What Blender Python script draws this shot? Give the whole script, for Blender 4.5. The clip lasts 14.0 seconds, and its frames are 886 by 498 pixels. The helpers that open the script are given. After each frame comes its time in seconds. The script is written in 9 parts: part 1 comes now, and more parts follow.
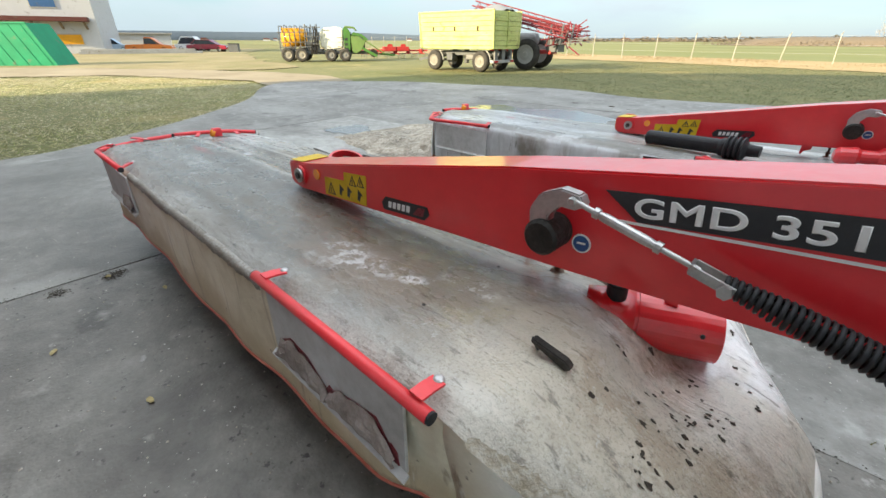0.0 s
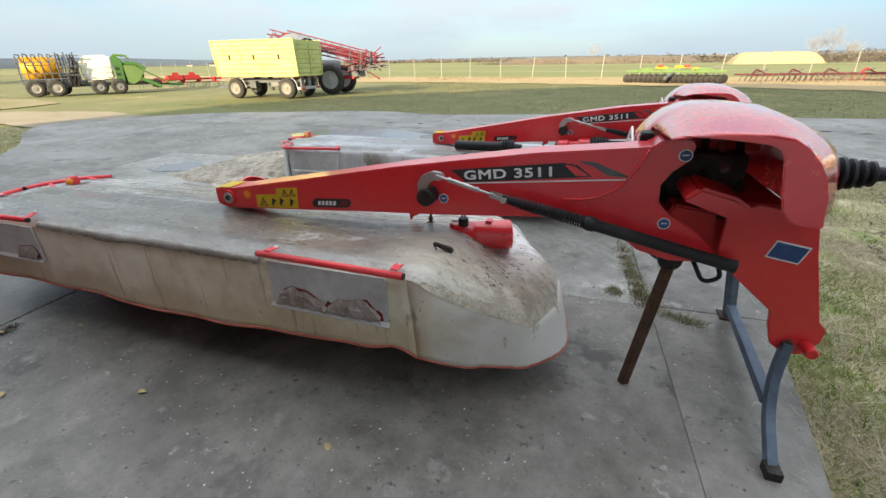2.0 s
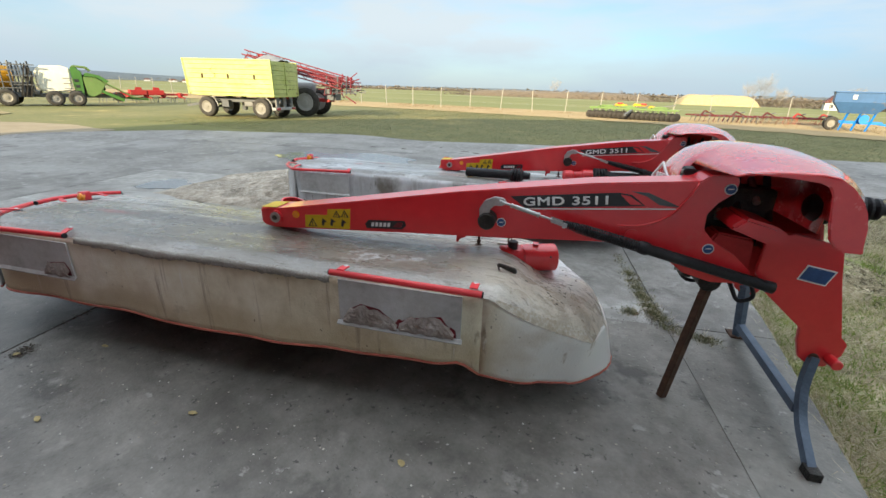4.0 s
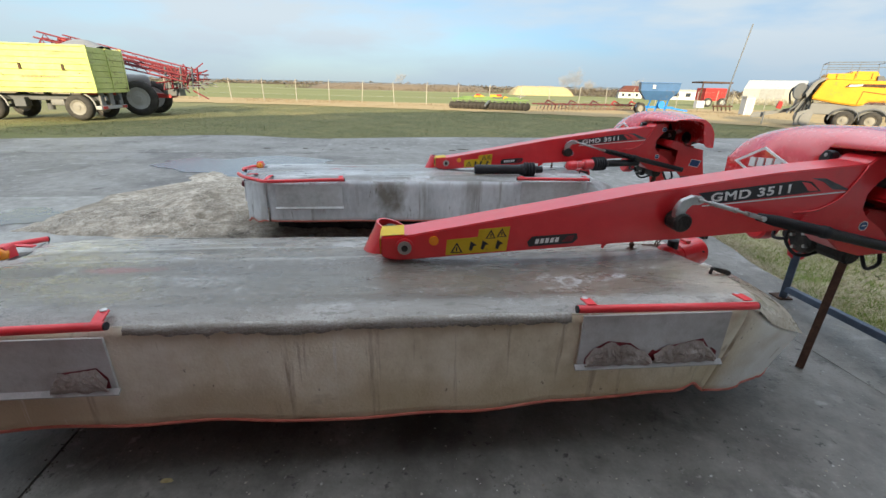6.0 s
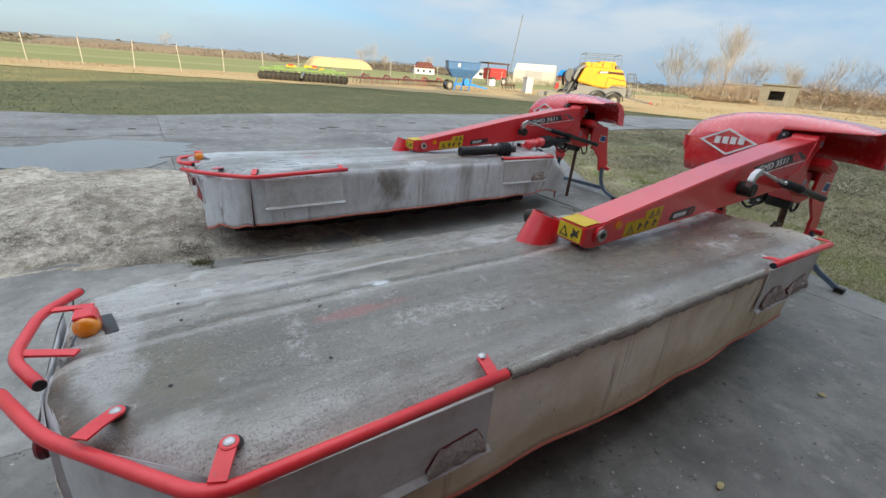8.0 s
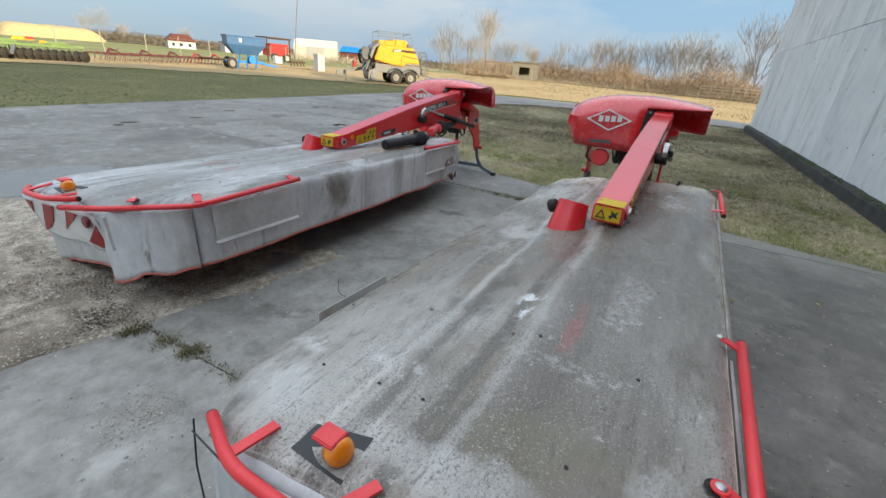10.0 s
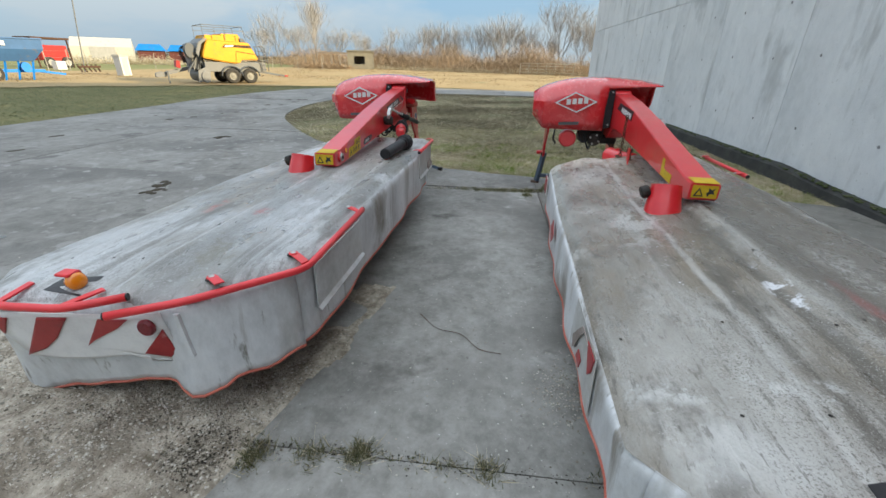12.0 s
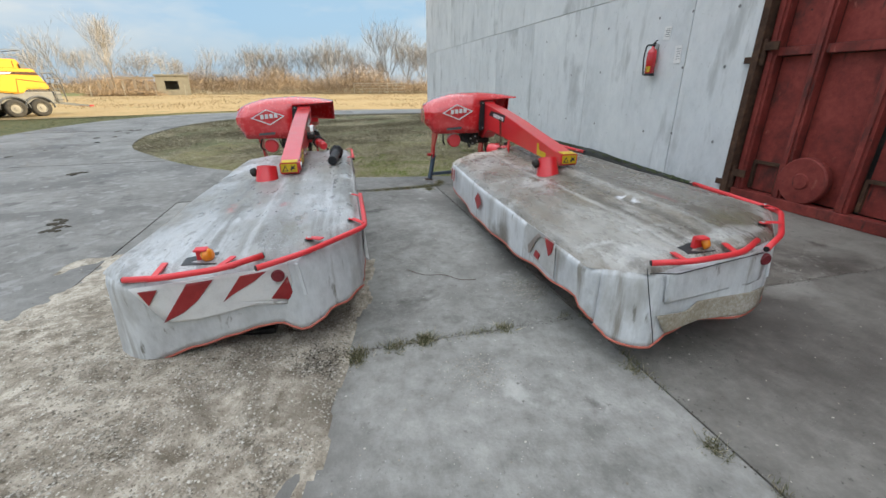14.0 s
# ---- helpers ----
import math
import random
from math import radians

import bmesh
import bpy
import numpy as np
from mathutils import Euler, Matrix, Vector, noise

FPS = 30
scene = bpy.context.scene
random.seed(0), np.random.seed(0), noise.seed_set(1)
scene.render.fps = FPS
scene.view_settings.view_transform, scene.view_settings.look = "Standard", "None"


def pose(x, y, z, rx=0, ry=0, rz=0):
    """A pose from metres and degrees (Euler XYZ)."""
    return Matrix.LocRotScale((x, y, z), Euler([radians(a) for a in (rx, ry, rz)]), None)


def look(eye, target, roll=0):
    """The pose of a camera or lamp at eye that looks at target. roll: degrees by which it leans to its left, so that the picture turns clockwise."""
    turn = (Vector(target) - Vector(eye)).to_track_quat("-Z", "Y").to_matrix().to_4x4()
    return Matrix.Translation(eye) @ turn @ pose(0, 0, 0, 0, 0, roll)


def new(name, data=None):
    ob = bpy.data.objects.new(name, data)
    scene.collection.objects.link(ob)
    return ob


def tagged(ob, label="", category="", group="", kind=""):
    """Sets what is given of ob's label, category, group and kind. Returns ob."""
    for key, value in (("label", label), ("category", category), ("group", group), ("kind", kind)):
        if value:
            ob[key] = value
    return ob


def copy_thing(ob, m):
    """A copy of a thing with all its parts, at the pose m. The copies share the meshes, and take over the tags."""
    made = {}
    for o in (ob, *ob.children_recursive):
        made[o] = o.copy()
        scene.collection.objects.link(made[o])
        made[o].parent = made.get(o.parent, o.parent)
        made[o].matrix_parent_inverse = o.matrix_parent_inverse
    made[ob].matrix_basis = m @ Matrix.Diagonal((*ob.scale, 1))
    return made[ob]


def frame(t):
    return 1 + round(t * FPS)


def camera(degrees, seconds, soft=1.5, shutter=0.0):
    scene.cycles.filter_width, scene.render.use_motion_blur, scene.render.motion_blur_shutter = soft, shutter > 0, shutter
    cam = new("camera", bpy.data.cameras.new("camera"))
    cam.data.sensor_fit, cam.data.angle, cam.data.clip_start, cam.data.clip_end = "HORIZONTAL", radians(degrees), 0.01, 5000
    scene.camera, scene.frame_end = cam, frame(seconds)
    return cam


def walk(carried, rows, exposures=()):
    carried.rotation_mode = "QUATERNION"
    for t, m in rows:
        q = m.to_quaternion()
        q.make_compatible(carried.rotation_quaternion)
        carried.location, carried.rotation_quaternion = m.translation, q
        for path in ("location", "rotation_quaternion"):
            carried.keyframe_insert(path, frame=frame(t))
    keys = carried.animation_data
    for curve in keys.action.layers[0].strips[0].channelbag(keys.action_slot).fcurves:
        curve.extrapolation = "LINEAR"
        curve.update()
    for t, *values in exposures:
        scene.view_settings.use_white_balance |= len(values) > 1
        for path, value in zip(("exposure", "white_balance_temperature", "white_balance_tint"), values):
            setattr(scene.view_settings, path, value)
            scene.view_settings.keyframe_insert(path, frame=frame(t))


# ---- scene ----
cam = camera(93.8, 14.0)

PATH = [
    (0, (0.286, 0.795, 1.43), (-1.183, 1.81, 0.531), 0.1),
    (0.5, (0.521, 0.58, 1.51), (-0.694, 1.807, 0.501), 2.0),
    (1, (0.616, 0.275, 1.556), (-0.485, 1.682, 0.658), 0.4),
    (1.5, (0.749, -0.018, 1.643), (-0.376, 1.46, 0.901), -1.5),
    (2, (0.759, -0.171, 1.618), (-0.17, 1.396, 0.794), -0.9),
    (2.5, (0.599, -0.342, 1.602), (-0.207, 1.273, 0.741), -1.1),
    (3, (0.462, -0.443, 1.614), (-0.295, 1.223, 0.806), 0.0),
    (3.5, (0.45, -0.469, 1.647), (-0.31, 1.231, 0.917), 1.8),
    (4, (0.359, -0.515, 1.645), (-0.439, 1.173, 0.929), 1.9),
    (4.2, (0.218, -0.546, 1.634), (-0.582, 1.137, 0.908), 1.6),
    (6.3, (-1.643, -0.534, 1.584), (-1.686, 1.327, 0.853), 2.1),
    (6.5, (-1.84, -0.473, 1.589), (-1.806, 1.382, 0.843), 2.6),
    (7, (-2.324, -0.448, 1.567), (-2.096, 1.385, 0.799), 3.3),
    (7.5, (-2.775, -0.375, 1.549), (-2.325, 1.409, 0.764), 4.1),
    (8, (-3.209, -0.218, 1.561), (-2.521, 1.485, 0.77), 4.5),
    (8.5, (-3.658, -0.158, 1.545), (-2.739, 1.429, 0.748), 4.9),
    (8.7, (-3.777, -0.102, 1.546), (-2.769, 1.432, 0.751), 5.0),
    (10.8, (-4.48, 1.226, 1.58), (-2.933, 2.196, 0.764), 4.5),
    (11, (-4.544, 1.376, 1.551), (-2.964, 2.294, 0.738), 4.3),
    (11.5, (-4.703, 1.729, 1.558), (-3.049, 2.505, 0.744), 3.3),
    (12, (-4.794, 2.084, 1.548), (-3.079, 2.705, 0.728), 1.4),
    (12.5, (-5.016, 2.347, 1.548), (-3.239, 2.77, 0.733), 0.1),
    (13, (-5.33, 2.475, 1.581), (-3.511, 2.724, 0.789), -0.9),
    (13.5, (-5.713, 2.576, 1.572), (-3.872, 2.67, 0.797), -1.1),
    (14, (-6.019, 2.76, 1.553), (-4.161, 2.725, 0.814), -0.3),
]
walk(cam, [(t, look(eye, target, roll)) for t, eye, target, roll in PATH], [(0.0, 2.16, 6450, 5), (2.0, 2.03, 6450, 7), (4.0, 1.91, 6300, 6), (6.5, 1.76, 6150, 7), (8.5, 1.70, 6150, 7), (11.0, 1.63, 6250, 6), (12.5, 1.68, 6300, 5), (14.0, 1.80, 6450, 7)])

# ---- light ----
SUN_EL, SUN_AZ = radians(18.5), radians(2.0)
sun_dir = Vector((math.sin(SUN_AZ) * math.cos(SUN_EL), -math.cos(SUN_AZ) * math.cos(SUN_EL), math.sin(SUN_EL)))
world = bpy.data.worlds.new("sky")
scene.world = world
world.use_nodes = True
wn, wl = world.node_tree.nodes, world.node_tree.links
wn.clear()
sky = wn.new("ShaderNodeTexSky")
sky.sky_type, sky.sun_disc = "NISHITA", False
sky.sun_elevation, sky.sun_rotation = SUN_EL, math.pi - SUN_AZ
sky.air_density, sky.dust_density, sky.ozone_density = 1.0, 0.4, 2.0
wbg, wout = wn.new("ShaderNodeBackground"), wn.new("ShaderNodeOutputWorld")
wco, wmp, wno = wn.new("ShaderNodeTexCoord"), wn.new("ShaderNodeMapping"), wn.new("ShaderNodeTexNoise")
wmp.inputs["Scale"].default_value = (0.9, 1.5, 4.6)
wno.inputs["Scale"].default_value, wno.inputs["Detail"].default_value, wno.inputs["Roughness"].default_value = 1.6, 7, 0.55
wra, wmx, wsx, wmr, wve = wn.new("ShaderNodeValToRGB"), wn.new("ShaderNodeMix"), wn.new("ShaderNodeSeparateXYZ"), wn.new("ShaderNodeMapRange"), wn.new("ShaderNodeMix")
# thin cloud streaks low down; bright unseen veil added overhead to lift the shade
wra.color_ramp.elements[0].position, wra.color_ramp.elements[1].position = 0.38, 0.57
wra.color_ramp.elements[0].color, wra.color_ramp.elements[1].color = (0.05, 0.05, 0.05, 1), (0.95, 0.95, 0.95, 1)
wmx.data_type = wve.data_type = "RGBA"
wmx.inputs["B"].default_value = (4.3, 4.6, 4.8, 1)
wve.inputs["B"].default_value = (11.4, 12.0, 13.2, 1)
wmr.interpolation_type = "SMOOTHSTEP"
wmr.inputs["From Min"].default_value, wmr.inputs["From Max"].default_value, wmr.inputs["To Max"].default_value = 0.36, 0.75, 0.9
wl.new(wco.outputs["Generated"], wmp.inputs["Vector"])
wl.new(wco.outputs["Generated"], wsx.inputs["Vector"])
wl.new(wsx.outputs["Z"], wmr.inputs["Value"])
wl.new(wmp.outputs["Vector"], wno.inputs["Vector"])
wl.new(wno.outputs["Fac"], wra.inputs["Fac"])
wl.new(wra.outputs["Color"], wmx.inputs["Factor"])
wea, web = wn.new("ShaderNodeMapRange"), wn.new("ShaderNodeMix")
wea.interpolation_type, web.data_type = "SMOOTHSTEP", "RGBA"
wea.inputs["From Min"].default_value, wea.inputs["From Max"].default_value = -0.55, 0.75
wea.inputs["To Min"].default_value, wea.inputs["To Max"].default_value = 0.25, 0.85
web.inputs["B"].default_value = (1.35, 2.75, 4.5, 1)
wl.new(wsx.outputs["X"], wea.inputs["Value"])
wl.new(wea.outputs["Result"], web.inputs["Factor"])
wl.new(sky.outputs["Color"], web.inputs["A"])
wec, wed = wn.new("ShaderNodeMapRange"), wn.new("ShaderNodeMix")
wec.interpolation_type, wed.data_type = "SMOOTHSTEP", "RGBA"
wec.inputs["From Min"].default_value, wec.inputs["From Max"].default_value, wec.inputs["To Max"].default_value = 0.70, 0.97, 0.5
wed.inputs["B"].default_value = (3.3, 4.4, 5.2, 1)
wl.new(wsx.outputs["X"], wec.inputs["Value"])
wl.new(wec.outputs["Result"], wed.inputs["Factor"])
wl.new(web.outputs["Result"], wed.inputs["A"])
wl.new(wed.outputs["Result"], wmx.inputs["A"])
whz, whm = wn.new("ShaderNodeMapRange"), wn.new("ShaderNodeMix")
whm.data_type, whz.interpolation_type = "RGBA", "SMOOTHSTEP"
whz.inputs["From Min"].default_value, whz.inputs["From Max"].default_value = 0.0, 0.13
whz.inputs["To Min"].default_value, whz.inputs["To Max"].default_value = 0.7, 0.08
whm.inputs["B"].default_value = (2.45, 3.1, 3.7, 1)
wl.new(wsx.outputs["Z"], whz.inputs["Value"])
wl.new(whz.outputs["Result"], whm.inputs["Factor"])
wl.new(wmx.outputs["Result"], whm.inputs["A"])
wl.new(whm.outputs["Result"], wve.inputs["A"])
wl.new(wmr.outputs["Result"], wve.inputs["Factor"])
wl.new(wve.outputs["Result"], wbg.inputs["Color"])
wl.new(wbg.outputs["Background"], wout.inputs["Surface"])
wbg.inputs["Strength"].default_value = 0.05
sun = new("sun", bpy.data.lights.new("sun", "SUN"))
sun.data.energy, sun.data.angle, sun.data.color = 3.4, radians(0.55), (1.0, 0.80, 0.52)
sun.matrix_world = Matrix.Translation((0, -60, 40)) @ sun_dir.to_track_quat("Z", "Y").to_matrix().to_4x4()


# ---- materials ----
def mat(name, colours, scale=3.0, rough=0.6, metal=0.0, bump=0.25, bscale=90.0, stretch=(1, 1, 1), coat=0.0, rnd=0.0, spots=None, detail=6.0, fine=0.35, contrast=0.0, zone=None):
    """A surface of mottled colours at two scales, with fine relief. spots: (colour, scale, size) of a second layer."""
    m = bpy.data.materials.new(name)
    m.use_nodes = True
    n, l = m.node_tree.nodes, m.node_tree.links
    b = n["Principled BSDF"]
    co, mp = n.new("ShaderNodeTexCoord"), n.new("ShaderNodeMapping")
    mp.inputs["Scale"].default_value = stretch
    l.new(co.outputs["Object"], mp.inputs["Vector"])
    if rnd:
        oi, ad = n.new("ShaderNodeObjectInfo"), n.new("ShaderNodeVectorMath")
        ad.operation = "SCALE"
        ad.inputs[0].default_value = (37.0, 19.0, 53.0)
        l.new(oi.outputs["Random"], ad.inputs["Scale"])
        l.new(ad.outputs["Vector"], mp.inputs["Location"])
    big, small = n.new("ShaderNodeTexNoise"), n.new("ShaderNodeTexNoise")
    big.inputs["Scale"].default_value, big.inputs["Detail"].default_value = scale, detail
    small.inputs["Scale"].default_value, small.inputs["Detail"].default_value = scale * 9, 4
    small.inputs["Roughness"].default_value = 0.72
    big.inputs["Roughness"].default_value = 0.6
    for t in (big, small):
        l.new(mp.outputs["Vector"], t.inputs["Vector"])
    mix = n.new("ShaderNodeMix")
    mix.inputs["Factor"].default_value = fine
    l.new(big.outputs["Fac"], mix.inputs["A"])
    l.new(small.outputs["Fac"], mix.inputs["B"])
    ramp = n.new("ShaderNodeValToRGB")
    e = ramp.color_ramp.elements
    lo, hi = 0.30 + contrast, 0.70 - contrast
    while len(e) < len(colours):
        e.new(0.5)
    for k, c in enumerate(colours):
        e[k].position = lo + (hi - lo) * k / max(1, len(colours) - 1)
        e[k].color = (*c, 1)
    l.new(mix.outputs["Result"], ramp.inputs["Fac"])
    out = ramp.outputs["Color"]
    def zoned(out, zone):
        # a part of the thing in another colour: (colour, axis, from, to, share)
        zc, zs, zr, zn, zm = n.new("ShaderNodeSeparateXYZ"), n.new("ShaderNodeMath"), n.new("ShaderNodeMapRange"), n.new("ShaderNodeTexNoise"), n.new("ShaderNodeMix")
        zn.inputs["Scale"].default_value, zn.inputs["Detail"].default_value = 3.0, 5
        zs.operation, zr.interpolation_type, zm.data_type = "MULTIPLY_ADD", "SMOOTHSTEP", "RGBA"
        l.new(co.outputs["Object"], zc.inputs["Vector"])
        l.new(co.outputs["Object"], zn.inputs["Vector"])
        l.new(zn.outputs["Fac"], zs.inputs[0])
        zs.inputs[1].default_value = abs(zone[3] - zone[2]) * 1.6
        l.new(zc.outputs[zone[1]], zs.inputs[2])
        l.new(zs.outputs["Value"], zr.inputs["Value"])
        off = abs(zone[3] - zone[2]) * 0.8
        zr.inputs["From Min"].default_value, zr.inputs["From Max"].default_value, zr.inputs["To Max"].default_value = zone[2] + off, zone[3] + off, zone[4]
        zm.inputs["B"].default_value = (*zone[0], 1)
        l.new(zr.outputs["Result"], zm.inputs["Factor"])
        l.new(out, zm.inputs["A"])
        out = zm.outputs["Result"]
        return out
    done = 0
    for layer in (*(spots or ()), None):
        for z in (zone if isinstance(zone, list) else [zone] if zone else []):
            if (z[5] if len(z) > 5 else 0) == done:
                out = zoned(out, z)
        done += 1
        if layer:
            col, sc, size, *more = layer
            sp, sr, sm = n.new("ShaderNodeTexNoise"), n.new("ShaderNodeValToRGB"), n.new("ShaderNodeMix")
            soft = more[1] if len(more) > 1 else 0.09
            sp.inputs["Scale"].default_value, sp.inputs["Detail"].default_value, sp.inputs["Roughness"].default_value = sc, 8, 0.6
            sr.color_ramp.elements[0].position, sr.color_ramp.elements[1].position = size, min(0.99, size + soft)
            sm.data_type = "RGBA"
            sm.inputs["B"].default_value = (*col, 1)
            if more:
                m2 = n.new("ShaderNodeMapping")
                m2.inputs["Scale"].default_value = more[0]
                l.new(mp.outputs["Vector"], m2.inputs["Vector"])
                l.new(m2.outputs["Vector"], sp.inputs["Vector"])
            else:
                l.new(mp.outputs["Vector"], sp.inputs["Vector"])
            l.new(sp.outputs["Fac"], sr.inputs["Fac"])
            l.new(sr.outputs["Color"], sm.inputs["Factor"])
            l.new(out, sm.inputs["A"])
            out = sm.outputs["Result"]
    if rnd:
        hv, mr = n.new("ShaderNodeHueSaturation"), n.new("ShaderNodeMapRange")
        mr.inputs["To Min"].default_value, mr.inputs["To Max"].default_value = 1 - rnd, 1 + rnd
        l.new(oi.outputs["Random"], mr.inputs["Value"])
        l.new(mr.outputs["Result"], hv.inputs["Value"])
        l.new(out, hv.inputs["Color"])
        out = hv.outputs["Color"]
    l.new(out, b.inputs["Base Color"])
    rr = n.new("ShaderNodeMapRange")
    rr.inputs["To Min"].default_value, rr.inputs["To Max"].default_value = max(0.05, rough - 0.12), min(1, rough + 0.12)
    l.new(small.outputs["Fac"], rr.inputs["Value"])
    l.new(rr.outputs["Result"], b.inputs["Roughness"])
    b.inputs["Metallic"].default_value = metal
    b.inputs["Specular IOR Level"].default_value = 0.25 if rough >= 0.5 else 0.5
    b.inputs["Coat Weight"].default_value = coat
    b.inputs["Coat Roughness"].default_value = 0.12
    if bump:
        bn, bu = n.new("ShaderNodeTexNoise"), n.new("ShaderNodeBump")
        bn.inputs["Scale"].default_value, bn.inputs["Detail"].default_value = bscale, 5
        bu.inputs["Strength"].default_value, bu.inputs["Distance"].default_value = bump, 0.01
        l.new(co.outputs["Object"], bn.inputs["Vector"])
        l.new(bn.outputs["Fac"], bu.inputs["Height"])
        l.new(bu.outputs["Normal"], b.inputs["Normal"])
    return m


def shades(c, d=0.25):
    return [tuple(v * (1 - d) for v in c), c, tuple(min(1, v * (1 + d)) for v in c)]


def sheet_top(name, base, streak, soot, grime, speck, zones, nose, rough=0.5, worn=()):
    """Weathered coated sheet: mottling, long wear streaks, fibres showing as specks, darker and paler bands along the
    length, a rubbed inner end.
    zones: (from y, to y, colour, share); nose: (colour, from x, to x, share); worn: (x, y, half length, half width,
    colour, share, broken up)."""
    m = bpy.data.materials.new(name)
    m.use_nodes = True
    n, l = m.node_tree.nodes, m.node_tree.links
    b, co, sep = n["Principled BSDF"], n.new("ShaderNodeTexCoord"), n.new("ShaderNodeSeparateXYZ")

    def tex(scale, stretch=(1, 1, 1), shift=0.0, detail=6.0, rough_=0.6):
        mp, t = n.new("ShaderNodeMapping"), n.new("ShaderNodeTexNoise")
        mp.inputs["Scale"].default_value, mp.inputs["Location"].default_value = stretch, (shift, shift * 1.7, shift * 0.6)
        t.inputs["Scale"].default_value, t.inputs["Detail"].default_value, t.inputs["Roughness"].default_value = scale, detail, rough_
        l.new(co.outputs["Object"], mp.inputs["Vector"])
        l.new(mp.outputs["Vector"], t.inputs["Vector"])
        return t.outputs["Fac"]

    def ranged(v, lo, hi, top=1.0, low=0.0):
        r = n.new("ShaderNodeMapRange")
        r.interpolation_type = "SMOOTHSTEP"
        r.inputs["From Min"].default_value, r.inputs["From Max"].default_value = lo, hi
        r.inputs["To Min"].default_value, r.inputs["To Max"].default_value = low, top
        l.new(v, r.inputs["Value"])
        return r.outputs["Result"]

    def math_(op, a, c):
        k = n.new("ShaderNodeMath")
        k.operation = op
        for i, v in enumerate((a, c)):
            if isinstance(v, (int, float)):
                k.inputs[i].default_value = v
            else:
                l.new(v, k.inputs[i])
        return k.outputs["Value"]

    def over(under, colour, fac):
        x = n.new("ShaderNodeMix")
        x.data_type = "RGBA"
        x.inputs["B"].default_value = (*colour, 1)
        l.new(fac, x.inputs["Factor"])
        l.new(under, x.inputs["A"])
        return x.outputs["Result"]

    l.new(co.outputs["Object"], sep.inputs["Vector"])
    ramp = n.new("ShaderNodeValToRGB")
    while len(ramp.color_ramp.elements) < 3:
        ramp.color_ramp.elements.new(0.5)
    for e, p, c in zip(ramp.color_ramp.elements, (0.40, 0.50, 0.60), base):
        e.position, e.color = p, (*c, 1)
    l.new(tex(1.2, (0.8, 1.2, 1)), ramp.inputs["Fac"])
    out = ramp.outputs["Color"]
    out = over(out, grime, ranged(tex(1.4, (0.6, 1.5, 1), 3.1), 0.48, 0.60, 0.8))
    out = over(out, soot, ranged(tex(2.3, (0.7, 1.2, 1), 29.0, 8.0, 0.68), 0.53, 0.63, 0.7))
    out = over(out, soot, ranged(tex(1.3, (0.28, 4.2, 1), 11.0, 8.0, 0.66), 0.52, 0.64, 0.75))
    out = over(out, streak, ranged(tex(1.5, (0.30, 6.0, 1), 5.3, 8.0, 0.68), 0.55, 0.70, 0.55))
    out = over(out, streak, ranged(tex(2.6, (0.9, 1.1, 1), 17.0, 8.0, 0.7), 0.56, 0.68, 0.6))
    warp = math_("MULTIPLY", math_("SUBTRACT", tex(2.2, (0.5, 1, 1), 7.7), 0.5), 0.16)
    yy = math_("ADD", sep.outputs["Y"], warp)
    for y0, y1, colour, share in zones:
        w = max(0.012, 0.22 * (y1 - y0))
        out = over(out, colour, math_("MULTIPLY", ranged(yy, y0 - w, y0 + w, share), ranged(yy, y1 - w, y1 + w, 0.0, 1.0)))
    if nose:
        wide = math_("ADD", sep.outputs["X"], math_("MULTIPLY", math_("SUBTRACT", tex(2.6, (1, 1, 1), 2.2, 7.0), 0.5), 0.9))
        out = over(out, nose[0], ranged(wide, nose[1], nose[2], nose[3]))
        out = over(out, grime, math_("MULTIPLY", ranged(tex(3.4, (1, 1, 1), 9.0, 8.0, 0.74), 0.46, 0.63, 0.85), ranged(sep.outputs["X"], -1.1, -0.3)))
    for x, y, rx, ry, colour, share, broken in worn:
        sub, sca, ln = n.new("ShaderNodeVectorMath"), n.new("ShaderNodeVectorMath"), n.new("ShaderNodeVectorMath")
        sub.operation, sca.operation, ln.operation = "SUBTRACT", "MULTIPLY", "LENGTH"
        sub.inputs[1].default_value, sca.inputs[1].default_value = (x, y, 0), (1 / rx, 1 / ry, 0)
        l.new(co.outputs["Object"], sub.inputs[0])
        l.new(sub.outputs["Vector"], sca.inputs[0])
        l.new(sca.outputs["Vector"], ln.inputs[0])
        near = math_("ADD", ln.outputs["Value"], math_("MULTIPLY", math_("SUBTRACT", tex(7.0, (1, 1, 1), x, 6.0), 0.5), 2.2))
        fac = ranged(near, 0.35, 1.05, 0.0, share)
        if broken:
            fac = math_("MULTIPLY", fac, ranged(tex(broken, (1, 1, 1), y * 3, 8.0, 0.72), 0.49, 0.56))
        out = over(out, colour, fac)
    out = over(out, soot, ranged(tex(26.0, (0.35, 1.6, 1), 13.0, 6.0, 0.7), 0.57, 0.64, 0.55))
    out = over(out, streak, ranged(tex(17.0, (1.2, 0.8, 1), 19.0, 7.0, 0.74), 0.60, 0.66, 0.5))
    dense = math_("MULTIPLY", ranged(tex(1.7, (0.7, 1, 1), 23.0), 0.38, 0.62), ranged(sep.outputs["X"], -1.6, -0.4, 0.45, 1.0))
    out = over(out, speck, math_("MULTIPLY", ranged(tex(130.0, (1, 1, 1), 1.0, 3.0, 0.75), 0.52, 0.62, 0.8), dense))
    out = over(out, streak, math_("MULTIPLY", ranged(tex(150.0, (1, 1, 1), 4.0, 3.0, 0.75), 0.56, 0.66, 0.6), dense))
    l.new(out, b.inputs["Base Color"])
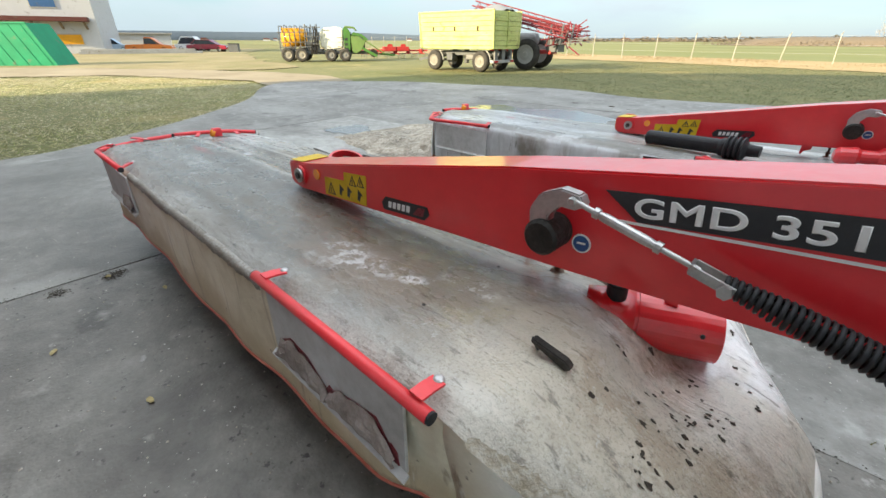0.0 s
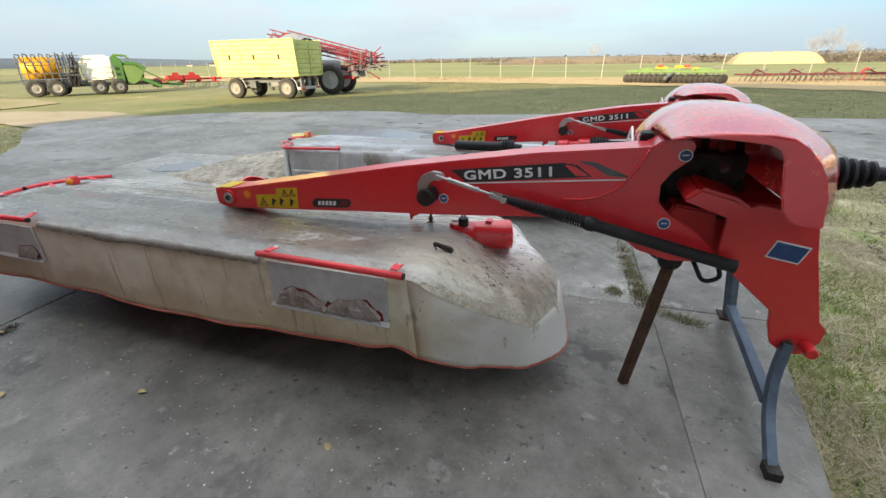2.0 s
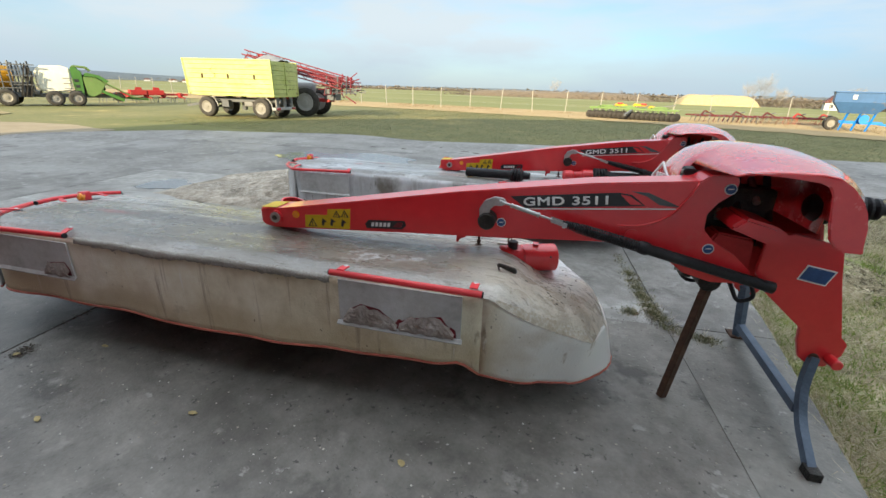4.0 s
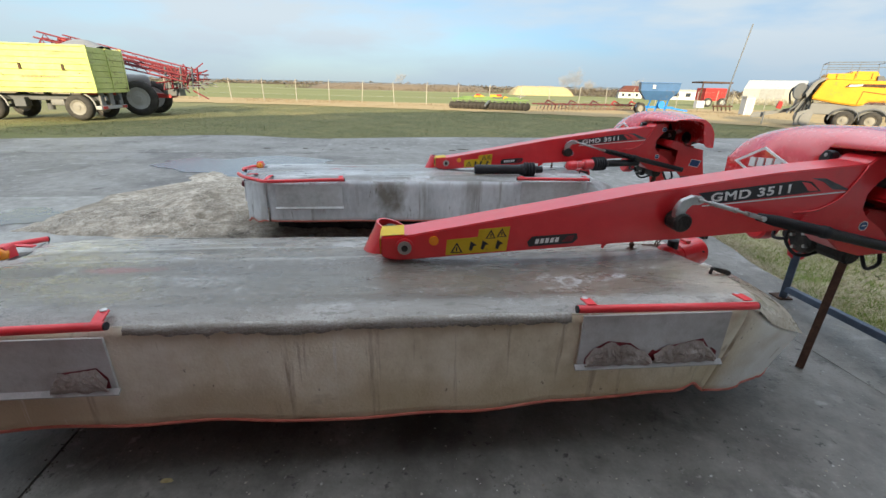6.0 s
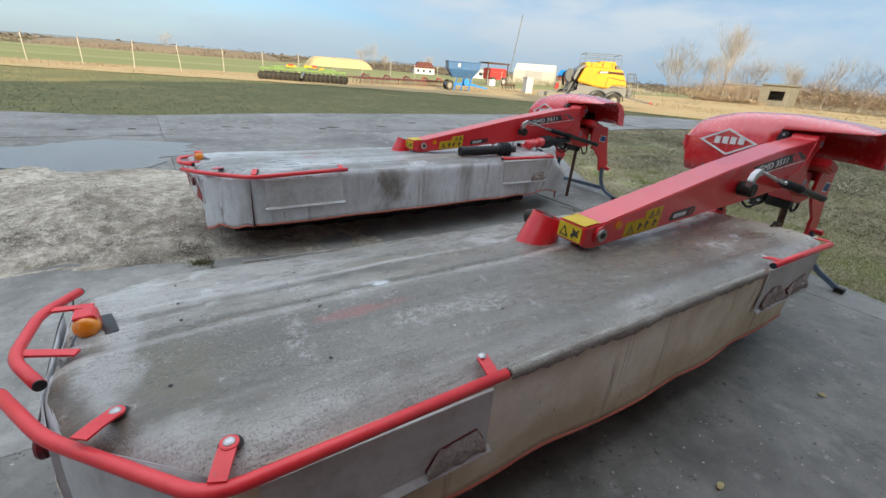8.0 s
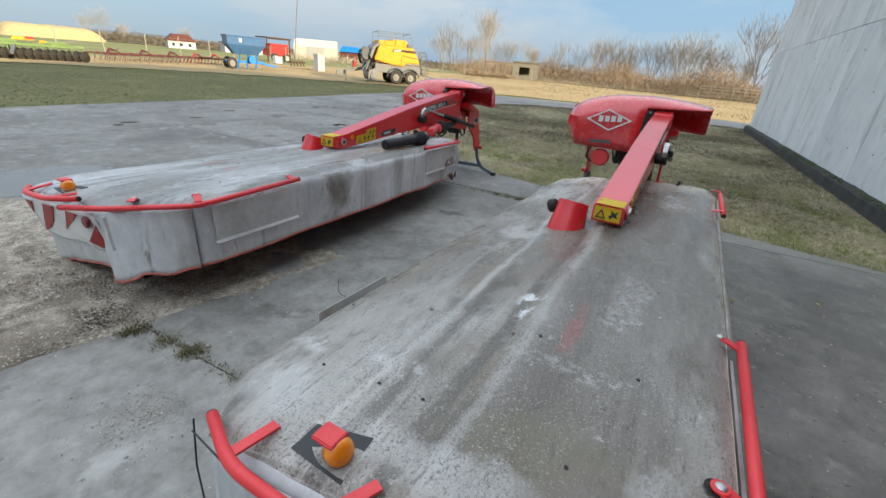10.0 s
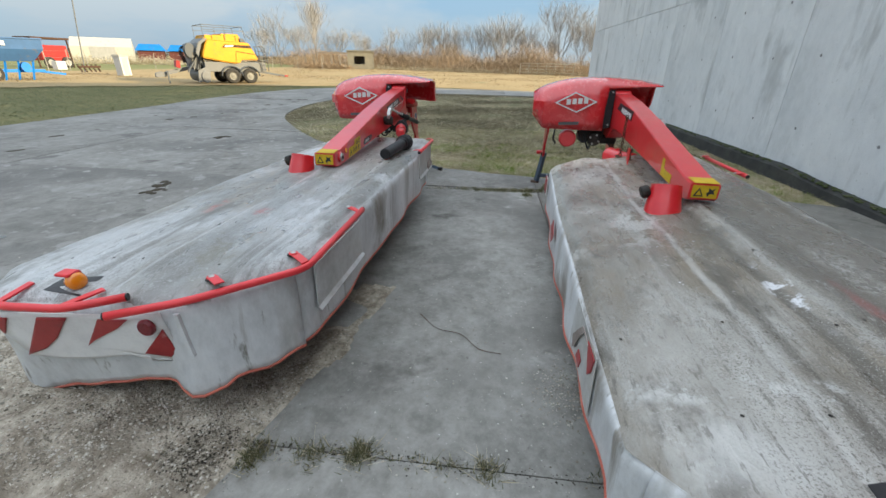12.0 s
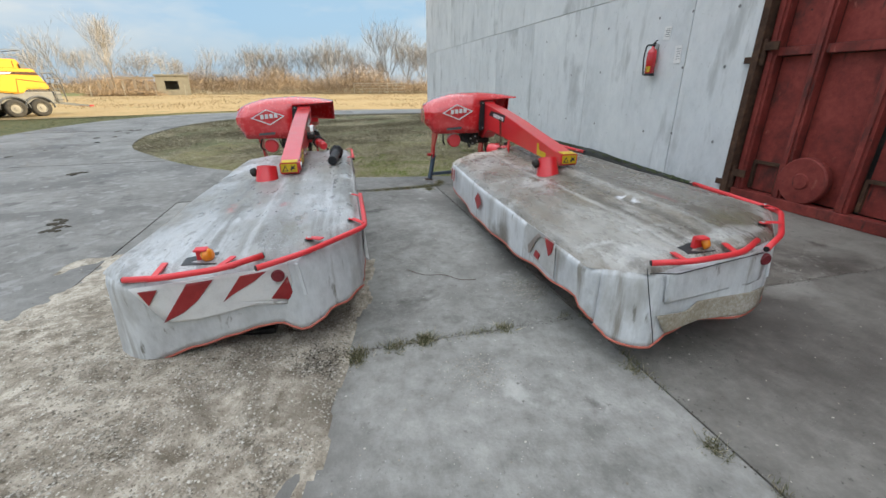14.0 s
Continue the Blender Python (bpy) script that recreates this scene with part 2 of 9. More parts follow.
    b.inputs["Specular IOR Level"].default_value = 0.6
    l.new(ranged(tex(7.0, (0.6, 1.4, 1), 2.0), 0.3, 0.7, min(1, rough + 0.16), rough - 0.14), b.inputs["Roughness"])
    low, fine, bu1, bu2 = tex(5.5, (0.7, 1.6, 1), 6.0, 5.0), tex(120.0, (1, 1, 1), 8.0, 3.0, 0.7), n.new("ShaderNodeBump"), n.new("ShaderNodeBump")
    bu1.inputs["Strength"].default_value, bu1.inputs["Distance"].default_value = 0.45, 0.03
    bu2.inputs["Strength"].default_value, bu2.inputs["Distance"].default_value = 0.35, 0.006
    l.new(low, bu1.inputs["Height"])
    l.new(fine, bu2.inputs["Height"])
    l.new(bu1.outputs["Normal"], bu2.inputs["Normal"])
    l.new(bu2.outputs["Normal"], b.inputs["Normal"])
    return m


M = {}
# darker bands at the rear and along the gutter, pale lines between them
M["tarp_a"] = sheet_top("dirty_grey_sheet", [(0.178, 0.157, 0.128), (0.265, 0.243, 0.21), (0.385, 0.366, 0.334)], (0.52, 0.502, 0.47), (0.085, 0.073, 0.057), (0.205, 0.168, 0.122), (0.085, 0.074, 0.06),
                        [(0.10, 0.60, (0.125, 0.105, 0.081), 0.72), (-0.25, 0.075, (0.47, 0.45, 0.415), 0.58), (0.47, 0.58, (0.115, 0.10, 0.082), 0.5), (0.43, 0.46, (0.10, 0.086, 0.066), 0.5), (0.62, 0.66, (0.46, 0.445, 0.415), 0.45), (0.70, 0.755, (0.085, 0.073, 0.056), 0.75), (0.945, 0.975, (0.52, 0.505, 0.475), 0.6), (1.10, 1.115, (0.46, 0.445, 0.415), 0.4)], ((0.62, 0.572, 0.49), -0.40, 0.30, 0.92), 0.29,
                        [(-0.58, 0.29, 0.42, 0.24, (0.20, 0.155, 0.115), 0.75, 0), (-0.10, 0.33, 0.26, 0.14, (0.23, 0.205, 0.115), 0.6, 9.0), (-0.66, 0.28, 0.20, 0.12, (0.60, 0.585, 0.575), 0.75, 19.0), (-0.44, 0.335, 0.10, 0.05, (0.66, 0.64, 0.64), 0.9, 20.0), (-0.28, 0.42, 0.14, 0.05, (0.60, 0.585, 0.57), 0.8, 18.0),
                         (0.20, 0.30, 0.42, 0.28, (0.46, 0.405, 0.31), 0.65, 0), (0.42, 0.42, 0.20, 0.20, (0.37, 0.31, 0.225), 0.6, 5.0), (0.46, 0.95, 0.22, 0.30, (0.80, 0.80, 0.80), 0.8, 0), (0.30, 0.33, 0.30, 0.15, (0.33, 0.265, 0.185), 0.6, 8.0),
                         (-2.63, 0.70, 0.26, 0.055, (0.72, 0.72, 0.74), 0.95, 10.0), (-2.40, 0.36, 0.36, 0.09, (0.50, 0.485, 0.455), 0.6, 34.0), (-3.20, 1.12, 0.07, 0.34, (0.58, 0.57, 0.55), 0.7, 5.0), (-1.75, 1.05, 0.40, 0.20, (0.56, 0.545, 0.52), 0.6, 6.0), (-2.72, 0.50, 0.22, 0.035, (0.40, 0.09, 0.085), 0.42, 0),
                         (-2.97, 0.42, 0.045, 0.26, (0.48, 0.47, 0.45), 0.5, 24.0), (-3.27, 0.45, 0.16, 0.20, (0.135, 0.118, 0.068), 0.75, 0), (-3.45, 0.62, 0.09, 0.36, (0.50, 0.49, 0.47), 0.55, 0), (-3.36, 0.17, 0.20, 0.09, (0.50, 0.485, 0.46), 0.6, 0), (-3.42, 1.18, 0.15, 0.22, (0.52, 0.51, 0.49), 0.55, 0)])
M["tarp_b"] = sheet_top("pale_grey_sheet", [(0.23, 0.226, 0.215), (0.36, 0.362, 0.36), (0.50, 0.506, 0.51)], (0.62, 0.628, 0.635), (0.14, 0.132, 0.118), (0.24, 0.22, 0.185), (0.18, 0.17, 0.155),
                        [(0.50, 0.60, (0.22, 0.215, 0.205), 0.5), (0.655, 0.69, (0.54, 0.545, 0.55), 0.6), (0.98, 1.02, (0.23, 0.225, 0.215), 0.5)], ((0.58, 0.585, 0.59), -0.4, 0.4, 0.6), 0.38,
                        [(-2.70, 0.53, 0.14, 0.06, (0.45, 0.12, 0.11), 0.7, 7.0), (-2.45, 0.95, 0.20, 0.05, (0.45, 0.14, 0.13), 0.7, 8.0), (-3.15, 0.45, 0.25, 0.14, (0.17, 0.155, 0.11), 0.7, 6.0), (-2.0, 0.5, 0.45, 0.22, (0.25, 0.225, 0.18), 0.6, 4.0)])
M["slab"] = mat("worn_concrete", [(0.14, 0.133, 0.120), (0.207, 0.199, 0.182), (0.275, 0.266, 0.246)], 0.8, 0.66, bump=0.55, bscale=60, rnd=0.04, fine=0.5, contrast=0.08,
                spots=[((0.125, 0.119, 0.111), 0.5, 0.52, (1, 1, 1), 0.14), ((0.115, 0.108, 0.10), 2.1, 0.60, (1, 1, 1), 0.09), ((0.33, 0.322, 0.304), 1.6, 0.64, (1, 1, 1), 0.10), ((0.28, 0.27, 0.255), 5.0, 0.59, (1, 1, 1), 0.05), ((0.105, 0.10, 0.092), 24, 0.62, (1, 1, 1), 0.07), ((0.40, 0.39, 0.37), 70, 0.66, (1, 1, 1), 0.05)])
M["slab_pale"] = mat("pale_worn_concrete", [(0.18, 0.174, 0.158), (0.275, 0.267, 0.246), (0.37, 0.36, 0.336)], 0.8, 0.66, bump=0.55, bscale=60, rnd=0.03, fine=0.5, contrast=0.08,
                     spots=[((0.15, 0.143, 0.13), 0.5, 0.54, (1, 1, 1), 0.14), ((0.135, 0.128, 0.116), 2.1, 0.61, (1, 1, 1), 0.09), ((0.43, 0.42, 0.395), 1.6, 0.62, (1, 1, 1), 0.08), ((0.15, 0.143, 0.13), 24, 0.64, (1, 1, 1), 0.08), ((0.48, 0.47, 0.445), 70, 0.66, (1, 1, 1), 0.05)])
M["slab_dark"] = mat("stained_concrete", [(0.114, 0.105, 0.091), (0.178, 0.166, 0.145), (0.248, 0.234, 0.208)], 0.7, 0.46, bump=0.35, bscale=60, rnd=0.03, fine=0.46, contrast=0.09,
                     spots=[((0.080, 0.073, 0.063), 0.6, 0.53, (1, 1, 1), 0.12), ((0.27, 0.255, 0.226), 0.9, 0.59, (1, 1, 1), 0.12), ((0.085, 0.078, 0.067), 2.4, 0.59, (1, 1, 1), 0.08), ((0.25, 0.238, 0.212), 3.2, 0.61, (1, 1, 1), 0.07), ((0.30, 0.287, 0.258), 9.0, 0.66, (1, 1, 1), 0.05), ((0.066, 0.061, 0.054), 26, 0.62, (1, 1, 1), 0.07), ((0.32, 0.307, 0.28), 60, 0.67, (1, 1, 1), 0.05)])
M["slab_mid"] = mat("damp_concrete", [(0.115, 0.107, 0.094), (0.178, 0.168, 0.149), (0.25, 0.237, 0.213)], 0.7, 0.47, bump=0.35, bscale=60, rnd=0.03, fine=0.46, contrast=0.09,
                     spots=[((0.10, 0.094, 0.083), 0.6, 0.54, (1, 1, 1), 0.14), ((0.31, 0.297, 0.27), 0.9, 0.60, (1, 1, 1), 0.12), ((0.095, 0.09, 0.08), 26, 0.62, (1, 1, 1), 0.07), ((0.37, 0.357, 0.33), 60, 0.67, (1, 1, 1), 0.05)])
for damp in ("slab_dark", "slab_mid"):
    M[damp].node_tree.nodes["Principled BSDF"].inputs["Specular IOR Level"].default_value = 0.38
M["wall"] = mat("cast_concrete", [(0.52, 0.535, 0.545), (0.63, 0.642, 0.652), (0.71, 0.72, 0.725)], 0.7, 0.75, bump=0.25, bscale=45, stretch=(1, 1, 0.6), rnd=0.03, contrast=0.05,
                spots=[((0.42, 0.43, 0.435), 1.1, 0.56, (1, 1, 1), 0.12), ((0.46, 0.468, 0.47), 2.6, 0.58, (1.2, 1.2, 0.4), 0.12), ((0.76, 0.77, 0.77), 1.8, 0.63, (1, 1, 0.6), 0.1), ((0.40, 0.405, 0.40), 3.0, 0.68, (2.2, 2.2, 0.16), 0.10), ((0.48, 0.485, 0.48), 30, 0.63, (1, 1, 1), 0.08)])
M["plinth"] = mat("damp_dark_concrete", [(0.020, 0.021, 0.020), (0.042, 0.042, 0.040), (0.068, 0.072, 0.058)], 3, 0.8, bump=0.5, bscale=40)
M["moss"] = mat("moss", [(0.03, 0.045, 0.015), (0.06, 0.075, 0.03), (0.11, 0.10, 0.06)], 9, 0.95, bump=0.8, bscale=60)
# browner towards the hem and just below the top edge, paler at the inner end
M["skirt_a"] = mat("mud_stained_sheet", [(0.60, 0.52, 0.37), (0.77, 0.70, 0.545), (0.88, 0.84, 0.72)], 1.1, 0.52, bump=0.3, bscale=80, stretch=(1, 1, 0.8), fine=0.3, contrast=0.08, zone=[((0.46, 0.36, 0.195), "Z", 0.52, 0.36, 0.60), ((0.40, 0.31, 0.175), "Z", 0.645, 0.72, 0.50), ((0.86, 0.855, 0.83), "X", -0.05, 0.30, 0.85)],
                   spots=[((0.48, 0.38, 0.255), 0.9, 0.50, (1, 1, 1.8), 0.20), ((0.27, 0.20, 0.125), 1.5, 0.59, (1, 1, 2.6), 0.12), ((0.40, 0.32, 0.22), 8.0, 0.60, (1.8, 1.8, 0.14), 0.08), ((0.82, 0.80, 0.76), 6.0, 0.64, (2.2, 2.2, 0.12), 0.07), ((0.22, 0.165, 0.11), 30, 0.67, (1, 1, 1), 0.05)])
M["skirt_b"] = mat("grey_sheet", [(0.42, 0.425, 0.43), (0.58, 0.588, 0.595), (0.72, 0.73, 0.74)], 2.0, 0.45, bump=0.2, bscale=110, stretch=(1, 1, 0.5), contrast=0.06,
                   spots=[((0.32, 0.305, 0.28), 2.2, 0.56, (1, 1, 0.7), 0.14), ((0.21, 0.19, 0.16), 1.3, 0.58, (1, 1, 1.6), 0.10), ((0.26, 0.24, 0.21), 5, 0.58, (1.6, 1.6, 0.18), 0.10), ((0.20, 0.19, 0.165), 14, 0.63, (1.2, 1.2, 0.6), 0.08), ((0.78, 0.79, 0.80), 4, 0.64, (1.5, 1.5, 0.3), 0.08)])
M["white_sheet"] = mat("clean_pale_sheet", [(0.38, 0.37, 0.35), (0.49, 0.485, 0.47), (0.58, 0.58, 0.575)], 2.2, 0.5, bump=0.2, bscale=90, contrast=0.08, spots=[((0.32, 0.27, 0.21), 2.6, 0.62, (1, 1, 1), 0.16)])
M["torn"] = mat("torn_dirty_sheet", [(0.16, 0.128, 0.108), (0.30, 0.255, 0.228), (0.46, 0.415, 0.385)], 9, 0.65, bump=0.4, bscale=80)
M["red"] = mat("red_machine_paint", [(0.56, 0.013, 0.020), (0.66, 0.018, 0.026), (0.73, 0.030, 0.036)], 1.6, 0.36, bump=0.03, bscale=30, coat=0.7,
               spots=[((0.616, 0.056, 0.050), 3.5, 0.66), ((0.448, 0.101, 0.078), 60, 0.75)])
M["red_rail"] = mat("red_tube_paint", [(0.60, 0.022, 0.03), (0.72, 0.034, 0.042), (0.76, 0.06, 0.065)], 6, 0.42, bump=0.06, bscale=60, coat=0.15, spots=[((0.34, 0.11, 0.09), 30, 0.70)])
M["hood"] = mat("glossy_red_hood", [(0.60, 0.022, 0.028), (0.68, 0.032, 0.038), (0.72, 0.05, 0.055)], 1.4, 0.26, bump=0.0, bscale=8, coat=1.0, spots=[((0.62, 0.07, 0.07), 3, 0.64, (1, 1, 1), 0.2)])
M["hood"].node_tree.nodes["Principled BSDF"].inputs["Coat Roughness"].default_value = 0.07
# machine red again, with the shade under hood and canopy put into it
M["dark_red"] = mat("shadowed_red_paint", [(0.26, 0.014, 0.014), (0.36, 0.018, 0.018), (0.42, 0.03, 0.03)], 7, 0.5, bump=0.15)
M["black"] = mat("black_plastic", [(0.012, 0.012, 0.013), (0.022, 0.022, 0.024), (0.04, 0.04, 0.042)], 8, 0.5, bump=0.15)
M["grease"] = mat("greasy_black_metal", [(0.012, 0.011, 0.01), (0.03, 0.027, 0.024), (0.08, 0.07, 0.06)], 14, 0.5, metal=0.3, bump=0.5, bscale=60)
M["steel"] = mat("bare_steel", [(0.30, 0.29, 0.28), (0.48, 0.47, 0.46), (0.60, 0.59, 0.58)], 12, 0.38, metal=0.9, bump=0.2, spots=[((0.20, 0.12, 0.08), 20, 0.66)])
M["rust"] = mat("rusty_steel", [(0.035, 0.02, 0.014), (0.075, 0.042, 0.028), (0.14, 0.075, 0.045)], 10, 0.8, metal=0.2, bump=0.5)
M["blue_steel"] = mat("blue_grey_painted_steel", [(0.05, 0.068, 0.095), (0.085, 0.115, 0.16), (0.13, 0.165, 0.22)], 7, 0.5, bump=0.2, spots=[((0.045, 0.035, 0.03), 9, 0.66)])
M["yellow"] = mat("yellow_sticker", [(0.50, 0.31, 0.012), (0.60, 0.40, 0.018), (0.66, 0.46, 0.04)], 10, 0.5, bump=0.03, spots=[((0.34, 0.21, 0.05), 9, 0.60)])
M["ink"] = mat("black_print", [(0.014, 0.014, 0.016), (0.02, 0.02, 0.022), (0.035, 0.035, 0.038)], 9, 0.45, bump=0)
M["white"] = mat("white_print", [(0.62, 0.61, 0.60), (0.74, 0.73, 0.72), (0.80, 0.79, 0.78)], 9, 0.5, bump=0)
M["grey"] = mat("grey_print", [(0.06, 0.065, 0.07), (0.10, 0.105, 0.11), (0.15, 0.155, 0.16)], 9, 0.5, bump=0)
M["blue"] = mat("blue_sticker", [(0.01, 0.04, 0.12), (0.016, 0.06, 0.19), (0.03, 0.09, 0.24)], 12, 0.45, bump=0)
M["orange"] = mat("orange_lens", [(0.75, 0.20, 0.005), (0.85, 0.27, 0.01), (0.9, 0.33, 0.02)], 20, 0.2, bump=0.05, coat=0.6)
M["maroon"] = mat("dark_red_reflector", [(0.10, 0.008, 0.015), (0.16, 0.012, 0.02), (0.2, 0.02, 0.03)], 20, 0.3, bump=0.05)
M["hem"] = mat("red_hem", [(0.30, 0.10, 0.07), (0.50, 0.14, 0.10), (0.58, 0.24, 0.18)], 9, 0.6, bump=0.2)
M["grass"] = mat("winter_grass", [(0.092, 0.096, 0.040), (0.143, 0.140, 0.057), (0.212, 0.184, 0.082)], 0.35, 0.95, bump=0.8, bscale=22, fine=0.5,
                 spots=[((0.265, 0.215, 0.082), 0.11, 0.56), ((0.112, 0.118, 0.038), 0.05, 0.55), ((0.29, 0.235, 0.10), 0.7, 0.62, (1, 1, 1), 0.1), ((0.085, 0.082, 0.032), 9.0, 0.58, (1, 1, 1), 0.08)])
# dry grass with the gold of low sun mixed into its colour
M["sunlit_straw_grass"] = mat("dry_sunlit_grass", [(0.215, 0.155, 0.070), (0.31, 0.228, 0.112), (0.385, 0.292, 0.155)], 0.5, 0.95, bump=0.9, bscale=12, fine=0.5, spots=[((0.21, 0.180, 0.085), 0.25, 0.58, (1, 1, 1), 0.12), ((0.17, 0.115, 0.065), 4.0, 0.62, (1, 1, 1), 0.08)])
M["sand"] = mat("pale_gravelly_sand", [(0.235, 0.20, 0.152), (0.38, 0.331, 0.265), (0.545, 0.487, 0.40)], 1.1, 0.95, bump=1.0, bscale=75, fine=0.6, contrast=0.12, spots=[((0.17, 0.145, 0.11), 1.0, 0.55, (1, 1, 1), 0.14), ((0.16, 0.135, 0.10), 6.0, 0.60, (1, 1, 1), 0.08), ((0.15, 0.125, 0.093), 70, 0.58, (1, 1, 1), 0.08), ((0.63, 0.585, 0.50), 55, 0.61, (1, 1, 1), 0.06)])
M["dirt"] = mat("sandy_dirt_track", [(0.17, 0.135, 0.085), (0.235, 0.195, 0.13), (0.29, 0.245, 0.17)], 0.4, 0.95, bump=0.6, bscale=12)
M["yard_grass"] = mat("worn_yard_grass", [(0.15, 0.125, 0.06), (0.21, 0.175, 0.09), (0.28, 0.235, 0.135)], 0.35, 0.95, bump=0.7, bscale=14, fine=0.5, spots=[((0.15, 0.145, 0.055), 0.12, 0.52, (1, 1, 1), 0.12)])
M["island_grass"] = mat("matted_grass", [(0.11, 0.098, 0.052), (0.175, 0.152, 0.082), (0.28, 0.236, 0.14)], 0.9, 0.95, bump=1.0, bscale=30, fine=0.55, contrast=0.06, spots=[((0.34, 0.28, 0.18), 0.8, 0.59, (1, 1, 1), 0.10), ((0.105, 0.112, 0.046), 0.5, 0.54, (1, 1, 1), 0.10), ((0.06, 0.05, 0.03), 14, 0.57, (1, 1, 1), 0.08)])
M["soil"] = mat("dark_soil", [(0.03, 0.025, 0.018), (0.06, 0.05, 0.035), (0.10, 0.085, 0.06)], 7, 0.95, bump=0.9, bscale=40)
M["field"] = mat("far_field", [(0.10, 0.12, 0.035), (0.16, 0.165, 0.06), (0.24, 0.21, 0.10)], 0.02, 0.95, bump=0.3, bscale=1.5, stretch=(0.35, 2.5, 1))
M["tyre"] = mat("worn_tyre", [(0.02, 0.019, 0.018), (0.04, 0.038, 0.035), (0.075, 0.068, 0.06)], 5, 0.85, bump=0.4)
M["puddle"] = mat("wet_concrete", [(0.12, 0.12, 0.12), (0.14, 0.139, 0.136), (0.16, 0.158, 0.154)], 0.5, 0.18, bump=0, bscale=4, fine=0.1)
M["door_red"] = mat("oxide_red_door", [(0.11, 0.024, 0.019), (0.20, 0.036, 0.029), (0.27, 0.058, 0.046)], 1.6, 0.6, bump=0.3, bscale=50, rnd=0.10, contrast=0.06,
                    spots=[((0.055, 0.024, 0.02), 1.8, 0.56, (1, 1, 0.6), 0.12), ((0.035, 0.022, 0.019), 5, 0.60, (1.6, 1.6, 0.25), 0.10), ((0.03, 0.02, 0.017), 16, 0.64), ((0.30, 0.10, 0.075), 7, 0.65, (1, 1, 0.5), 0.06)])
M["stripe"] = mat("red_reflective_stripe", [(0.22, 0.012, 0.016), (0.32, 0.02, 0.024), (0.38, 0.04, 0.04)], 8, 0.4, bump=0.05, spots=[((0.45, 0.20, 0.19), 12, 0.66)])
M["fray"] = mat("frayed_grey_sheet", [(0.13, 0.113, 0.09), (0.29, 0.265, 0.23), (0.52, 0.50, 0.47)], 9, 0.8, bump=0.6, bscale=150, fine=0.6, stretch=(1, 1, 3))
M["mud_film"] = mat("dried_mud_film", [(0.28, 0.235, 0.165), (0.38, 0.335, 0.265), (0.52, 0.49, 0.44)], 5, 0.75, bump=0.6, bscale=90, fine=0.6, contrast=0.06)
M["hole"] = mat("mortar_plug", [(0.16, 0.16, 0.16), (0.22, 0.22, 0.22), (0.28, 0.28, 0.28)], 20, 0.85, bump=0.2)
M["flake"] = mat("flaking_white_coat", [(0.40, 0.38, 0.37), (0.55, 0.54, 0.54), (0.66, 0.66, 0.67)], 14, 0.6, bump=0.5, bscale=80)
M["mudspot"] = mat("dried_mud_spot", [(0.03, 0.024, 0.018), (0.055, 0.045, 0.035), (0.085, 0.07, 0.055)], 14, 0.9, bump=0.5)
M["glass"] = mat("dark_window", [(0.02, 0.025, 0.03), (0.03, 0.035, 0.045), (0.05, 0.06, 0.07)], 2, 0.08, bump=0)


# ---- mesh helpers ----
def part(name, bm, material, parent=None, label="", smooth=False):
    """One mesh object from a bmesh, under a thing or a part."""
    me = bpy.data.meshes.new(name)
    if smooth:
        for f in bm.faces:
            f.smooth = True
    bm.to_mesh(me)
    bm.free()
    me.materials.append(material if not isinstance(material, str) else M[material])
    ob = new(name, me)
    ob.parent = parent
    if label:
        ob["label"] = label
    return ob


def thing(name, label, category, at=(0, 0, 0), turn=0.0, group="", kind=""):
    """An Empty at a thing's base; turn in degrees round z."""
    ob = new(name)
    ob.empty_display_size = 0.1
    ob.matrix_world = pose(*at, 0, 0, turn)
    return tagged(ob, label, category, group, kind)


def B():
    return bmesh.new()


def box(bm, x0, x1, y0, y1, z0, z1, bevel=0.0, m=None):
    vs = [bm.verts.new((x, y, z)) for z in (z0, z1) for x, y in ((x0, y0), (x1, y0), (x1, y1), (x0, y1))]
    fs = [bm.faces.new([vs[i] for i in q]) for q in ((3, 2, 1, 0), (4, 5, 6, 7), (0, 1, 5, 4), (1, 2, 6, 5), (2, 3, 7, 6), (3, 0, 4, 7))]
    if bevel:
        es = list({e for f in fs for e in f.edges})
        r = bmesh.ops.bevel(bm, geom=es, offset=bevel, segments=2, affect="EDGES", profile=0.6)
        vs = list({v for f in r["faces"] for v in f.verts} | {v for v in vs if v.is_valid})
    if m is not None:
        for v in vs:
            v.co = m @ v.co
    return bm


def bar(bm, a, b, w, h, bevel=0.0, roll=0.0):
    """A square bar from a to b."""
    a, b = Vector(a), Vector(b)
    q = (b - a).to_track_quat("X", "Z").to_matrix().to_4x4()
    m = Matrix.Translation(a) @ q @ Matrix.Rotation(roll, 4, "X")
    return box(bm, 0, (b - a).length, -w / 2, w / 2, -h / 2, h / 2, bevel, m)


def rings(bm, loops, close=True, cap=True):
    """Skin a list of closed loops of equal length."""
    rows = [[bm.verts.new(p) for p in lp] for lp in loops]
    n = len(rows[0])
    for a, b in zip(rows, rows[1:]):
        for i in range(n if close else n - 1):
            j = (i + 1) % n
            bm.faces.new((a[i], a[j], b[j], b[i]))
    if cap:
        bm.faces.new(list(reversed(rows[0])))
        bm.faces.new(rows[-1])
    return bm


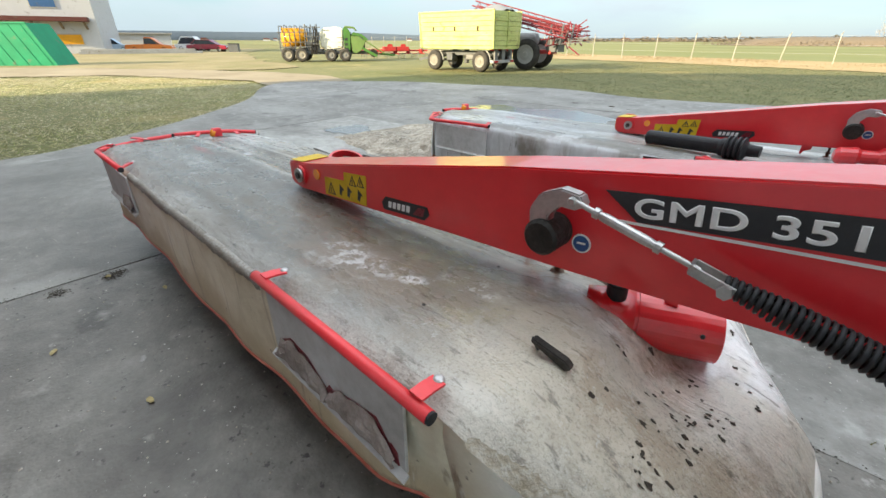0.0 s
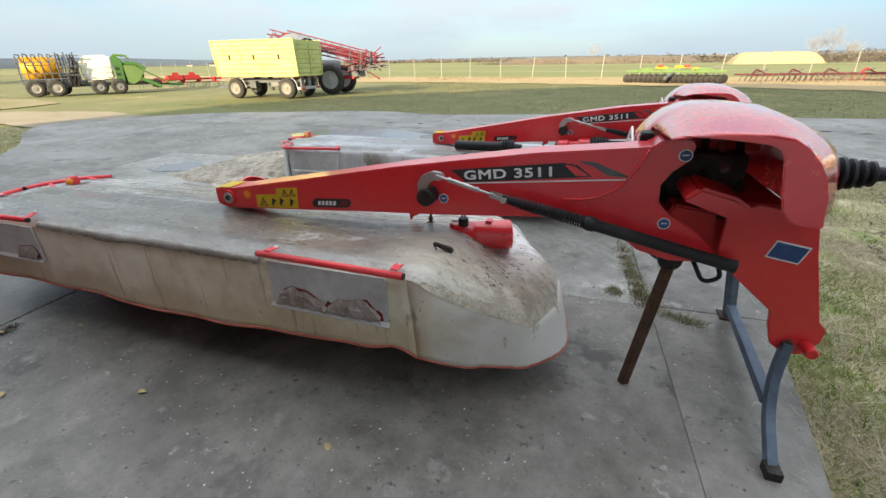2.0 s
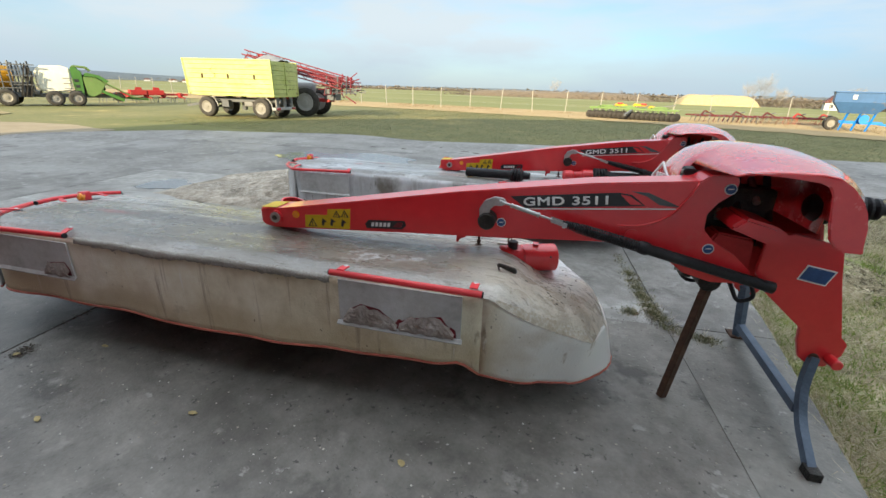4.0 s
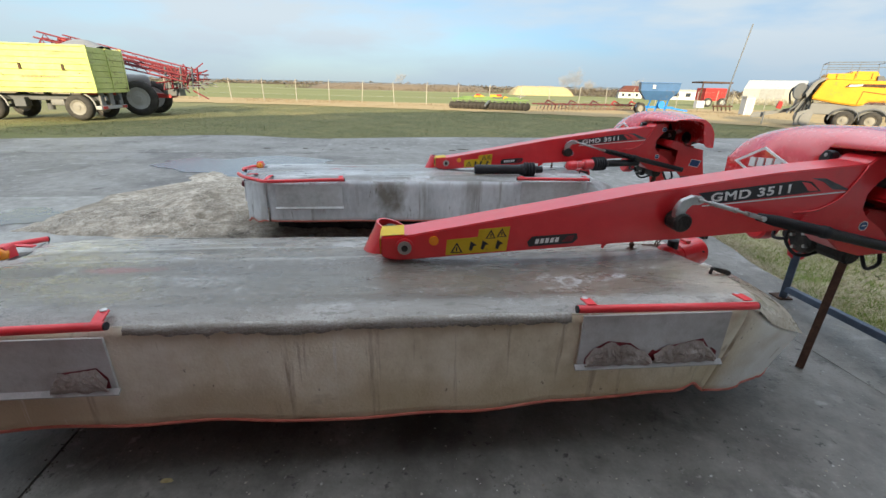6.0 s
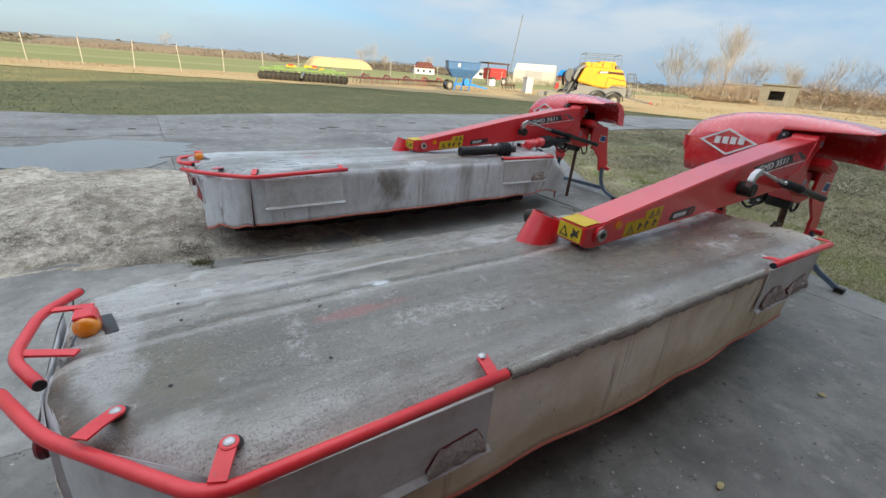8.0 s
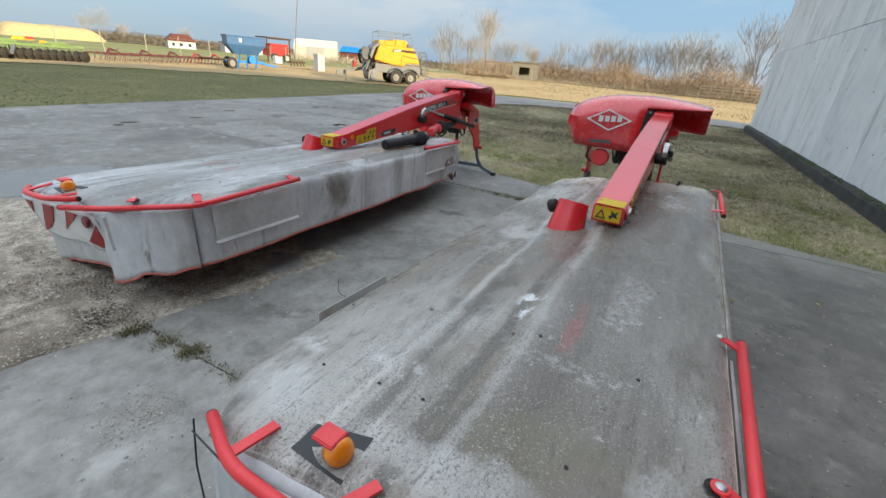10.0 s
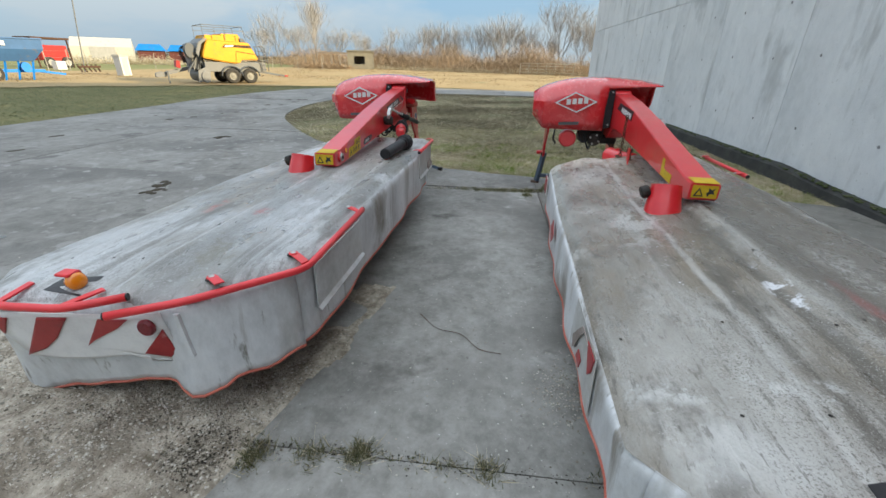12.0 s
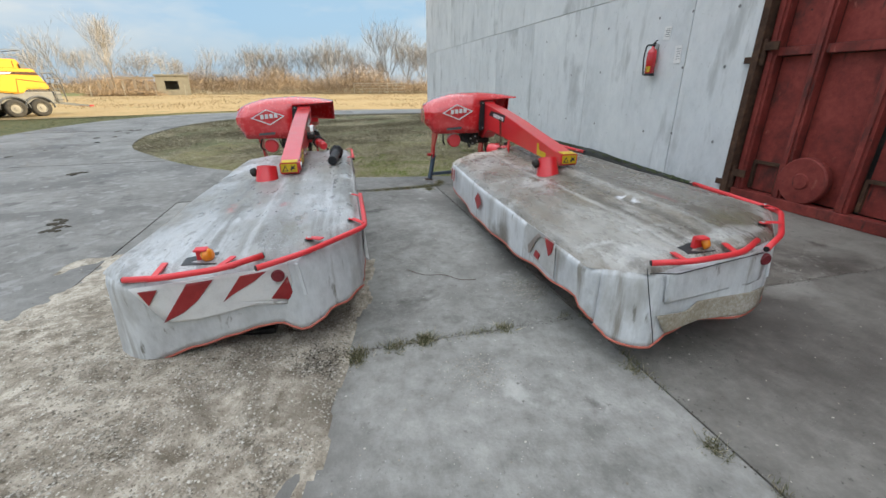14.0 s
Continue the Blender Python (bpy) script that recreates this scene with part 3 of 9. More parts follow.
def lathe(bm, a, b, profile, seg=20, cap=True):
    """Turn a profile of (distance along a to b, radius) round the axis from a to b."""
    a, b = Vector(a), Vector(b)
    d = (b - a).normalized()
    s = d.orthogonal().normalized()
    t = d.cross(s)
    loops = [[a + d * h + (s * math.cos(k * math.tau / seg) + t * math.sin(k * math.tau / seg)) * max(r, 1e-4) for k in range(seg)] for h, r in profile]
    return rings(bm, loops, cap=cap)


def rod(bm, a, b, r, seg=12, r2=None, edge=0.0):
    n = (Vector(b) - Vector(a)).length
    r2 = r if r2 is None else r2
    if edge:
        return lathe(bm, a, b, [(0, r - edge), (edge, r), (n - edge, r2), (n, r2 - edge)], seg)
    return lathe(bm, a, b, [(0, r), (n, r2)], seg)


def tube(bm, pts, r, seg=10):
    """A bent tube along points."""
    pts = [Vector(p) for p in pts]
    loops, up = [], None
    for i, p in enumerate(pts):
        d = (pts[min(i + 1, len(pts) - 1)] - pts[max(i - 1, 0)]).normalized()
        up = d.orthogonal().normalized() if up is None else (up - d * up.dot(d)).normalized()
        s = d.cross(up)
        loops.append([p + (up * math.cos(k * math.tau / seg) + s * math.sin(k * math.tau / seg)) * r for k in range(seg)])
    return rings(bm, loops)


def rounded(pts, r, n=5):
    """A polyline with its inner corners rounded."""
    pts = [Vector(p) for p in pts]
    out = [pts[0]]
    for a, b, c in zip(pts, pts[1:], pts[2:]):
        ra = min(r, (a - b).length * 0.45, (c - b).length * 0.45)
        p, q = b + (a - b).normalized() * ra, b + (c - b).normalized() * ra
        out += [p * (1 - t) ** 2 + b * 2 * t * (1 - t) + q * t * t for t in (k / n for k in range(n + 1))]
    return out + [pts[-1]]


def prism(bm, poly, lo, hi, axis="y", bevel=0.0):
    """A flat polygon given thickness along an axis; poly in the other two axes."""
    def at(p, h):
        return {"y": (p[0], h, p[1]), "x": (h, p[0], p[1]), "z": (p[0], p[1], h)}[axis]
    rings(bm, [[at(p, lo) for p in poly], [at(p, hi) for p in poly]])
    bmesh.ops.recalc_face_normals(bm, faces=bm.faces)
    if bevel:
        es = [e for e in bm.edges if e.calc_face_angle(0) > 0.6]
        bmesh.ops.bevel(bm, geom=es, offset=bevel, segments=2, affect="EDGES")
    bmesh.ops.triangulate(bm, faces=[f for f in bm.faces if len(f.verts) > 4])
    return bm


def disc_poly(x, z, r, n=20, sx=1.0):
    return [(x + r * sx * math.cos(k * math.tau / n), z + r * math.sin(k * math.tau / n)) for k in range(n)]


def blob(bm, c, r, seed, squash=(1, 1, 1), amp=0.25, sub=2):
    v0 = len(bm.verts)
    res = bmesh.ops.create_icosphere(bm, subdivisions=sub, radius=1.0)
    for v in res["verts"]:
        d = v.co.normalized()
        k = 1 + amp * noise.noise(d * 1.7 + Vector((seed * 7.1, seed * 3.3, seed)))
        v.co = Vector(c) + Vector((d.x * squash[0], d.y * squash[1], d.z * squash[2])) * r * k
    return bm


def wheel(parent, c, r, w, rim="white", turn=0.0, hub=0.55, lugs=0):
    """A tyre with its rim, axle along the thing's y turned by turn degrees."""
    q = Matrix.Rotation(radians(turn), 3, "Z")
    ax = q @ Vector((0, 1, 0))
    c = Vector(c)
    a, b = c - ax * w / 2, c + ax * w / 2
    ty = part("tyre", lathe(B(), a, b, [(w * 0.08, r * hub), (0, r * 0.75), (w * 0.12, r * 0.95), (w * 0.3, r), (w * 0.7, r), (w * 0.88, r * 0.95), (w, r * 0.75), (w * 0.92, r * hub)], 28, False), "tyre", parent, smooth=True)
    rm = part("rim", lathe(B(), a, b, [(w * 0.06, 0.01), (w * 0.06, r * 0.16), (w * 0.13, r * 0.18), (w * 0.16, r * 0.42), (w * 0.06, r * hub * 0.96), (w * 0.05, r * hub), (w * 0.95, r * hub), (w * 0.94, r * hub * 0.96), (w * 0.84, r * 0.42), (w * 0.87, r * 0.18), (w * 0.94, r * 0.16), (w * 0.94, 0.01)], 20), rim, ty)
    return ty


def smooth01(t):
    t = max(0.0, min(1.0, t))
    return t * t * (3 - 2 * t)


# ---- ground ----
# wall line of the hall and the frame of the slabs, which lie parallel to it
WA = radians(14.0)
WU, WN, WP = Vector((math.cos(WA), math.sin(WA), 0)), Vector((-math.sin(WA), math.cos(WA), 0)), Vector((2.62, -0.88, 0))


def on_wall(s, out, z):
    return WP + WU * s + WN * out + Vector((0, 0, z))


def sheet(name, poly, z, material, label, category, kind="structure", grid=0.0, lift=None, thick=0.0):
    """A flat outdoor surface with an outline of points; lift(x, y) raises it."""
    bm = B()
    f = bm.faces.new([bm.verts.new((x, y, z)) for x, y in poly])
    bmesh.ops.recalc_face_normals(bm, faces=bm.faces)
    if f.normal.z < 0:
        f.normal_flip()
    bmesh.ops.triangulate(bm, faces=[f])
    if thick:
        r = bmesh.ops.extrude_face_region(bm, geom=list(bm.faces))
        for v in r["geom"]:
            if isinstance(v, bmesh.types.BMVert):
                v.co.z -= thick
        bmesh.ops.recalc_face_normals(bm, faces=bm.faces)
    return tagged(part(name, bm, material), label, category, kind=kind)


bm = B()
xs = [-4500, -2000, -900, -400, -200, -120, -80] + [-60 + 3 * k for k in range(44)] + [80, 120, 200, 400, 900, 2000, 4500]
ys = [-4500, -2000, -900, -400, -200, -100, -60] + [-30 + 3 * k for k in range(34)] + [80, 110, 150, 220, 400, 900, 2000, 4500]
gv = [[bm.verts.new((x, y, -0.045 + (0.014 * noise.noise(Vector((x * 0.15, y * 0.15, 0))) if abs(x) < 70 and -30 < y < 75 else 0))) for x in xs] for y in ys]
for a, b in zip(gv, gv[1:]):
    for i in range(len(xs) - 1):
        bm.faces.new((a[i], a[i + 1], b[i + 1], b[i]))
ground = tagged(part("ground", bm, "grass", smooth=True), "winter grass, patchy green and straw yellow, mown short", "grass", kind="structure")

sheet("ground_field", [(-400, 46), (-60, 44.5), (0, 46), (60, 62), (400, 120), (900, 700), (-900, 700)], -0.01, "field", "wide flat field of pale green and straw behind the fence", "field")


# concrete: outline of the apron with the road that bends round the grass island
ISLAND = [(1.62, -1.05), (1.55, 1.3), (1.46, 2.9), (1.42, 4.3), (1.62, 5.4), (2.35, 7.1), (3.7, 9.0), (5.9, 11.15), (9.3, 12.7), (13.2, 13.2), (16.3, 12.4), (17.9, 10.4), (18.9, 6.5), (19.3, 3.6)]
OUTER = [(23.9, 2.0), (23.4, 8), (22.2, 13), (19.2, 17.2), (14.8, 18.5), (9.0, 17.5), (5.2, 16.2), (0, 14.75), (-3.5, 13.7), (-6.6, 12.3), (-9.6, 12.3), (-12.7, 10.6), (-14.8, 9.4), (-17.0, 5.9), (-15.6, 4.3), (-12.5, 3.2), (-10.1, 1.7), (-8.4, 0.26), (-7.55, -0.96), (-7.2, -3.6)]


def inside(x, y, poly):
    hit = False
    for (ax, ay), (bx, by) in zip(poly, poly[1:] + poly[:1]):
        if (ay > y) != (by > y) and x < (bx - ax) * (y - ay) / (by - ay) + ax:
            hit = not hit
    return hit


def clip_poly(poly, s0, s1, t0, t1):
    """The part of a polygon within a cell of the slab frame (convex cell)."""
    def cut(p, k, lim, sign):
        out = []
        for a, b in zip(p, p[1:] + p[:1]):
            da, db = (a[k] - lim) * sign, (b[k] - lim) * sign
            if da >= 0:
                out.append(a)
            if (da >= 0) != (db >= 0):
                r = da / (da - db)
                out.append((a[0] + (b[0] - a[0]) * r, a[1] + (b[1] - a[1]) * r))
        return out
    for k, lim, sign in ((0, s0, 1), (0, s1, -1), (1, t0, 1), (1, t1, -1)):
        poly = cut(poly, k, lim, sign) if len(poly) > 2 else []
    return poly


def smooth_line(pts, n=4):
    out = []
    for i in range(len(pts) - 1):
        p0, p1, p2, p3 = (Vector(pts[max(0, min(len(pts) - 1, i + k))]) for k in (-1, 0, 1, 2))
        for k in range(n):
            t = k / n
            out.append(tuple(0.5 * ((2 * p1) + (p2 - p0) * t + (2 * p0 - 5 * p1 + 4 * p2 - p3) * t * t + (3 * p1 - p0 - 3 * p2 + p3) * t ** 3)))
    return out + [tuple(pts[-1])]


def wavy(pts, n, amp, f, seed):
    return [(x + amp * noise.noise(Vector((x * f, y * f, seed))), y + amp * noise.noise(Vector((x * f, y * f, seed + 5)))) for x, y in smooth_line(pts + pts[:1], n)[:-1]]


TRACK = [(-15.6, 4.7), (-18.6, 4.35), (-23.5, 1.1), (-25.3, -1), (-26.3, -4), (-31, -16), (-38, -30), (-48, -30), (-40, -14), (-35, -5.2), (-29.6, 1.3), (-25, 5.0), (-22.5, 7.0), (-17.2, 8.1), (-16.4, 6.2)]
YARD = [(-33, -3.5), (-30, 1.0), (-26.5, 4.2), (-27, 8.6), (-38, 9.4), (-60, 13), (-95, 18), (-95, -40), (-46, -40), (-39, -14)]
sheet("ground_yard", wavy(YARD, 14, 0.9, 0.5, 2), -0.0095, "yard_grass", "worn tan grass and dirt of the farm yard", "ground")
sheet("dirt_track", wavy(TRACK, 14, 0.45, 0.8, 7), -0.006, "dirt", "pale sandy dirt track leading to the yard", "track")
# dry grass; near edge follows the hall's shadow, sunlit gold is in the colour
dry = [(-90, 29), (-60, 29), (-45, 30.5), (-30, 32), (-18, 33), (-8, 32.5), (0, 31.5), (7, 29.5), (12, 27), (15.5, 24), (18.5, 21), (21.5, 17.8), (23.4, 13), (23.9, 3)]
dry = [(x + 0.7 * noise.noise(Vector((x * 0.8, y * 0.8, 4))), y + 1.1 * noise.noise(Vector((x * 0.7, y * 0.7, 9)))) for x, y in smooth_line(dry, 10)]
sheet("ground_dry_verge", dry + [(24.5, -30), (200, -60), (200, 130), (-90, 60)], -0.012, "sunlit_straw_grass", "strip of dry grass beyond the road, coloured golden as if sunlit", "grass")
sheet("ground_island", smooth_line(ISLAND) + [(23.9, 2.0), (24.5, -2), (1.6, -2)], -0.029, "island_grass", "matted winter grass of the island, olive and straw", "grass")
M["litter"] = mat("straw_litter", [(0.20, 0.165, 0.10), (0.36, 0.305, 0.195), (0.55, 0.48, 0.34)], 2.2, 0.95, bump=1.0, bscale=45, fine=0.6, contrast=0.08, spots=[((0.22, 0.27, 0.075), 0.9, 0.52, (1, 1, 1), 0.10), ((0.10, 0.08, 0.05), 3.5, 0.60, (1, 1, 1), 0.08), ((0.62, 0.55, 0.41), 20, 0.62, (1, 1, 1), 0.07), ((0.08, 0.065, 0.04), 24, 0.60, (1, 1, 1), 0.06)])
sheet("ground_verge", wavy([(1.35, -1.0), (1.35, 4.4), (1.9, 6.1), (3.0, 6.6), (3.3, 4.6), (3.5, 2.0), (3.4, -0.4)], 10, 0.35, 1.1, 6), -0.0255, "litter", "straw litter and green patches beside the concrete edge", "grass")
apron = [(x, y) for x, y in smooth_line(ISLAND) + smooth_line(OUTER)]
apron = [(x + 0.05 * noise.noise(Vector((x * 2.1, y * 2.1, 3))), y + 0.05 * noise.noise(Vector((x * 2.1, y * 2.1, 8)))) for x, y in apron]
cs, sn = math.cos(WA), math.sin(WA)
to_st = [(x * cs + y * sn, -x * sn + y * cs) for x, y in apron]
pavement = tagged(new("pavement"), "old grey concrete apron and road of large cast slabs with grassy joints", "pavement", kind="structure")
SLAB_S = [-22.9, -19.0, -15.0, -11.05, -7.0, -2.93, 1.38, 5.4, 9.4, 13.4, 17.5, 21.6, 25.7, 29.8]
SLAB_T = [-9.7, -5.6, -1.6, 2.50, 6.30, 10.5, 14.6, 18.7]
GAP = 0.004
for s0, s1 in zip(SLAB_S, SLAB_S[1:]):
    for t0, t1 in zip(SLAB_T, SLAB_T[1:]):
        side = 0.0014 if t1 < 2.6 and s0 > -3 else GAP
        p = clip_poly(to_st, s0 + (side if s0 > 0 else GAP), s1 - side, t0 + GAP, t1 - GAP)
        if len(p) < 3:
            continue
        area = sum(a[0] * b[1] - b[0] * a[1] for a, b in zip(p, p[1:] + p[:1])) / 2
        if abs(area) < 0.05:
            continue
        bm = B()
        q = [(s * cs - t * sn, s * sn + t * cs) for s, t in p]
        q = [a for a, b in zip(q, q[1:] + q[:1]) if math.hypot(a[0] - b[0], a[1] - b[1]) > 0.004]
        dz = random.uniform(-0.006, 0.004)
        try:
            prism(bm, q, -0.15, dz - 0.002, "z")
        except ValueError:
            bm.free()
            continue
        part("slab", bm, "slab_dark" if s0 > -3 and t1 < 2.6 else "slab_mid" if t1 < 2.6 and s0 > -12 else "slab_pale" if -8 < s0 < 1 and t1 < 6.5 else "slab", pavement)

# soil bed in the joints
sheet("joint_soil", [(x, y) for x, y in apron], -0.011, "soil", "dark soil and grit in the joints between the slabs", "soil")


# ---- the hall with its cast walls and steel door ----
PROFILE = [(-20.4, 0), (-20.4, 5.6), (-17.5, 7.6), (-12.5, 9.3), (-7.5, 10.4), (-2.5, 11.2), (3, 11.7), (9, 10.6), (13, 8.6), (16.55, 6.9), (16.55, 0)]


def roof_z(s):
    for (a, za), (b, zb) in zip(PROFILE[1:], PROFILE[2:]):
        if a <= s <= b and b > a:
            return za + (zb - za) * (s - a) / (b - a)
    return 6.9


DOOR0, DOOR1, DOOR_H = -11.2, -2.69, 6.1
hall = tagged(new("wall_hall"), "tall grey cast-concrete wall of a hall with formwork joints", "wall", kind="structure")


def wall_box(bm, s0, s1, o0, o1, z0, z1):
    lo = [on_wall(s, o, z0) for s, o in ((s0, o0), (s1, o0), (s1, o1), (s0, o1))]
    hi = [on_wall(s, o, z1 if not callable(z1) else z1(s)) for s, o in ((s0, o0), (s1, o0), (s1, o1), (s0, o1))]
    rings(bm, [lo, hi])
    bmesh.ops.recalc_face_normals(bm, faces=bm.faces)
    return bm


# the core of the wall, behind the panels, and the rest of the hall
bm = B()
cuts = [-20.4, -17.5, -12.5, DOOR0]
for a, b in zip(cuts, cuts[1:]):
    wall_box(bm, a, b, -0.45, -0.02, -0.2, roof_z)
cuts = [DOOR1, 3, 9, 13, 16.54]
for a, b in zip(cuts, cuts[1:]):
    wall_box(bm, a, b, -0.45, -0.02, -0.2, roof_z)
cuts = [DOOR0, -7.5, DOOR1]
for a, b in zip(cuts, cuts[1:]):
    wall_box(bm, a, b, -0.45, -0.02, DOOR_H, roof_z)
part("wall_core", bm, "wall", hall)
bm = B()
wall_box(bm, 16.1, 16.54, -30, -0.46, -0.2, 6.85)
wall_box(bm, -20.4, -20.0, -30, -0.46, -0.2, 5.6)
wall_box(bm, -20.4, 16.54, -30.4, -30.01, -0.2, roof_z)
tagged(part("wall_hall_sides", bm, "wall"), "plain concrete side and back walls of the hall", "wall", kind="structure")
bm = B()
cuts = [p[0] for p in PROFILE[1:-1]]
for a, b in zip(cuts, cuts[1:]):
    q = [on_wall(s, o, roof_z(s) + h) for h in (0.01, 0.3) for s, o in ((a, -30.4), (b, -30.4), (b, 0.15), (a, 0.15))]
    rings(bm, [q[:4], q[4:]])
bmesh.ops.recalc_face_normals(bm, faces=bm.faces)
tagged(part("roof_hall", bm, "plinth"), "shallow vaulted roof of the hall", "roof", kind="structure")
JS = [DOOR1, -1.52, 1.2, 3.85, 6.5, 9.15, 11.8, 14.45, 16.55]
JZ = [-0.2, 3.04, 6.1, 9.15, 12.0]
for a, b in zip(JS, JS[1:]):
    for z0, z1 in zip(JZ, JZ[1:]):
        if z0 >= min(roof_z(a), roof_z(b)):
            continue
        bm = B()
        g, w = 0.006, random.uniform(-0.004, 0.003)
        wall_box(bm, a + g, b - g, -0.02, w, z0 + g, (lambda s, z1=z1: min(z1 - g, roof_z(s) - 0.01)))
        part("panel", bm, "wall", hall)
for a, b in ((-20.4, -17.5), (-17.5, -14.4), (-14.4, DOOR0)):
    bm = B()
    wall_box(bm, a + 0.006, b - 0.006, -0.02, 0.0, -0.2, lambda s: roof_z(s) - 0.01)
    part("panel", bm, "wall", hall)
bm = B()
wall_box(bm, DOOR0, DOOR1, -0.02, 0.0, DOOR_H, lambda s: roof_z(s) - 0.01)
part("panel", bm, "wall", hall)
# tie holes of the formwork: dark plugs in shallow cups
hole_me = None
for s in [-2.3, -1.58, -0.86, 0.6, 1.75, 3.2, 4.4, 5.9, 7.1, 8.5, 9.8, 11.2]:
    for z in (0.74, 1.76, 2.55):
        if hole_me is None:
            bm = B()
            lathe(bm, (0, 0, 0.0015), (0, 0, 0.008), [(0, 0.022), (0.002, 0.022), (0.002, 0.014), (0.004, 0.011), (0.0045, 0.001)], 12)
            ob = part("tie_hole", bm, "hole", hall)
            hole_me = ob.data
        else:
            ob = new("tie_hole", hole_me)
            ob.parent = hall
        p = on_wall(s + random.uniform(-0.1, 0.1), 0.0, z + random.uniform(-0.03, 0.03))
        ob.matrix_world = Matrix.Translation(p) @ WN.to_track_quat("Z", "Y").to_matrix().to_4x4()

# dark damp kerb with moss at the foot of the wall
bm = B()
n = 60
loops = []
n = 170
for k in range(n + 1):
    s = -2.3 + (16.5 + 2.3) * k / n
    h = 0.21 + 0.02 * noise.noise(Vector((s * 1.1, 0, 0))) + 0.012 * noise.noise(Vector((s * 5, 0, 0)))
    o = 0.17 + 0.02 * noise.noise(Vector((s * 0.9, 4, 0)))
    h *= 0.35 + 0.65 * smooth01((s + 2.3) / 3.5)
    loops.append([on_wall(s, 0.012, -0.1), on_wall(s, 0.012, h), on_wall(s, o - 0.03, h - 0.01), on_wall(s, o, h - 0.04), on_wall(s, o + 0.03, -0.1)])
rings(bm, loops)
bmesh.ops.recalc_face_normals(bm, faces=bm.faces)
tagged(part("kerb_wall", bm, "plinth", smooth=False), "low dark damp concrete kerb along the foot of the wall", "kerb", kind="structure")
bm = B()
for k in range(480):
    s = random.uniform(-2.2, 9)
    o = random.uniform(0.015, 0.15)
    blob(bm, on_wall(s, o, 0.205 * (0.35 + 0.65 * smooth01((s + 2.3) / 3.5))), random.uniform(0.012, 0.03), k, (1.6, 1.2, 0.5), 0.4, 1)
tagged(part("moss_on_kerb", bm, "moss", smooth=True), "patches of moss on the wall kerb", "moss", kind="stuff")

# steel door
door = tagged(new("door_1"), "large oxide-red steel hall door with riveted posts and rusty stains", "door", kind="structure")
door.matrix_world = Matrix.Translation(on_wall(0, -0.12, 0)) @ Matrix.Rotation(WA, 4, "Z")


def dbox(name, s0, s1, o0, o1, z0, z1, m="door_red", bev=0.008, label=""):
    bm = B()
    box(bm, s0, s1, o0, o1, z0, z1, bev)
    return part(name, bm, m, door, label)


dbox("jamb", -2.80, -2.70, -0.02, 0.17, 0.0, 6.0, "rust", label="dark rusty steel door jamb")
dbox("sill_rail", DOOR0, -2.82, -0.06, 0.10, 0.0, 0.13)
for s0, s1 in ((-3.38, -2.95), (-4.1, -3.52), (-4.95, -4.32), (-5.85, -5.15), (-6.9, -6.05), (-7.95, -7.1), (-9.0, -8.15), (-10.1, -9.2)):
    for z0, z1 in ((0.14, 1.86), (1.98, 3.9), (4.02, 6.0)):
        dbox("sheet_panel", s0, s1, -0.09, -0.075, z0, z1, bev=0)
for s in (-2.88, -3.45, -4.21, -5.05, -5.95, -7.0, -8.05, -9.1, -10.2, -11.1):
    dbox("post", s - 0.065, s + 0.065, -0.074, 0.05, 0.13, 6.05)
    dbox("post_flange", s - 0.03, s + 0.03, 0.051, 0.075, 0.13, 6.05)
for z in (1.92, 3.96):
    for a, b in ((-3.385, -2.945), (-4.145, -3.515), (-4.985, -4.275), (-5.885, -5.115), (-6.935, -6.015), (-7.985, -7.065), (-9.035, -8.115), (-10.135, -9.165), (-11.035, -10.265)):
        dbox("cross_rail", a, b, -0.074, 0.03, z - 0.05, z + 0.05)
for z in (0.28, 1.92, 3.6):
    bm = B()
    rod(bm, (-2.80, 0.10, z - 0.16), (-2.80, 0.10, z + 0.16), 0.035, 12, edge=0.006)
    box(bm, -2.80, -2.60, 0.14, 0.165, z - 0.13, z - 0.05, 0.004)
    box(bm, -3.0, -2.80, 0.10, 0.125, z + 0.02, z + 0.12, 0.004)
    part("hinge", bm, "rust", door)
bm = B()
lathe(bm, (-3.72, -0.03, 0.40), (-3.72, 0.14, 0.40), [(0, 0.27), (0.02, 0.29), (0.10, 0.29), (0.12, 0.275), (0.125, 0.10), (0.15, 0.09), (0.155, 0.01)], 32)
part("roller_wheel", bm, "door_red", door, "round red steel roller of the door")
for a, b in ((-3.36, -2.96), (-5.0, -4.3)):
    bm = B()
    for x0, x1, z0, z1 in ((a, b, 0.5, 0.54), (a, a + 0.04, 0.16, 0.5), (b - 0.04, b, 0.16, 0.5)):
        box(bm, x0, x1, -0.072, -0.03, z0, z1)
    part("hatch_frame", bm, "rust", door)
bm = B()
wall_box(bm, DOOR0, DOOR1, -0.42, -0.30, -0.1, DOOR_H)
tagged(part("wall_behind_door", bm, "plinth"), "dark backing behind the steel door", "wall", kind="structure")

# extinguisher and papers on the wall
ext = thing("fire_extinguisher", "red fire extinguisher with black hose hanging on the concrete wall", "extinguisher")
ext.matrix_world = Matrix.Translation(on_wall(-0.87, 0.0, 1.67)) @ Matrix.Rotation(WA, 4, "Z")
M["ext_red"] = mat("extinguisher_red", shades((0.52, 0.012, 0.02), 0.15), 6, 0.25, bump=0.02, coat=0.6)
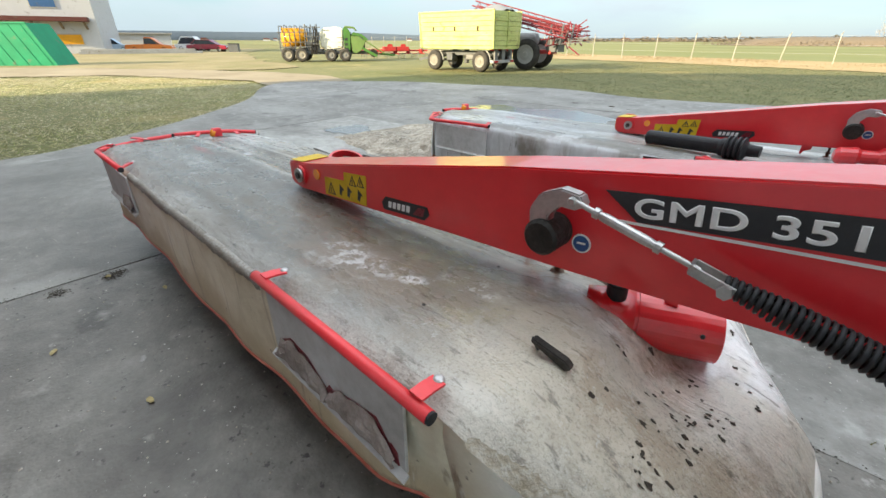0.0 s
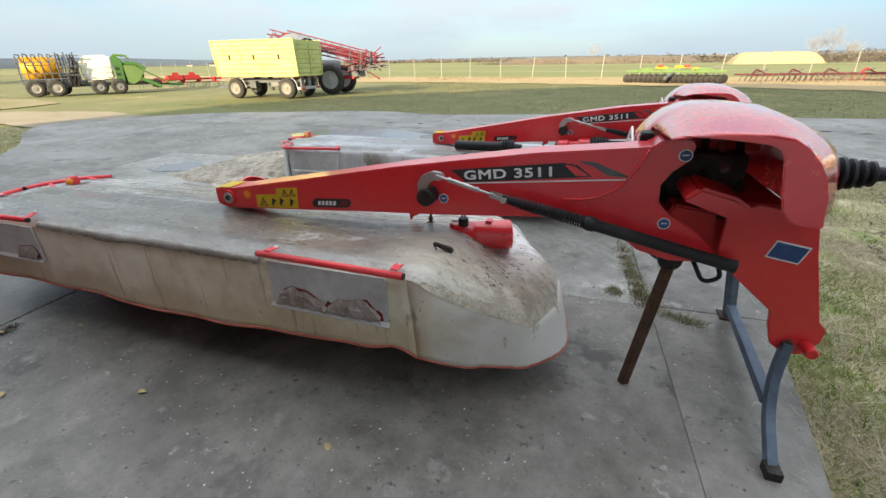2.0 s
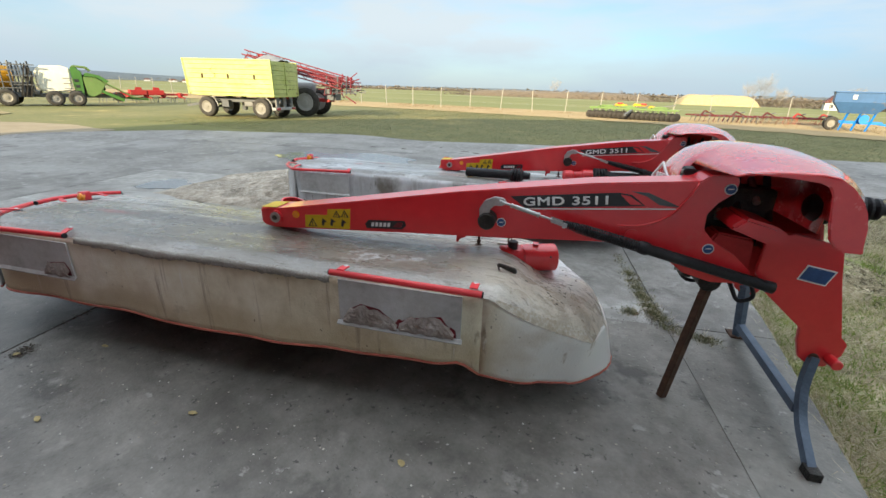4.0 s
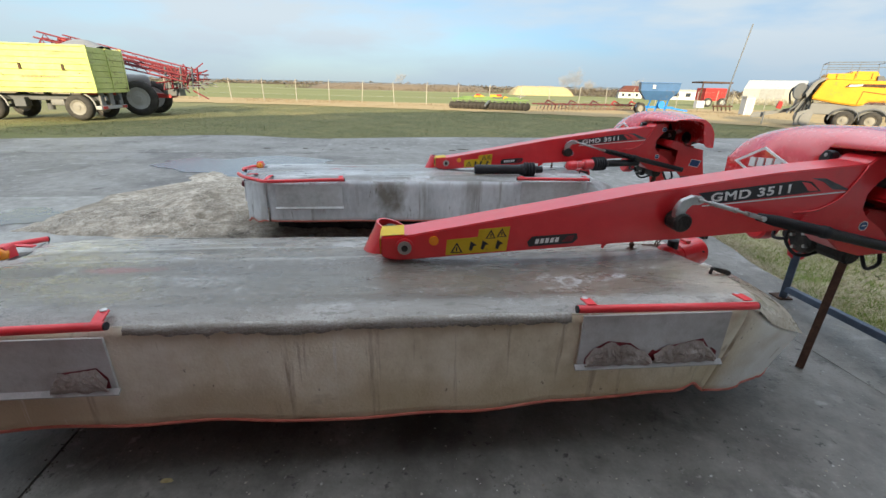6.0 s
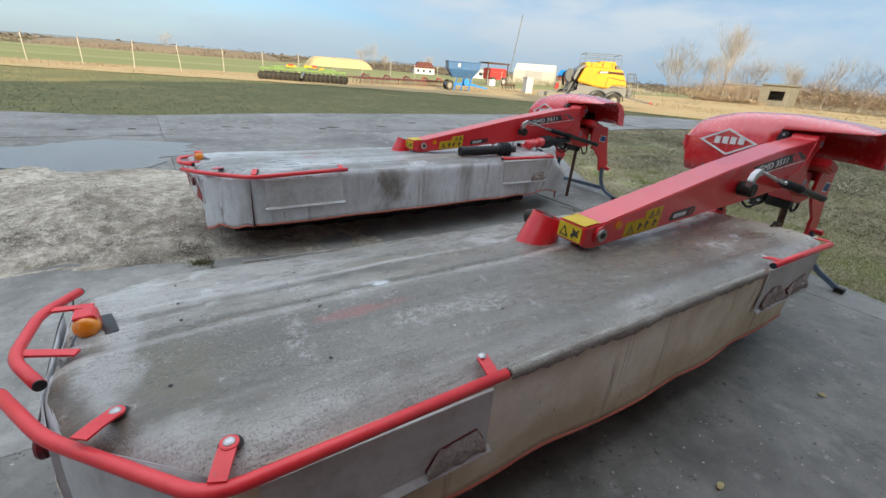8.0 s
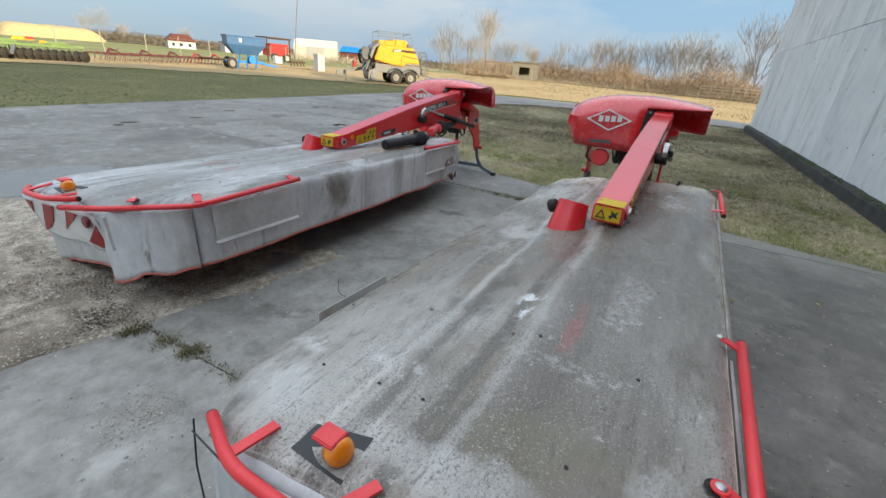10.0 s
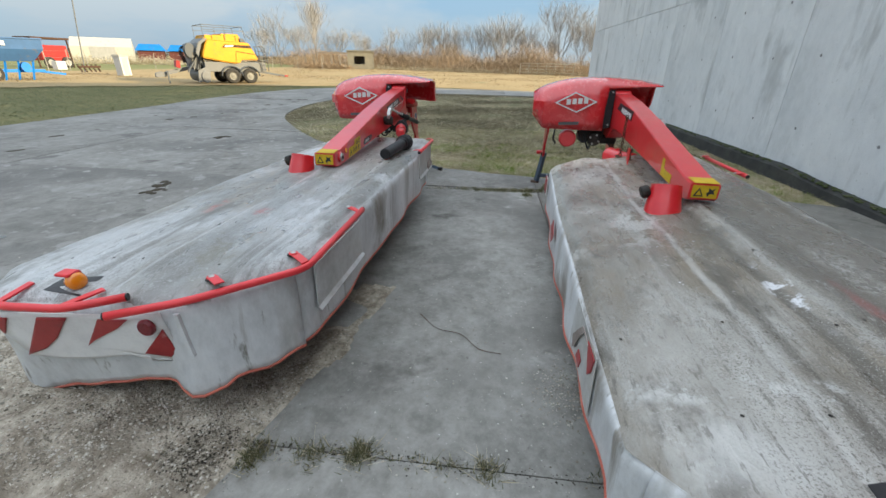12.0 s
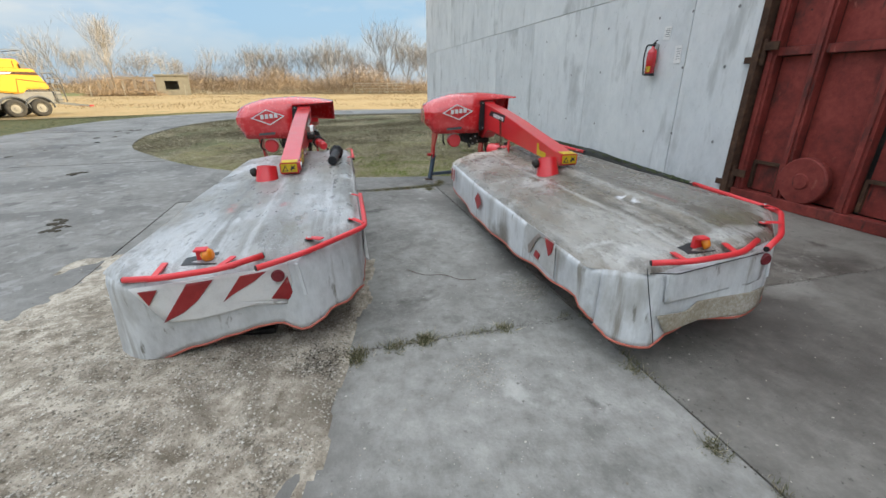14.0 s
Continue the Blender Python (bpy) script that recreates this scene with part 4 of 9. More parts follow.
part("cylinder", lathe(B(), (0, 0.10, 0.03), (0, 0.10, 0.47), [(0, 0.06), (0.02, 0.078), (0.33, 0.078), (0.38, 0.06), (0.40, 0.03), (0.44, 0.025)], 24), "ext_red", ext, smooth=True)
part("foot_ring", lathe(B(), (0, 0.10, 0), (0, 0.10, 0.04), [(0, 0.08), (0.005, 0.083), (0.03, 0.083), (0.04, 0.079)], 24), "black", ext)
bm = B()
box(bm, -0.03, 0.03, 0.08, 0.12, 0.46, 0.50, 0.006)
bar(bm, (0.0, 0.10, 0.50), (-0.10, 0.12, 0.55), 0.02, 0.012)
bar(bm, (0.0, 0.10, 0.48), (-0.09, 0.12, 0.50), 0.02, 0.012)
part("valve", bm, "black", ext)
part("hose", tube(B(), rounded([(0.03, 0.10, 0.48), (0.13, 0.12, 0.50), (0.16, 0.13, 0.30), (0.11, 0.14, 0.07), (0.09, 0.15, 0.02)], 0.1), 0.013, 8), "black", ext, smooth=True)
bm = B()
rings(bm, [[(r * math.sin(a), 0.10 + r * math.cos(a), z) for r, a in ((0.0775, -0.9), (0.0775, -0.45), (0.0775, 0.0), (0.0795, 0.0), (0.0795, -0.45), (0.0795, -0.9))] for z in (0.06, 0.15)])
bmesh.ops.recalc_face_normals(bm, faces=bm.faces)
part("label_band", bm, "yellow", ext, "yellow label band")
bm = B()
box(bm, -0.02, 0.02, 0.002, 0.025, 0.2, 0.5)
part("bracket", bm, "steel", ext)
for s, z, w, h, tilt in ((-1.04, 2.32, 0.15, 0.2, -2), (-1.35, 1.98, 0.14, 0.27, 3)):
    pp = thing("paper_notice", "sheet of white paper fixed to the concrete wall", "notice", group="papers on the wall")
    pp.matrix_world = Matrix.Translation(on_wall(s, 0.004, z)) @ Matrix.Rotation(WA, 4, "Z") @ Matrix.Rotation(radians(tilt), 4, "Y")
    bm = B()
    box(bm, -w / 2, w / 2, 0, 0.004, -h / 2, h / 2)
    part("sheet", bm, "white", pp)
    bm = B()
    for k in range(5):
        box(bm, -w * 0.36, w * random.uniform(0.1, 0.36), 0.0042, 0.0052, h * (0.3 - 0.14 * k), h * (0.3 - 0.14 * k) + 0.008)
    part("print", bm, "grey", pp)


# ---- disc mowers ----
OUT = [(0.06, 0.02), (-3.22, 0.02), (-3.53, 0.34), (-3.60, 0.55), (-3.64, 1.24), (-3.37, 1.46), (-1.2, 1.45), (0.2, 1.40), (0.40, 1.08), (0.63, 0.80), (0.65, 0.50), (0.56, 0.22)]


def span(x):
    ys = []
    for (ax, ay), (bx, by) in zip(OUT, OUT[1:] + OUT[:1]):
        if (ax > x) != (bx > x):
            ys.append(ay + (by - ay) * (x - ax) / (bx - ax))
    return (min(ys), max(ys)) if len(ys) > 1 else (None, None)


def canopy_z(x, y, seed):
    z = 0.782 - 0.03 * y - (0.034 if seed > 4 else 0.074) * y * y
    z -= 0.05 * smooth01((-3.15 - x) / 0.45) * (1 - min(1, y / 1.2))
    d = (x - 0.05) * 0.971 - y * 0.237
    if d > 0:
        z -= 0.60 * d - 0.05 * smooth01(d / 0.3) * math.sin(min(1, y) * 3.1)
    # long step where the sheet lies over the frame, and a fold beside it
    if x < -1.2:
        f = smooth01((-1.2 - x) / 0.3)
        z += f * 0.018 * (smooth01((0.70 - y) / 0.05) - smooth01((0.60 - y) / 0.16))
        z -= f * 0.010 * math.exp(-((y - 0.735) / 0.05) ** 2)
        z += f * 0.006 * math.exp(-((y - 1.02) / 0.03) ** 2)
    z += 0.035 * math.exp(-((x - 0.02) / 0.22) ** 2 - ((y - 0.66) / 0.25) ** 2)
    z -= 0.095 * math.exp(-((x - 0.27) / 0.16) ** 2 - ((y - 0.68) / 0.22) ** 2)
    z += 0.030 * math.exp(-((x + 1.46) / 0.18) ** 2 - ((y - 0.82) / 0.2) ** 2)
    z += 0.010 * noise.noise(Vector((x * 1.3 + seed, y * 2.2, seed))) + 0.004 * noise.noise(Vector((x * 5, y * 6, seed + 3)))
    return z


def rim_near(x, y):
    """Distance to the outline."""
    best = 9.0
    for (ax, ay), (bx, by) in zip(OUT, OUT[1:] + OUT[:1]):
        dx, dy = bx - ax, by - ay
        t = max(0.0, min(1.0, ((x - ax) * dx + (y - ay) * dy) / (dx * dx + dy * dy)))
        best = min(best, math.hypot(x - ax - dx * t, y - ay - dy * t))
    return best


def rim_drop(x):
    """How far the sheet rolls down over its edge, and over what width."""
    k = smooth01((x + 0.05) / 0.3)
    return 0.040 + 0.020 * k, 0.085 + 0.03 * k


def edge_path(n_per_m=26):
    """Points round the outline with their direction outward."""
    pts = [Vector((x, y, 0)) for x, y in OUT]
    ring = rounded([pts[0].lerp(pts[-1], 0.5)] + pts + [pts[0].lerp(pts[-1], 0.5)], 0.09, 4)
    out = []
    for a, b in zip(ring, ring[1:]):
        k = max(1, int((b - a).length * n_per_m))
        out += [a.lerp(b, i / k) for i in range(k)]
    res = []
    for i, p in enumerate(out):
        t = (out[(i + 1) % len(out)] - out[i - 1]).normalized()
        res.append((p, Vector((-t.y, t.x, 0)) * 1.0))
    return res


def table(t, pts):
    for (a, za), (b, zb) in zip(pts, pts[1:]):
        if t <= b:
            return za + (zb - za) * smooth01((t - a) / (b - a))
    return pts[-1][1]


def hem_z(x, y, far):
    """Height of the skirt's lower edge."""
    w = 0.012 * noise.noise(Vector((x * 3, y * 3, far * 9 + 1)))
    if x > 0.52:
        return 0.155 + w + 0.05 * smooth01((y - 0.3) / 0.3) + 0.06 * smooth01((y - 0.6) / 0.4)
    if y < 0.32 and x > -3.3:
        if far:
            return w + table(x, [(-3.3, 0.34), (-3.05, 0.345), (-2.5, 0.335), (-1.5, 0.34), (-0.5, 0.35), (0.1, 0.33), (0.5, 0.25)])
        return w + table(x, [(-3.3, 0.30), (-2.6, 0.30), (-1.9, 0.28), (-1.3, 0.285), (-0.75, 0.305), (-0.32, 0.34), (-0.12, 0.325), (0.03, 0.235), (0.3, 0.18), (0.5, 0.165)])
    if x > -3.3 and y > 0.9:
        return w + table(x, [(-3.3, 0.10 if far else 0.30), (-2.9, 0.28), (-2.2, 0.20), (-1.0, 0.16), (0.0, 0.22), (0.5, 0.26)])
    if far:
        return w * 0.5 + table(y, [(0.02, 0.34), (0.1, 0.33), (0.17, 0.30), (0.26, 0.315), (0.33, 0.262), (0.40, 0.235), (0.52, 0.272), (0.66, 0.27), (0.8, 0.245), (1.0, 0.20), (1.2, 0.14), (1.35, 0.09), (1.46, 0.07)])
    return w * 0.5 + table(y, [(0.1, 0.29), (0.35, 0.275), (0.6, 0.255), (0.9, 0.277), (1.1, 0.225), (1.2, 0.15), (1.33, 0.145), (1.42, 0.22), (1.46, 0.26)])


def edge_x(y):
    """The outer end's edge at y."""
    return table(y, [(0.02, -3.22), (0.34, -3.53), (0.55, -3.60), (1.24, -3.64), (1.46, -3.37)]) if y > 0.55 or y < 0.02 else -3.53 - 0.07 * (y - 0.34) / 0.21 if y > 0.34 else -3.22 - 0.31 * (y - 0.02) / 0.32


def mower(at, turn, dz, look_of, label, group, far):
    """A rear-mounted disc mower lowered on the ground. Local x runs to the headstock, y to the front."""
    top_m, skirt_m, seed = look_of
    th = thing("disc_mower", label, "mower", at, turn, group)
    D = Vector((0, 0, dz))

    def add(name, bm, m, label="", parent=None, smooth=False, fall=True):
        if fall:
            for v in bm.verts:
                v.co.z += dz
        return part(name, bm, m, parent or th, label, smooth)

    # canopy sheet
    bm = B()
    nx, ny = 150, 44
    cols = []
    for i in range(nx + 1):
        t = i / nx
        x = -3.636 + (0.646 + 3.636) * (0.5 - 0.5 * math.cos(math.pi * t)) * 0.25 + (0.646 + 3.636) * t * 0.75
        y0, y1 = span(x)
        col = []
        for j in range(ny + 1):
            v = j / ny
            y = y0 + (y1 - y0) * v
            e = rim_near(x, y)
            dr, wd = rim_drop(x)
            z = canopy_z(x, y, seed) - dr * max(0, 1 - e / wd) ** 2
            col.append(bm.verts.new((x, y, z)))
        cols.append(col)
    for a, b in zip(cols, cols[1:]):
        for j in range(ny):
            bm.faces.new((a[j], b[j], b[j + 1], a[j + 1]))
    canopy = add("canopy", bm, top_m, smooth=True)

    # skirts: four lengths of hanging sheet
    path = edge_path()
    def which(p):
        if p.x > 0.03 and p.y < 1.3:
            return "inner_skirt"
        if p.x < -3.22 and not (p.y > 1.38):
            return "outer_skirt"
        return "rear_skirt" if p.y < 0.5 else "front_skirt"
    rows = 12
    strips = {}
    n = len(path)
    names = [which(p) for p, _ in path]
    start = next(i for i in range(n) if names[i] != names[i - 1])
    order = [(start + k) % n for k in range(n)]
    hem_pts = {}
    run, last = [], None
    def emit(idx, nm):
        bm = B()
        grid = []
        for i in idx:
            p, o = path[i]
            z0 = canopy_z(p.x, p.y, seed) - rim_drop(p.x)[0] + 0.002
            z1 = hem_z(p.x, p.y, far)
            s = i * 0.04
            line = []
            for r in range(rows + 1):
                v = r / rows
                w = (0.016 * math.sin(math.pi * min(1, v * 1.15)) * noise.noise(Vector((p.x * 4.6, p.y * 4.6, seed + v * 1.3))) + 0.020 * v * noise.noise(Vector((p.x * 1.6, p.y * 1.6, seed * 3))) if nm == "rear_skirt" and -2.4 < p.x < -0.85 else 0.0) * smooth01((p.x + 2.4) / 0.25) * smooth01((-0.85 - p.x) / 0.2)
                w += 0.022 * v * noise.noise(Vector((p.x * 2.3, p.y * 2.3, seed * 5 + v * 0.6))) + 0.007 * v * math.sin(s * 9 + seed)
                flare = -0.004 + 0.016 * smooth01(v / 0.12) + 0.035 * v * (-3.0 + 4.6 * smooth01((p.y - 0.2) / 0.35) if nm == "inner_skirt" else 0.6 if nm == "outer_skirt" else -0.2 - 2.8 * smooth01((p.x + 0.25) / 0.28) * (1 if p.y < 0.5 else 0))
                if far and nm == "outer_skirt":
                    flare -= 0.20 * v * (z0 - z1) * smooth01((p.y - 0.42) / 0.12) * smooth01((1.36 - p.y) / 0.16)
                q = p + o * (flare + w)
                line.append(bm.verts.new((q.x, q.y, z0 + (z1 - z0) * v)))
            grid.append(line)
        for a, b in zip(grid, grid[1:]):
            for r in range(rows):
                bm.faces.new((a[r], a[r + 1], b[r + 1], b[r]))
        bmesh.ops.recalc_face_normals(bm, faces=bm.faces)
        hem = [l[-1].co.copy() for l in grid]
        ob = add(nm, bm, M["skirt_b"] if nm in ("outer_skirt", "front_skirt") else skirt_m, smooth=True)
        md = ob.modifiers.new("thick", "SOLIDIFY")
        md.thickness, md.offset = 0.005, 0
        add("hem", tube(B(), hem, 0.0085, 6), "hem", parent=ob, smooth=True)
    for k in order + [None]:
        nm = names[k] if k is not None else None
        if nm != last and run:
            emit(run + ([k] if k is not None else [order[0]]), last)
            run = []
        if k is not None:
            run.append(k)
            last = nm
    # cutter bar with skids, in the dark below
    bm = B()
    box(bm, -3.35, 0.25, 0.62, 0.92, 0.05, 0.13, 0.01)
    for k in range(8):
        x = -3.15 + 0.44 * k
        rod(bm, (x, 0.78, 0.12), (x, 0.78, 0.17), 0.2, 18, 0.16)
        box(bm, x - 0.09, x + 0.09, 0.60, 0.95, 0.0 - dz, 0.06, 0.01)
    add("cutter_bar", bm, "grease")
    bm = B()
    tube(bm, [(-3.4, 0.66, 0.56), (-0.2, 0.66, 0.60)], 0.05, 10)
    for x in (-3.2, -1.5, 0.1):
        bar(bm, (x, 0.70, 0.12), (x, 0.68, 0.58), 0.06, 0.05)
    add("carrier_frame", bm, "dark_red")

    # protective rails
    def rail(pts, r=0.0165, name="guard_rail"):
        line = rounded(pts, 0.07)
        ob = add(name, tube(B(), line, r, 14), "red_rail", smooth=True)
        for a, b in ((line[0], line[1]), (line[-1], line[-2])):
            d = (a - b).normalized()
            add("end_cap", rod(B(), a - d * 0.002, a + d * 0.006, r * 0.93, 12), "black", parent=ob)
        return ob
    def clip(at_, to, ob):
        bm = B()
        a, b = Vector(at_), Vector(to)
        s = (b - a).cross(Vector((0, 0, 1))).normalized() * 0.019
        up = Vector((0, 0, 0.012))
        b = a.lerp(b, 0.95)
        mid = a.lerp(b, 0.5) + Vector((0, 0, 0.013))
        lo = [[q - s, q + s, q + s + Vector((0, 0, 0.006)), q - s + Vector((0, 0, 0.006))] for q in (a + up, mid, b + Vector((0, 0, 0.010)))]
        rings(bm, lo)
        br = add("bracket", bm, "red_rail", parent=ob)
        if at_[0] < -3:
            hole_ = Vector((to[0], to[1], to[2]))
            add("bracket_cutout", lathe(B(), hole_ + Vector((0, 0, 0.0015)), hole_ + Vector((0, 0, 0.004)), [(0, 0.0265), (0.001, 0.0265), (0.0015, 0.001)], 20), "grease", parent=ob)
            add("strap_end", lathe(B(), b + Vector((0, 0, 0.0095)), b + Vector((0, 0, 0.0165)), [(0, 0.0205), (0.005, 0.0205), (0.0065, 0.018), (0.007, 0.001)], 20), "red_rail", parent=br)
        add("bolt", lathe(B(), b + Vector((0, 0, 0.015)), b + Vector((0, 0, 0.022)), [(0, 0.0135), (0.003, 0.0125), (0.006, 0.008), (0.007, 0.001)], 14), "steel", parent=ob)
    r1 = rail([(-0.755, -0.012, 0.782), (0.012, -0.012, 0.775)])
    for x in (-0.70, -0.03):
        clip((x, -0.01, 0.785), (x, 0.06, canopy_z(x, 0.06, seed)), r1)
    r2 = rail([(-2.49, -0.015, 0.77), (-3.255, -0.012, 0.748), (-3.565, 0.345, 0.722), (-3.69, 0.585, 0.705)])
    for x, y, a, b in ((-2.53, -0.01, -2.53, 0.06), (-3.235, -0.0, -3.20, 0.075), (-3.48, 0.25, -3.42, 0.33)):
        clip((x, y, 0.752), (a, b, canopy_z(a, b, seed)), r2)
    lift = 0.02 if far else 0.0
    r3 = rail([(-3.605, 0.56, 0.722 + lift), (-3.70, 0.75, 0.704 + lift), (-3.695, 1.05, 0.680 + lift), (-3.615, 1.24, 0.655 + lift)])
    for y, b in ((0.78, 0.72), (1.08, 1.06)):
        bm = B()
        bar(bm, (-3.69, y, 0.703 + lift - 0.08 * (y - 0.75)), (-3.55, b, canopy_z(-3.55, b, seed) + 0.012), 0.03, 0.008)
        add("strut", bm, "red_rail", parent=r3)

    # side lamp in its box
    yl = 0.875
    bm = B()
    zc = canopy_z(-3.5, yl, seed)
    prism(bm, [(-3.572, zc + 0.056), (-3.570, zc + 0.066), (-3.518, zc + 0.068), (-3.510, zc + 0.060), (-3.508, zc - 0.01), (-3.535, zc - 0.01), (-3.535, zc + 0.05)], yl - 0.030, yl + 0.035, "y", 0.003)
    lamp = add("lamp_box", bm, "red_rail")
    add("lens", lathe(B(), (-3.536, yl - 0.012, zc + 0.022), (-3.550, yl - 0.050, zc + 0.036), [(0, 0.037), (0.022, 0.037), (0.034, 0.031), (0.041, 0.020), (0.042, 0.001)], 20), "orange", "round orange lens", parent=lamp, smooth=True)
    # slot in the sheet round the lamp
    hole_ = [(-3.575, yl + 0.105), (-3.585, yl - 0.070), (-3.455, yl - 0.060), (-3.490, yl + 0.10)]
    bm = B()
    vs_ = [bm.verts.new((x, y, canopy_z(x, y, seed) - rim_drop(x)[0] * max(0, 1 - rim_near(x, y) / rim_drop(x)[1]) ** 2 + 0.004)) for x, y in hole_]
    bm.faces.new(vs_)
    slot = add("lamp_opening", bm, "ink", parent=lamp)
    slot.modifiers.new("thick", "SOLIDIFY").thickness = 0.002

    # warning flaps let into the rear skirt
    def pocket(x0, x1, z0, z1, torn, right):
        bm = B()
        box(bm, x0, x1, -0.006, 0.004, z0, z1, 0.002)
        pk = add("skirt_panel", bm, "white_sheet", "pale panel set into the skirt")
        bm = B()
        prism(bm, [(-0.004, z0), (-0.022, z0 - 0.012), (-0.024, z0 - 0.006), (-0.006, z0 + 0.01)], x0 - 0.01, x1 + 0.01, "x")
        add("edge_strip", bm, "white_sheet", parent=pk)
        if torn:
            pts = [(x0 + 0.03, z0 + 0.03), (x0 + 0.06, z0 + 0.085), (x0 + 0.12, z0 + 0.112), (x0 + 0.22, z0 + 0.10), (x0 + 0.28, z0 + 0.065), (x0 + 0.32, z0 + 0.03)]
            pts2 = [(x0 + 0.33, z0 + 0.05), (x0 + 0.38, z0 + 0.085), (x0 + 0.47, z0 + 0.105), (x0 + 0.54, z0 + 0.112), (x0 + 0.58, z0 + 0.07), (x0 + 0.61, z0 + 0.03)]
            if right:
                pts2 = [(x1 - 0.22, z0 + 0.02), (x1 - 0.18, z0 + 0.09), (x1 - 0.05, z0 + 0.10), (x1 - 0.02, z0 + 0.05)]
            for k, pp in enumerate((pts, pts2) if not right else (pts2,)):
                lo, hi = pp[0][0], pp[-1][0]
                bm = B()
                prev = None
                m = 40
                for i in range(m + 1):
                    x = lo + (hi - lo) * i / m
                    zt = None
                    # height of the torn edge along the piece
                    for (ax, az), (bx, bz) in zip(pp, pp[1:]):
                        if ax <= x <= bx + 1e-6:
                            zt = az + (bz - az) * (x - ax) / (bx - ax)
                            break
                    zt = zt if zt is not None else pp[-1][1]
                    row = []
                    for j in range(9):
                        v = j / 8
                        bul = 0.017 * math.sin(v * 2.6) * (0.65 + 0.7 * noise.noise(Vector((x * 22, v * 3, k + seed)))) + 0.012 * abs(noise.noise(Vector((x * 34 + v * 7, v * 5, k)))) * math.sin(v * 3.1)
                        row.append(bm.verts.new((x, -0.013 - max(0, bul), z0 + 0.006 + (zt - z0) * (1 - v) * (0.93 + 0.14 * noise.noise(Vector((x * 30, 0.4, k)))) + 0.012 * noise.noise(Vector((x * 20, v * 2, k))))))
                    if prev:
                        for j in range(8):
                            bm.faces.new((prev[j], prev[j + 1], row[j + 1], row[j]))
                    prev = row
                gap_ = [(pp[0][0], z0 + 0.012)] + [(x, z + 0.002 + 0.006 * math.sin(x * 61 + k)) for x, z in pp] + [(pp[-1][0], z0 + 0.012)]
                add("tear", prism(B(), gap_, -0.0085, -0.0065, "y"), "maroon", parent=pk)
                ob = add("torn_flap", bm, "torn", "torn dirty flap", parent=pk)
                md = ob.modifiers.new("thick", "SOLIDIFY")
                md.thickness = 0.004
            if not right:
                for a, b in ((x0 + 0.29, x0 + 0.36), (x1 - 0.08, x1 - 0.02)):
                    bm = B()
                    prism(bm, [(a, z0 + 0.02), (b, z0 + 0.015), (b - 0.005, z0 + 0.055), ((a + b) / 2, z0 + 0.07)], -0.0095, -0.0065, "y")
                    add("red_reflector", bm, "maroon", parent=pk)
    if far == 0:
        pocket(-0.72, -0.08, 0.505, 0.745, True, False)
        pocket(-3.16, -2.52, 0.485, 0.715, True, True)
    else:
        pocket(-0.70, -0.06, 0.505, 0.745, True, True)
        pocket(-3.16, -2.52, 0.485, 0.715, False, False)

    # end panel on the outer skirt
    def end_plate(poly, name, m, out, parent=None):
        bm = B()
        cy, cz = sum(p[0] for p in poly) / len(poly), sum(p[1] for p in poly) / len(poly)
        n_ = 6
        rows_ = []
        for k in range(n_ + 1):
            rows_.append([(cy + (y - cy) * k / n_, cz + (z - cz) * k / n_) for y, z in subdiv(poly, 4)])
        lean_ = -0.16 if far else 0.05
        vr = [[bm.verts.new((edge_x(y) - 0.014 - out - lean_ * max(0.0, 0.66 - z), y, z)) for y, z in r] for r in rows_[1:]]
        c0 = bm.verts.new((edge_x(cy) - 0.014 - out - lean_ * max(0.0, 0.66 - cz), cy, cz))
        m_ = len(vr[0])
        for i in range(m_):
            bm.faces.new((c0, vr[0][i], vr[0][(i + 1) % m_]))
        for a_, b_ in zip(vr, vr[1:]):
            for i in range(m_):
                bm.faces.new((a_[i], b_[i], b_[(i + 1) % m_], a_[(i + 1) % m_]))
        bmesh.ops.recalc_face_normals(bm, faces=bm.faces)
        ob = add(name, bm, m, parent=parent, smooth=True)
        md = ob.modifiers.new("thick", "SOLIDIFY")
        md.thickness, md.offset = 0.004, 0
        return ob
    def subdiv(poly, k):
        return [(a_[0] + (b_[0] - a_[0]) * j / k, a_[1] + (b_[1] - a_[1]) * j / k) for a_, b_ in zip(poly, poly[1:] + poly[:1]) for j in range(k)]
    if far:
        mp_ = end_plate([(1.205, 0.645), (1.097, 0.411), (0.978, 0.40), (0.838, 0.411), (0.677, 0.442), (0.556, 0.46), (0.424, 0.407), (0.444, 0.68)], "marker_panel", M["white"], 0.020)
        for poly in ([(1.169, 0.622), (1.08, 0.624), (1.142, 0.532)], [(0.944, 0.638), (0.816, 0.645), (0.917, 0.527), (0.999, 0.462), (1.106, 0.414)], [(0.686, 0.647), (0.552, 0.659), (0.619, 0.607), (0.748, 0.533), (0.797, 0.496)], [(0.452, 0.601), (0.439, 0.476), (0.469, 0.447), (0.553, 0.479)]):
            end_plate(poly, "red_stripe", M["stripe"], 0.026, mp_)
    else:
        end_plate([(1.20, 0.36), (1.13, 0.245), (0.9, 0.29), (0.6, 0.268), (0.40, 0.285), (0.38, 0.405), (0.6, 0.41), (0.85, 0.41), (0.93, 0.41), (1.0, 0.36)], "mud_stain", M["mud_film"], 0.016)
        mp_ = end_plate([(1.17, 0.60), (1.16, 0.43), (0.9, 0.44), (0.45, 0.47), (0.42, 0.67)], "marker_panel", M["skirt_b"], 0.010)
